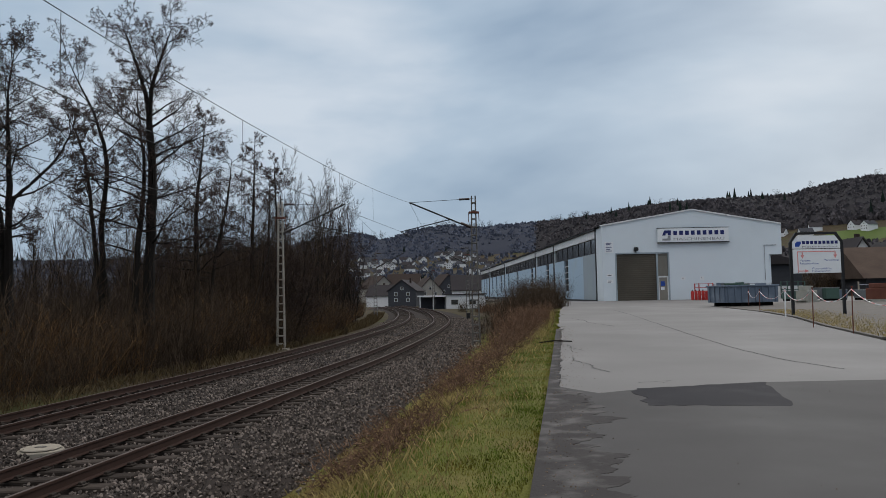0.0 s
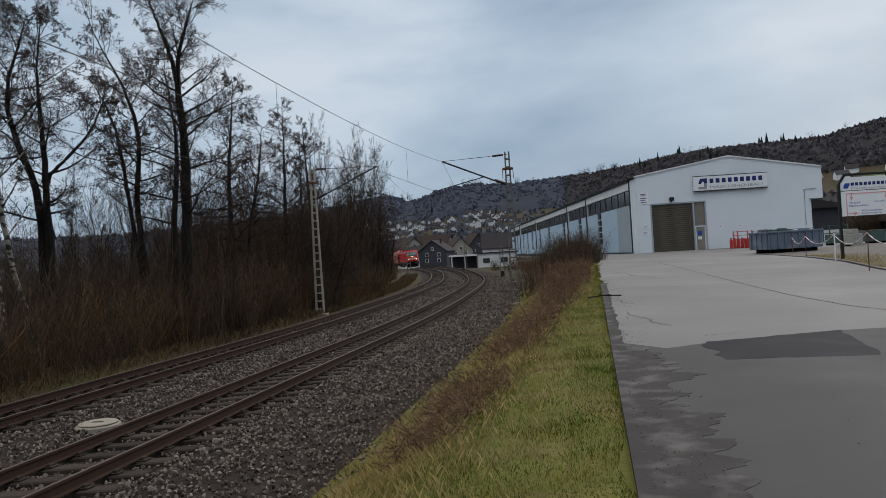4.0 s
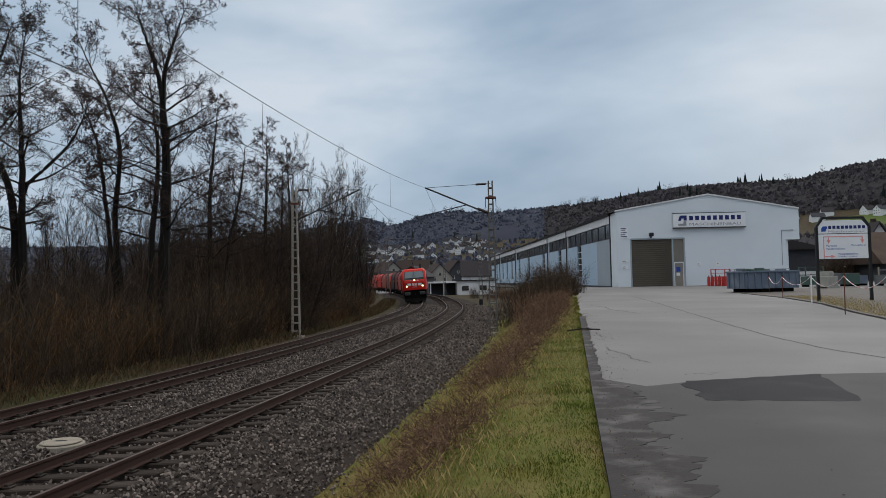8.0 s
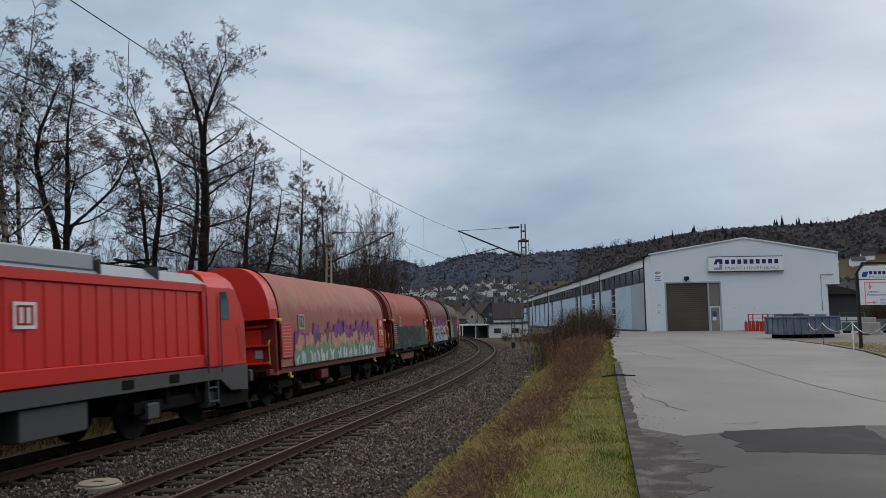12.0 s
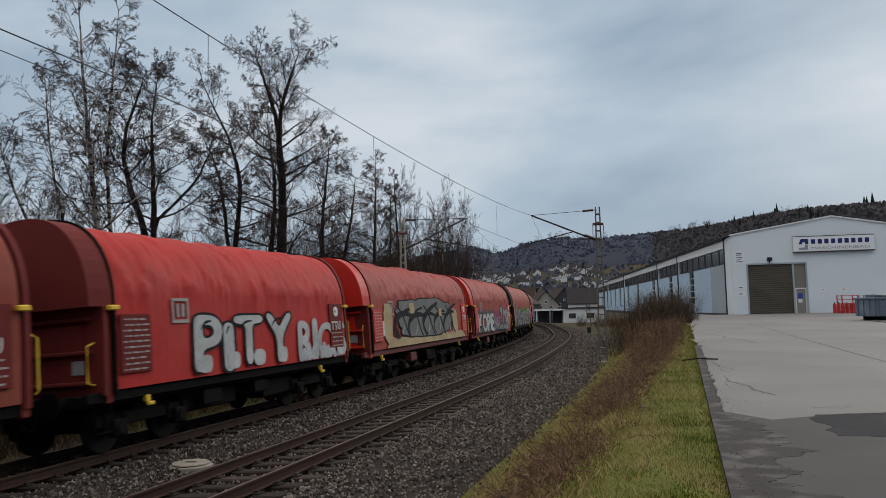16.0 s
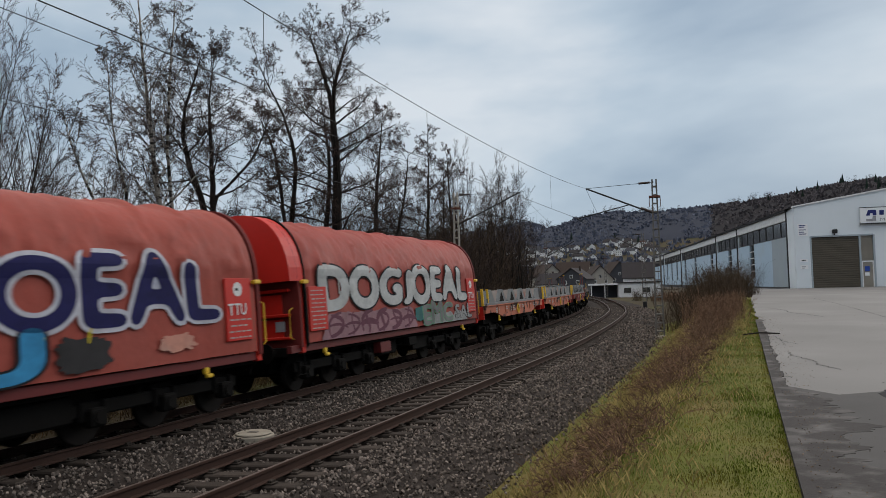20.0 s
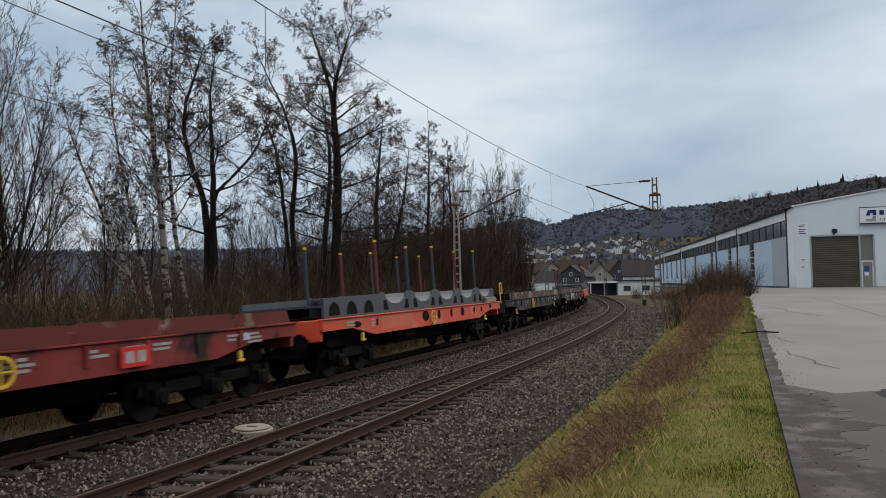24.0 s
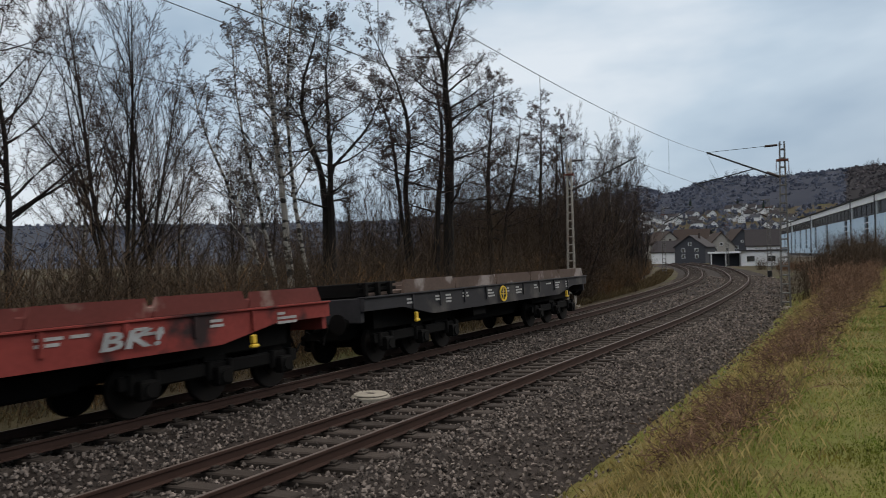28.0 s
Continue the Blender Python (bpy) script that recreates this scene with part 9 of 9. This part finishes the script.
def house(name, label, x, y, z, w, d, h, rh, yaw, wall, roof, windows=3, group="houses of the village", chimney=True):
    """A gabled house; the gable end faces -y before it is turned."""
    t = thing(name, label, "house", group, at=pose(x, y, z, 0, 0, yaw))
    part("wall", Form().prism([(-w / 2, -1.5), (w / 2, -1.5), (w / 2, h), (0, h + rh), (-w / 2, h)], 1, -d / 2, d / 2), wall, t)
    o = 0.45
    rf = part("roof", Form().prism([(-w / 2 - o, h - o * 2 * rh / w), (0, h + rh + 0.02), (w / 2 + o, h - o * 2 * rh / w), (w / 2 + o, h - o * 2 * rh / w + 0.25), (0, h + rh + 0.3), (-w / 2 - o, h - o * 2 * rh / w + 0.25)], 1, -d / 2 - o, d / 2 + o), roof, t)
    if chimney:
        part("chimney", Form().box(w * 0.12, w * 0.12 + 0.6, -0.3, 0.3, h + rh * 0.5, h + rh + 0.9), M["tile_brown"], rf)
    for k in range(windows):
        wx = (k - (windows - 1) / 2) * w / (windows + 0.3)
        for wz in ([h * 0.2, h * 0.62] if h > 4.5 else [h * 0.35]):
            win = part("window", Form().box(wx - 0.55, wx + 0.55, -d / 2 - 0.06, -d / 2 - 0.005, wz, wz + 1.25), M["frame_white"], t)
            part("pane", Form().box(wx - 0.45, wx + 0.45, -d / 2 - 0.08, -d / 2 - 0.061, wz + 0.1, wz + 1.15), M["pane"], win)
    if rh > 2:
        win = part("window", Form().box(-0.5, 0.5, -d / 2 - 0.06, -d / 2 - 0.005, h + 0.2, h + 1.3), M["frame_white"], t)
        part("pane", Form().box(-0.4, 0.4, -d / 2 - 0.08, -d / 2 - 0.061, h + 0.3, h + 1.2), M["pane"], win)
    return t


rnd = random.Random(77)
models = [house("house", "white village house with a dark pitched roof", 0, 900, -60, 9, 11, 5, 4, 0, M["wall_white"], M["tile_dark"]),
          house("house", "white village house with a broad dark roof", 30, 900, -60, 10, 9, 4, 4.5, 0, M["wall_white"], M["tile_dark"]),
          house("house", "white village house with a grey slate roof", 60, 900, -60, 8, 12, 5.5, 3.5, 0, M["wall_white"], M["slate"])]
for k in range(58):
    az, r = (rnd.uniform(-8.5, 3.2), rnd.uniform(1000, 1072)) if k < 44 else (rnd.uniform(-7.5, 6.5), rnd.uniform(900, 1000))
    x, y, z = polar(az, r)
    copy_thing(models[k % 3], pose(x, y, z, 0, 0, rnd.choice((-70, -35, 0, 20, 60, 90)) + rnd.uniform(-10, 10)))
spots = [(23.0, 592), (24.1, 600), (25.6, 588), (26.2, 601), (28.6, 593), (29.4, 586), (31.5, 592)]
for k, (az, r) in enumerate(spots):
    x, y, z = polar(az, r)
    copy_thing(models[k % 3], pose(x, y, z, 0, 0, (-70, 40, 85, 75, -80)[k % 5]) @ Matrix.Scale(0.74, 4))
for m_, (az, r) in zip(models, ((-5.0, 900), (-1.5, 950), (3.2, 920))):
    x, y, z = polar(az, r)
    m_.matrix_basis = pose(x, y, z, 0, 0, 25)

near = "houses beside the bend"
house("slate_house", "dark slate-clad gabled house by the railway bend", -12.6, 257, -1.6, 9.5, 12, 4.6, 3.4, -12, M["slate"], M["tile_dark"], 2, near)
house("small_house", "pale house with a dark roof by the railway bend", -21.6, 269, -2.0, 8, 9, 3.6, 3.4, 70, M["wall_white"], M["tile_dark"], 2, near)
house("brown_house", "brown-roofed house behind the slate house", -6.5, 285, -1.6, 9, 12, 4.6, 4.6, 15, M["wall_cream"], M["tile_brown"], 2, near)
house("dormer_house", "white house with a black steep roof", 8.2, 252, -1.6, 9, 11, 4.6, 4.5, 90, M["wall_white"], M["tile_dark"], 2, near)
house("brown_house", "old house with a brown tiled roof", -29, 330, -0.8, 12, 12, 5.5, 5, 35, M["wall_cream"], M["tile_brown"], 2, near)
house("brown_house", "old house with a brown tiled roof", -17, 330, -0.6, 11, 14, 5.5, 5.5, 80, M["wall_cream"], M["tile_brown"], 2, near)
house("dormer_house", "grey house with a dark steep roof", 0, 318, -1.4, 10, 12, 5.5, 5.5, 20, M["slate"], M["tile_brown"], 2, near)
house("small_house", "pale house with a dark roof among gardens", 12, 330, -0.6, 10, 12, 5, 5, 100, M["wall_white"], M["tile_dark"], 2, near)

flat = thing("flat_building", "low white flat-roofed workshop with an open canopy", "workshop", at=pose(2.6, 158, -1.9, 0, 0, 3))
part("wall", Form().box(-2.2, 6, 0, 9, -1, 3.25), M["wall_white"], flat)
part("roof", Form().box(-2.5, 6.3, -0.3, 9.3, 3.26, 3.5), M["tile_dark"], flat)
part("canopy", Form().box(-8.0, -2.3, -1.0, 8, 2.95, 3.25), M["wall_white"], flat, "flat white canopy")
for q in (-7.7, -5.0):
    part("post", Form().box(q, q + 0.2, -0.8, -0.6, -1, 2.94), M["wall_white"], flat)
part("back_wall", Form().box(-7.8, -2.3, 3, 3.3, -1, 2.9), M["slate"], flat)
for q in (-1.2, 2.5):
    w_ = part("window", Form().box(q, q + 1.6, -0.06, -0.004, 1.2, 2.4), M["frame_white"], flat)
    part("pane", Form().box(q + 0.1, q + 1.5, -0.09, -0.061, 1.3, 2.3), M["pane"], w_)

barn = thing("barn", "low barn with a broad rusty weathered roof", "barn", at=pose(58.5, 84, 0.4, 0, 0, -8))
part("wall", Form().box(-13, 14, -5, 6, -1, 2.2), M["slate"], barn)
part("roof", Form().add([(-13.5, -5.8, 2.0), (14.5, -5.8, 2.0), (14.5, 0.5, 5.6), (-13.5, 0.5, 5.6), (-13.5, 7, 2.0), (14.5, 7, 2.0)], [(0, 1, 2, 3), (3, 2, 5, 4), (0, 3, 4), (1, 5, 2)]), M["roof_weathered"], barn)
house("shed", "white-gabled house behind the barn", 62, 115, 2.0, 4.4, 7, 3.2, 3.4, -5, M["wall_white"], M["tile_dark"], 1, near)
shed = thing("dark_shed", "dark timber shed beside the hall", "shed", at=pose(37.5, 88, 0.4))
part("wall", Form().box(-4, 4, 0, 6, -1, 3.9), M["slate"], shed)
part("base_wall", Form().box(-4.02, 4.02, -0.05, 5.9, -1, 1.4), M["wall_white"], shed)
part("roof", Form().prism([(-4.5, 3.9), (4.5, 3.9), (4.5, 4.1), (0, 5.2), (-4.5, 4.1)], 1, -0.5, 6.5), M["tile_dark"], shed)


# ---- the yard's things ----
def company_sign():
    t = thing("direction_sign", "white company direction board between two black posts", "sign", at=pose(16.95, 37.0, road_z(37)))
    W = 2.5
    for x in (0, W):
        part("post", Form().box(x - 0.06, x + 0.06, -0.06, 0.06, -0.4, 3.55, 0.01), M["black"], t)
    part("arch", Form().prism([(-0.06, 3.551), (0.05, 3.551), (0.32, 3.92), (W - 0.32, 3.92), (W - 0.05, 3.551), (W + 0.06, 3.551), (W - 0.26, 4.03), (0.26, 4.03)], 1, -0.06, 0.06), M["black"], t)
    b = part("board", Form().box(0.08, W - 0.08, -0.035, 0.035, 2.03, 3.2, 0.005), M["sign_white"], t)
    head = part("head_board", Form().prism([(0.08, 3.24), (W - 0.08, 3.24), (W - 0.08, 3.55), (W - 0.34, 3.86), (0.34, 3.86), (0.08, 3.55)], 1, -0.035, 0.035), M["sign_white"], t)
    part("emblem", Form().prism([(0.22, 3.33), (0.42, 3.33), (0.46, 3.45), (0.5, 3.45), (0.5, 3.58), (0.3, 3.58), (0.22, 3.47)], 1, -0.045, -0.036), M["blue_sign"], head)
    for k in range(9):
        part("bar", Form().box(0.56 + k * 0.2, 0.70 + k * 0.2, -0.045, -0.036, 3.45, 3.6), M["navy"], head)
    word_plate("Maschinenbau", 0.56, 3.28, 1.7, 0.09, -0.04, M["letter_grey"], head)
    part("arrow", Form().box(0.3, 0.34, -0.045, -0.036, 2.05, 3.1).box(0.34, 2.17, -0.045, -0.036, 3.06, 3.1), M["pink"], b, "faded red line")
    for x in (0.55, 2.15):
        part("arrow", Form().prism([(x - 0.025, 3.05), (x - 0.025, 2.92), (x - 0.09, 2.92), (x, 2.74), (x + 0.09, 2.92), (x + 0.025, 2.92), (x + 0.025, 3.05)], 1, -0.045, -0.036), M["pink"], b, "faded red arrow")
    part("arrow", Form().prism([(0.36, 2.12), (0.65, 2.12), (0.65, 2.06), (0.85, 2.14), (0.65, 2.22), (0.65, 2.16), (0.36, 2.16)], 1, -0.045, -0.036), M["pink"], b, "faded red arrow")
    for word, x, z, w, h in (("Versand", 0.42, 2.6, 0.5, 0.1), ("Paketannahme", 0.42, 2.46, 0.9, 0.1), ("Verwaltung", 1.6, 2.6, 0.7, 0.1), ("Warenannahme", 0.98, 2.21, 0.95, 0.1), ("Stahlprodukte", 0.98, 2.07, 0.9, 0.1)):
        word_plate(word, x, z, w, h, -0.04, M["blue_sign"], b)


company_sign()

M["skip_blue"] = material("dull_blue_skip", (0.105, 0.135, 0.18), 0.6, vary=0.15, scale=1, fine=12, bump=0.08, other=(0.16, 0.19, 0.23), amount=0.42, other_scale=1.0, edge=0.2)
M["crate_green"] = material("green_crate", (0.05, 0.09, 0.075), 0.6, vary=0.15, bump=0.05)


def skip():
    t = thing("waste_skip", "large dull blue steel waste skip, ribbed, full of scrap", "skip", at=pose(18.9, 50.9, road_z(51) + 0.02, 0, 0, 12))
    L, W, H = 3.9, 2.3, 1.4
    part("shell", Form().box(0, L, 0, 0.06, 0.25, H).box(0, L, W - 0.06, W, 0.25, H).box(0, 0.06, 0.06, W - 0.06, 0.25, H).box(L - 0.06, L, 0.06, W - 0.06, 0.25, H).box(0.06, L - 0.06, 0.06, W - 0.06, 0.25, 0.32), M["skip_blue"], t)
    for k in range(8):
        part("rib", Form().box(0.1 + k * 0.51, 0.19 + k * 0.51, -0.07, -0.003, 0.3, H - 0.1, 0.01), M["skip_blue"], t)
    for k in range(4):
        part("rib", Form().box(-0.07, -0.003, 0.15 + k * 0.6, 0.25 + k * 0.6, 0.3, H - 0.1, 0.01), M["skip_blue"], t)
    part("rim", Form().box(-0.08, L + 0.06, -0.09, 0.02, H - 0.09, H + 0.03, 0.02).box(-0.09, 0.02, 0.021, W + 0.06, H - 0.09, H + 0.03, 0.02), M["skip_blue"], t)
    part("runner", Form().box(0.3, L - 0.2, 0.3, 0.5, 0, 0.24, 0.01), M["under"], t)
    part("runner", Form().box(0.3, L - 0.2, W - 0.5, W - 0.3, 0, 0.24, 0.01), M["under"], t)
    for x in (0.5, 1.3):
        part("roller", Form().disc((x, 0.1, 0.16), 1, 0.16, 0.15, 14), M["under"], t)
    rnd = random.Random(3)
    for k in range(14):
        x, y = rnd.uniform(0.4, L - 0.8), rnd.uniform(0.4, W - 0.6)
        part("scrap", Form().box(x, x + rnd.uniform(0.2, 0.7), y, y + rnd.uniform(0.2, 0.5), 0.4, H + rnd.uniform(-0.05, 0.25), 0.02), (M["crate_green"], M["zinc_dark"], M["skip_blue"])[k % 3], t)


skip()


def cage(x, y, w, d, h, mat, label, n=4, name="wire_cage"):
    t = thing(name, label, "cage", "cages and racks of the yard", at=pose(x, y, road_z(y) + 0.02))
    for px in (0, w):
        for py in (0, d):
            part("post", Form().box(px - 0.04, px + 0.04, py - 0.04, py + 0.04, 0, h, 0.008), mat, t)
    for k in range(n + 1):
        z = 0.12 + (h - 0.2) * k / n
        part("bar", Form().box(0.041, w - 0.041, -0.025, 0.025, z, z + 0.05), mat, t)
        part("bar", Form().box(-0.025, 0.025, 0.041, d - 0.041, z, z + 0.05), mat, t)
    part("shelf", Form().box(0.04, w - 0.04, 0.03, d - 0.04, h * 0.5, h * 0.55), mat, t)
    return t


cage(24.0, 71.5, 1.3, 1.2, 1.55, M["red_paint"], "red steel rack of gas bottles by the hall")
cage(25.9, 71.8, 1.2, 1.1, 1.5, M["letter_grey"], "grey wire rack by the hall wall")
cage(28.2, 70.5, 2.2, 1.3, 1.5, M["letter_grey"], "grey wire rack with green crates")
cage(31.4, 69.5, 1.6, 1.3, 1.6, M["crate_green"], "tall grey-green steel rack")
for k in range(4):
    b_ = thing("gas_bottle", "red gas bottle standing by the hall", "gas bottle", "gas bottles", at=pose(23.2 + 0.33 * k, 71.0, road_z(71) + 0.01))
    part("body", Form().disc((0, 0, 0), 2, 0.14, 0.85, 14, 0, 0.04), M["red_paint"], b_)
    part("valve", Form().disc((0, 0, 0.851), 2, 0.05, 0.12, 8), M["black"], b_)
for k, (x, y) in enumerate(((24.3, 70.0), (25.4, 70.2))):
    c_ = thing("red_crate", "red plastic crate on the yard", "crate", "crates", at=pose(x, y, road_z(y) + 0.01))
    part("body", Form().box(0, 0.95, 0, 0.8, 0, 0.75, 0.03), M["red_paint"], c_)
    part("rim", Form().box(-0.03, 0.98, -0.03, 0.83, 0.751, 0.82, 0.01), M["red_paint"], c_)
for k, (x, y, w) in enumerate(((28.0, 62, 1.4), (29.8, 61.5, 1.3), (31.6, 62.4, 1.5), (30.6, 60.8, 1.0), (33.4, 61.0, 1.2))):
    c_ = thing("steel_box", "grey-green steel pallet box on the yard", "crate", "crates", at=pose(x, y, road_z(y) + 0.01))
    part("body", Form().box(0, w, 0, 1.0, 0.15, 0.8 + 0.2 * (k % 2), 0.02), (M["crate_green"], M["zinc_dark"], M["skip_blue"])[k % 3], c_)
    part("foot", Form().box(0.05, 0.2, 0, 1, 0, 0.149), M["under"], c_)
    part("foot", Form().box(w - 0.2, w - 0.05, 0, 1, 0, 0.149), M["under"], c_)
    part("lid", Form().box(-0.03, w + 0.03, -0.03, 1.03, 0.801 + 0.2 * (k % 2), 0.85 + 0.2 * (k % 2), 0.01), M["zinc_dark"], c_)

# chain barrier along the verge
POSTS = [(22.6, 58.0, 1.1), (20.0, 50.0, 1.1), (17.4, 42.0, 1.2), (15.85, 35.4, 1.3), (13.25, 27.4, 1.4), (12.85, 24.0, 1.45), (11.9, 19.0, 1.4)]
for k, (x, y, h) in enumerate(POSTS):
    p_ = thing("barrier_post", "thin rusty iron post of the chain barrier", "post", "posts of the chain barrier", at=pose(x, y, road_z(y) - 0.1))
    part("rod", Form().tube([(0, 0, -0.2), (0.02, 0, h + 0.1)], 0.018 if k != 3 else 0.03, 6), M["steel_rust"] if k != 3 else M["frame_white"], p_)
    part("tip", Form().disc((0.02, 0, h + 0.101), 2, 0.035, 0.04, 8), M["steel_rust"], p_)
for (x0, y0, h0), (x1, y1, h1) in zip(POSTS, POSTS[1:]):
    a_, b_ = Vector((x0, y0, road_z(y0) + h0 - 0.05)), Vector((x1, y1, road_z(y1) + h1 - 0.05))
    ch = thing("barrier_chain", "sagging white and faded red plastic chain", "chain", "chains of the barrier")
    n = 18
    pt = [a_ + (b_ - a_) * (i / n) - Vector((0, 0, 0.42 * 4 * (i / n) * (1 - i / n))) for i in range(n + 1)]
    for i in range(n):
        part("link", Form().tube([pt[i], pt[i + 1]], 0.013, 5), M["frame_white"] if i % 3 else M["pink"], ch)
# far fence and clutter on the gravel
for k in range(9):
    p_ = thing("fence_post", "pale fence post at the back of the gravel yard", "post", "fence posts", at=pose(36 + k * 2.6, 66 - k * 0.5, 0.5))
    part("shaft", Form().box(-0.05, 0.05, -0.05, 0.05, -0.3, 1.5, 0.01), M["concrete"], p_)
    part("rail", Form().box(0.051, 2.6, -0.02, 0.02, 1.2, 1.26).box(0.051, 2.6, -0.02, 0.02, 0.6, 0.65), M["letter_grey"], p_)
for k, (x, y, w, h, mt) in enumerate(((31.5, 56, 2.2, 1.0, "steel_rust"), (34.5, 54, 1.6, 0.8, "plank"), (37.0, 55, 1.8, 1.3, "letter_grey"), (40.0, 55, 2.2, 0.7, "crate_green"), (27.0, 56.5, 1.5, 0.9, "plank"))):
    p_ = thing("material_stack", "stack of steel parts and pallets on the gravel", "stack", "stacks on the gravel", at=pose(x, y, 0.45, 0, 0, 8 * k))
    part("pallet", Form().box(0, w, 0, 1.1, 0.1, 0.16).box(0, w, 0, 0.12, 0, 0.099).box(0, w, 0.98, 1.1, 0, 0.099), M["plank"], p_)
    part("load", Form().box(0.1, w - 0.1, 0.1, 1.0, 0.161, h, 0.03), M[mt], p_)
    part("load", Form().box(0.3, w - 0.5, 0.15, 0.9, h + 0.001, h + 0.35, 0.03), M[mt], p_)
lampost = thing("street_lamp", "grey street lamp behind the gravel yard", "street lamp", at=pose(66, 124, 0.5))
part("pole", Form().tube([(0, 0, -0.3), (0, 0, 8.2)], 0.07, 8), M["letter_grey"], lampost)
part("head", Form().box(-1.0, 0.1, -0.1, 0.1, 8.1, 8.22, 0.03), M["frame_white"], lampost)
twig_ = tagged(part("fallen_branch", Form().tube([(2.75, 22.3, 0.13), (3.2, 22.6, 0.16), (3.75, 22.5, 0.14)], 0.02, 5).tube([(3.0, 22.45, 0.14), (3.5, 22.9, 0.16)], 0.012, 4), M["bark"]), "small dead branch on the asphalt edge", "branch")


motions()
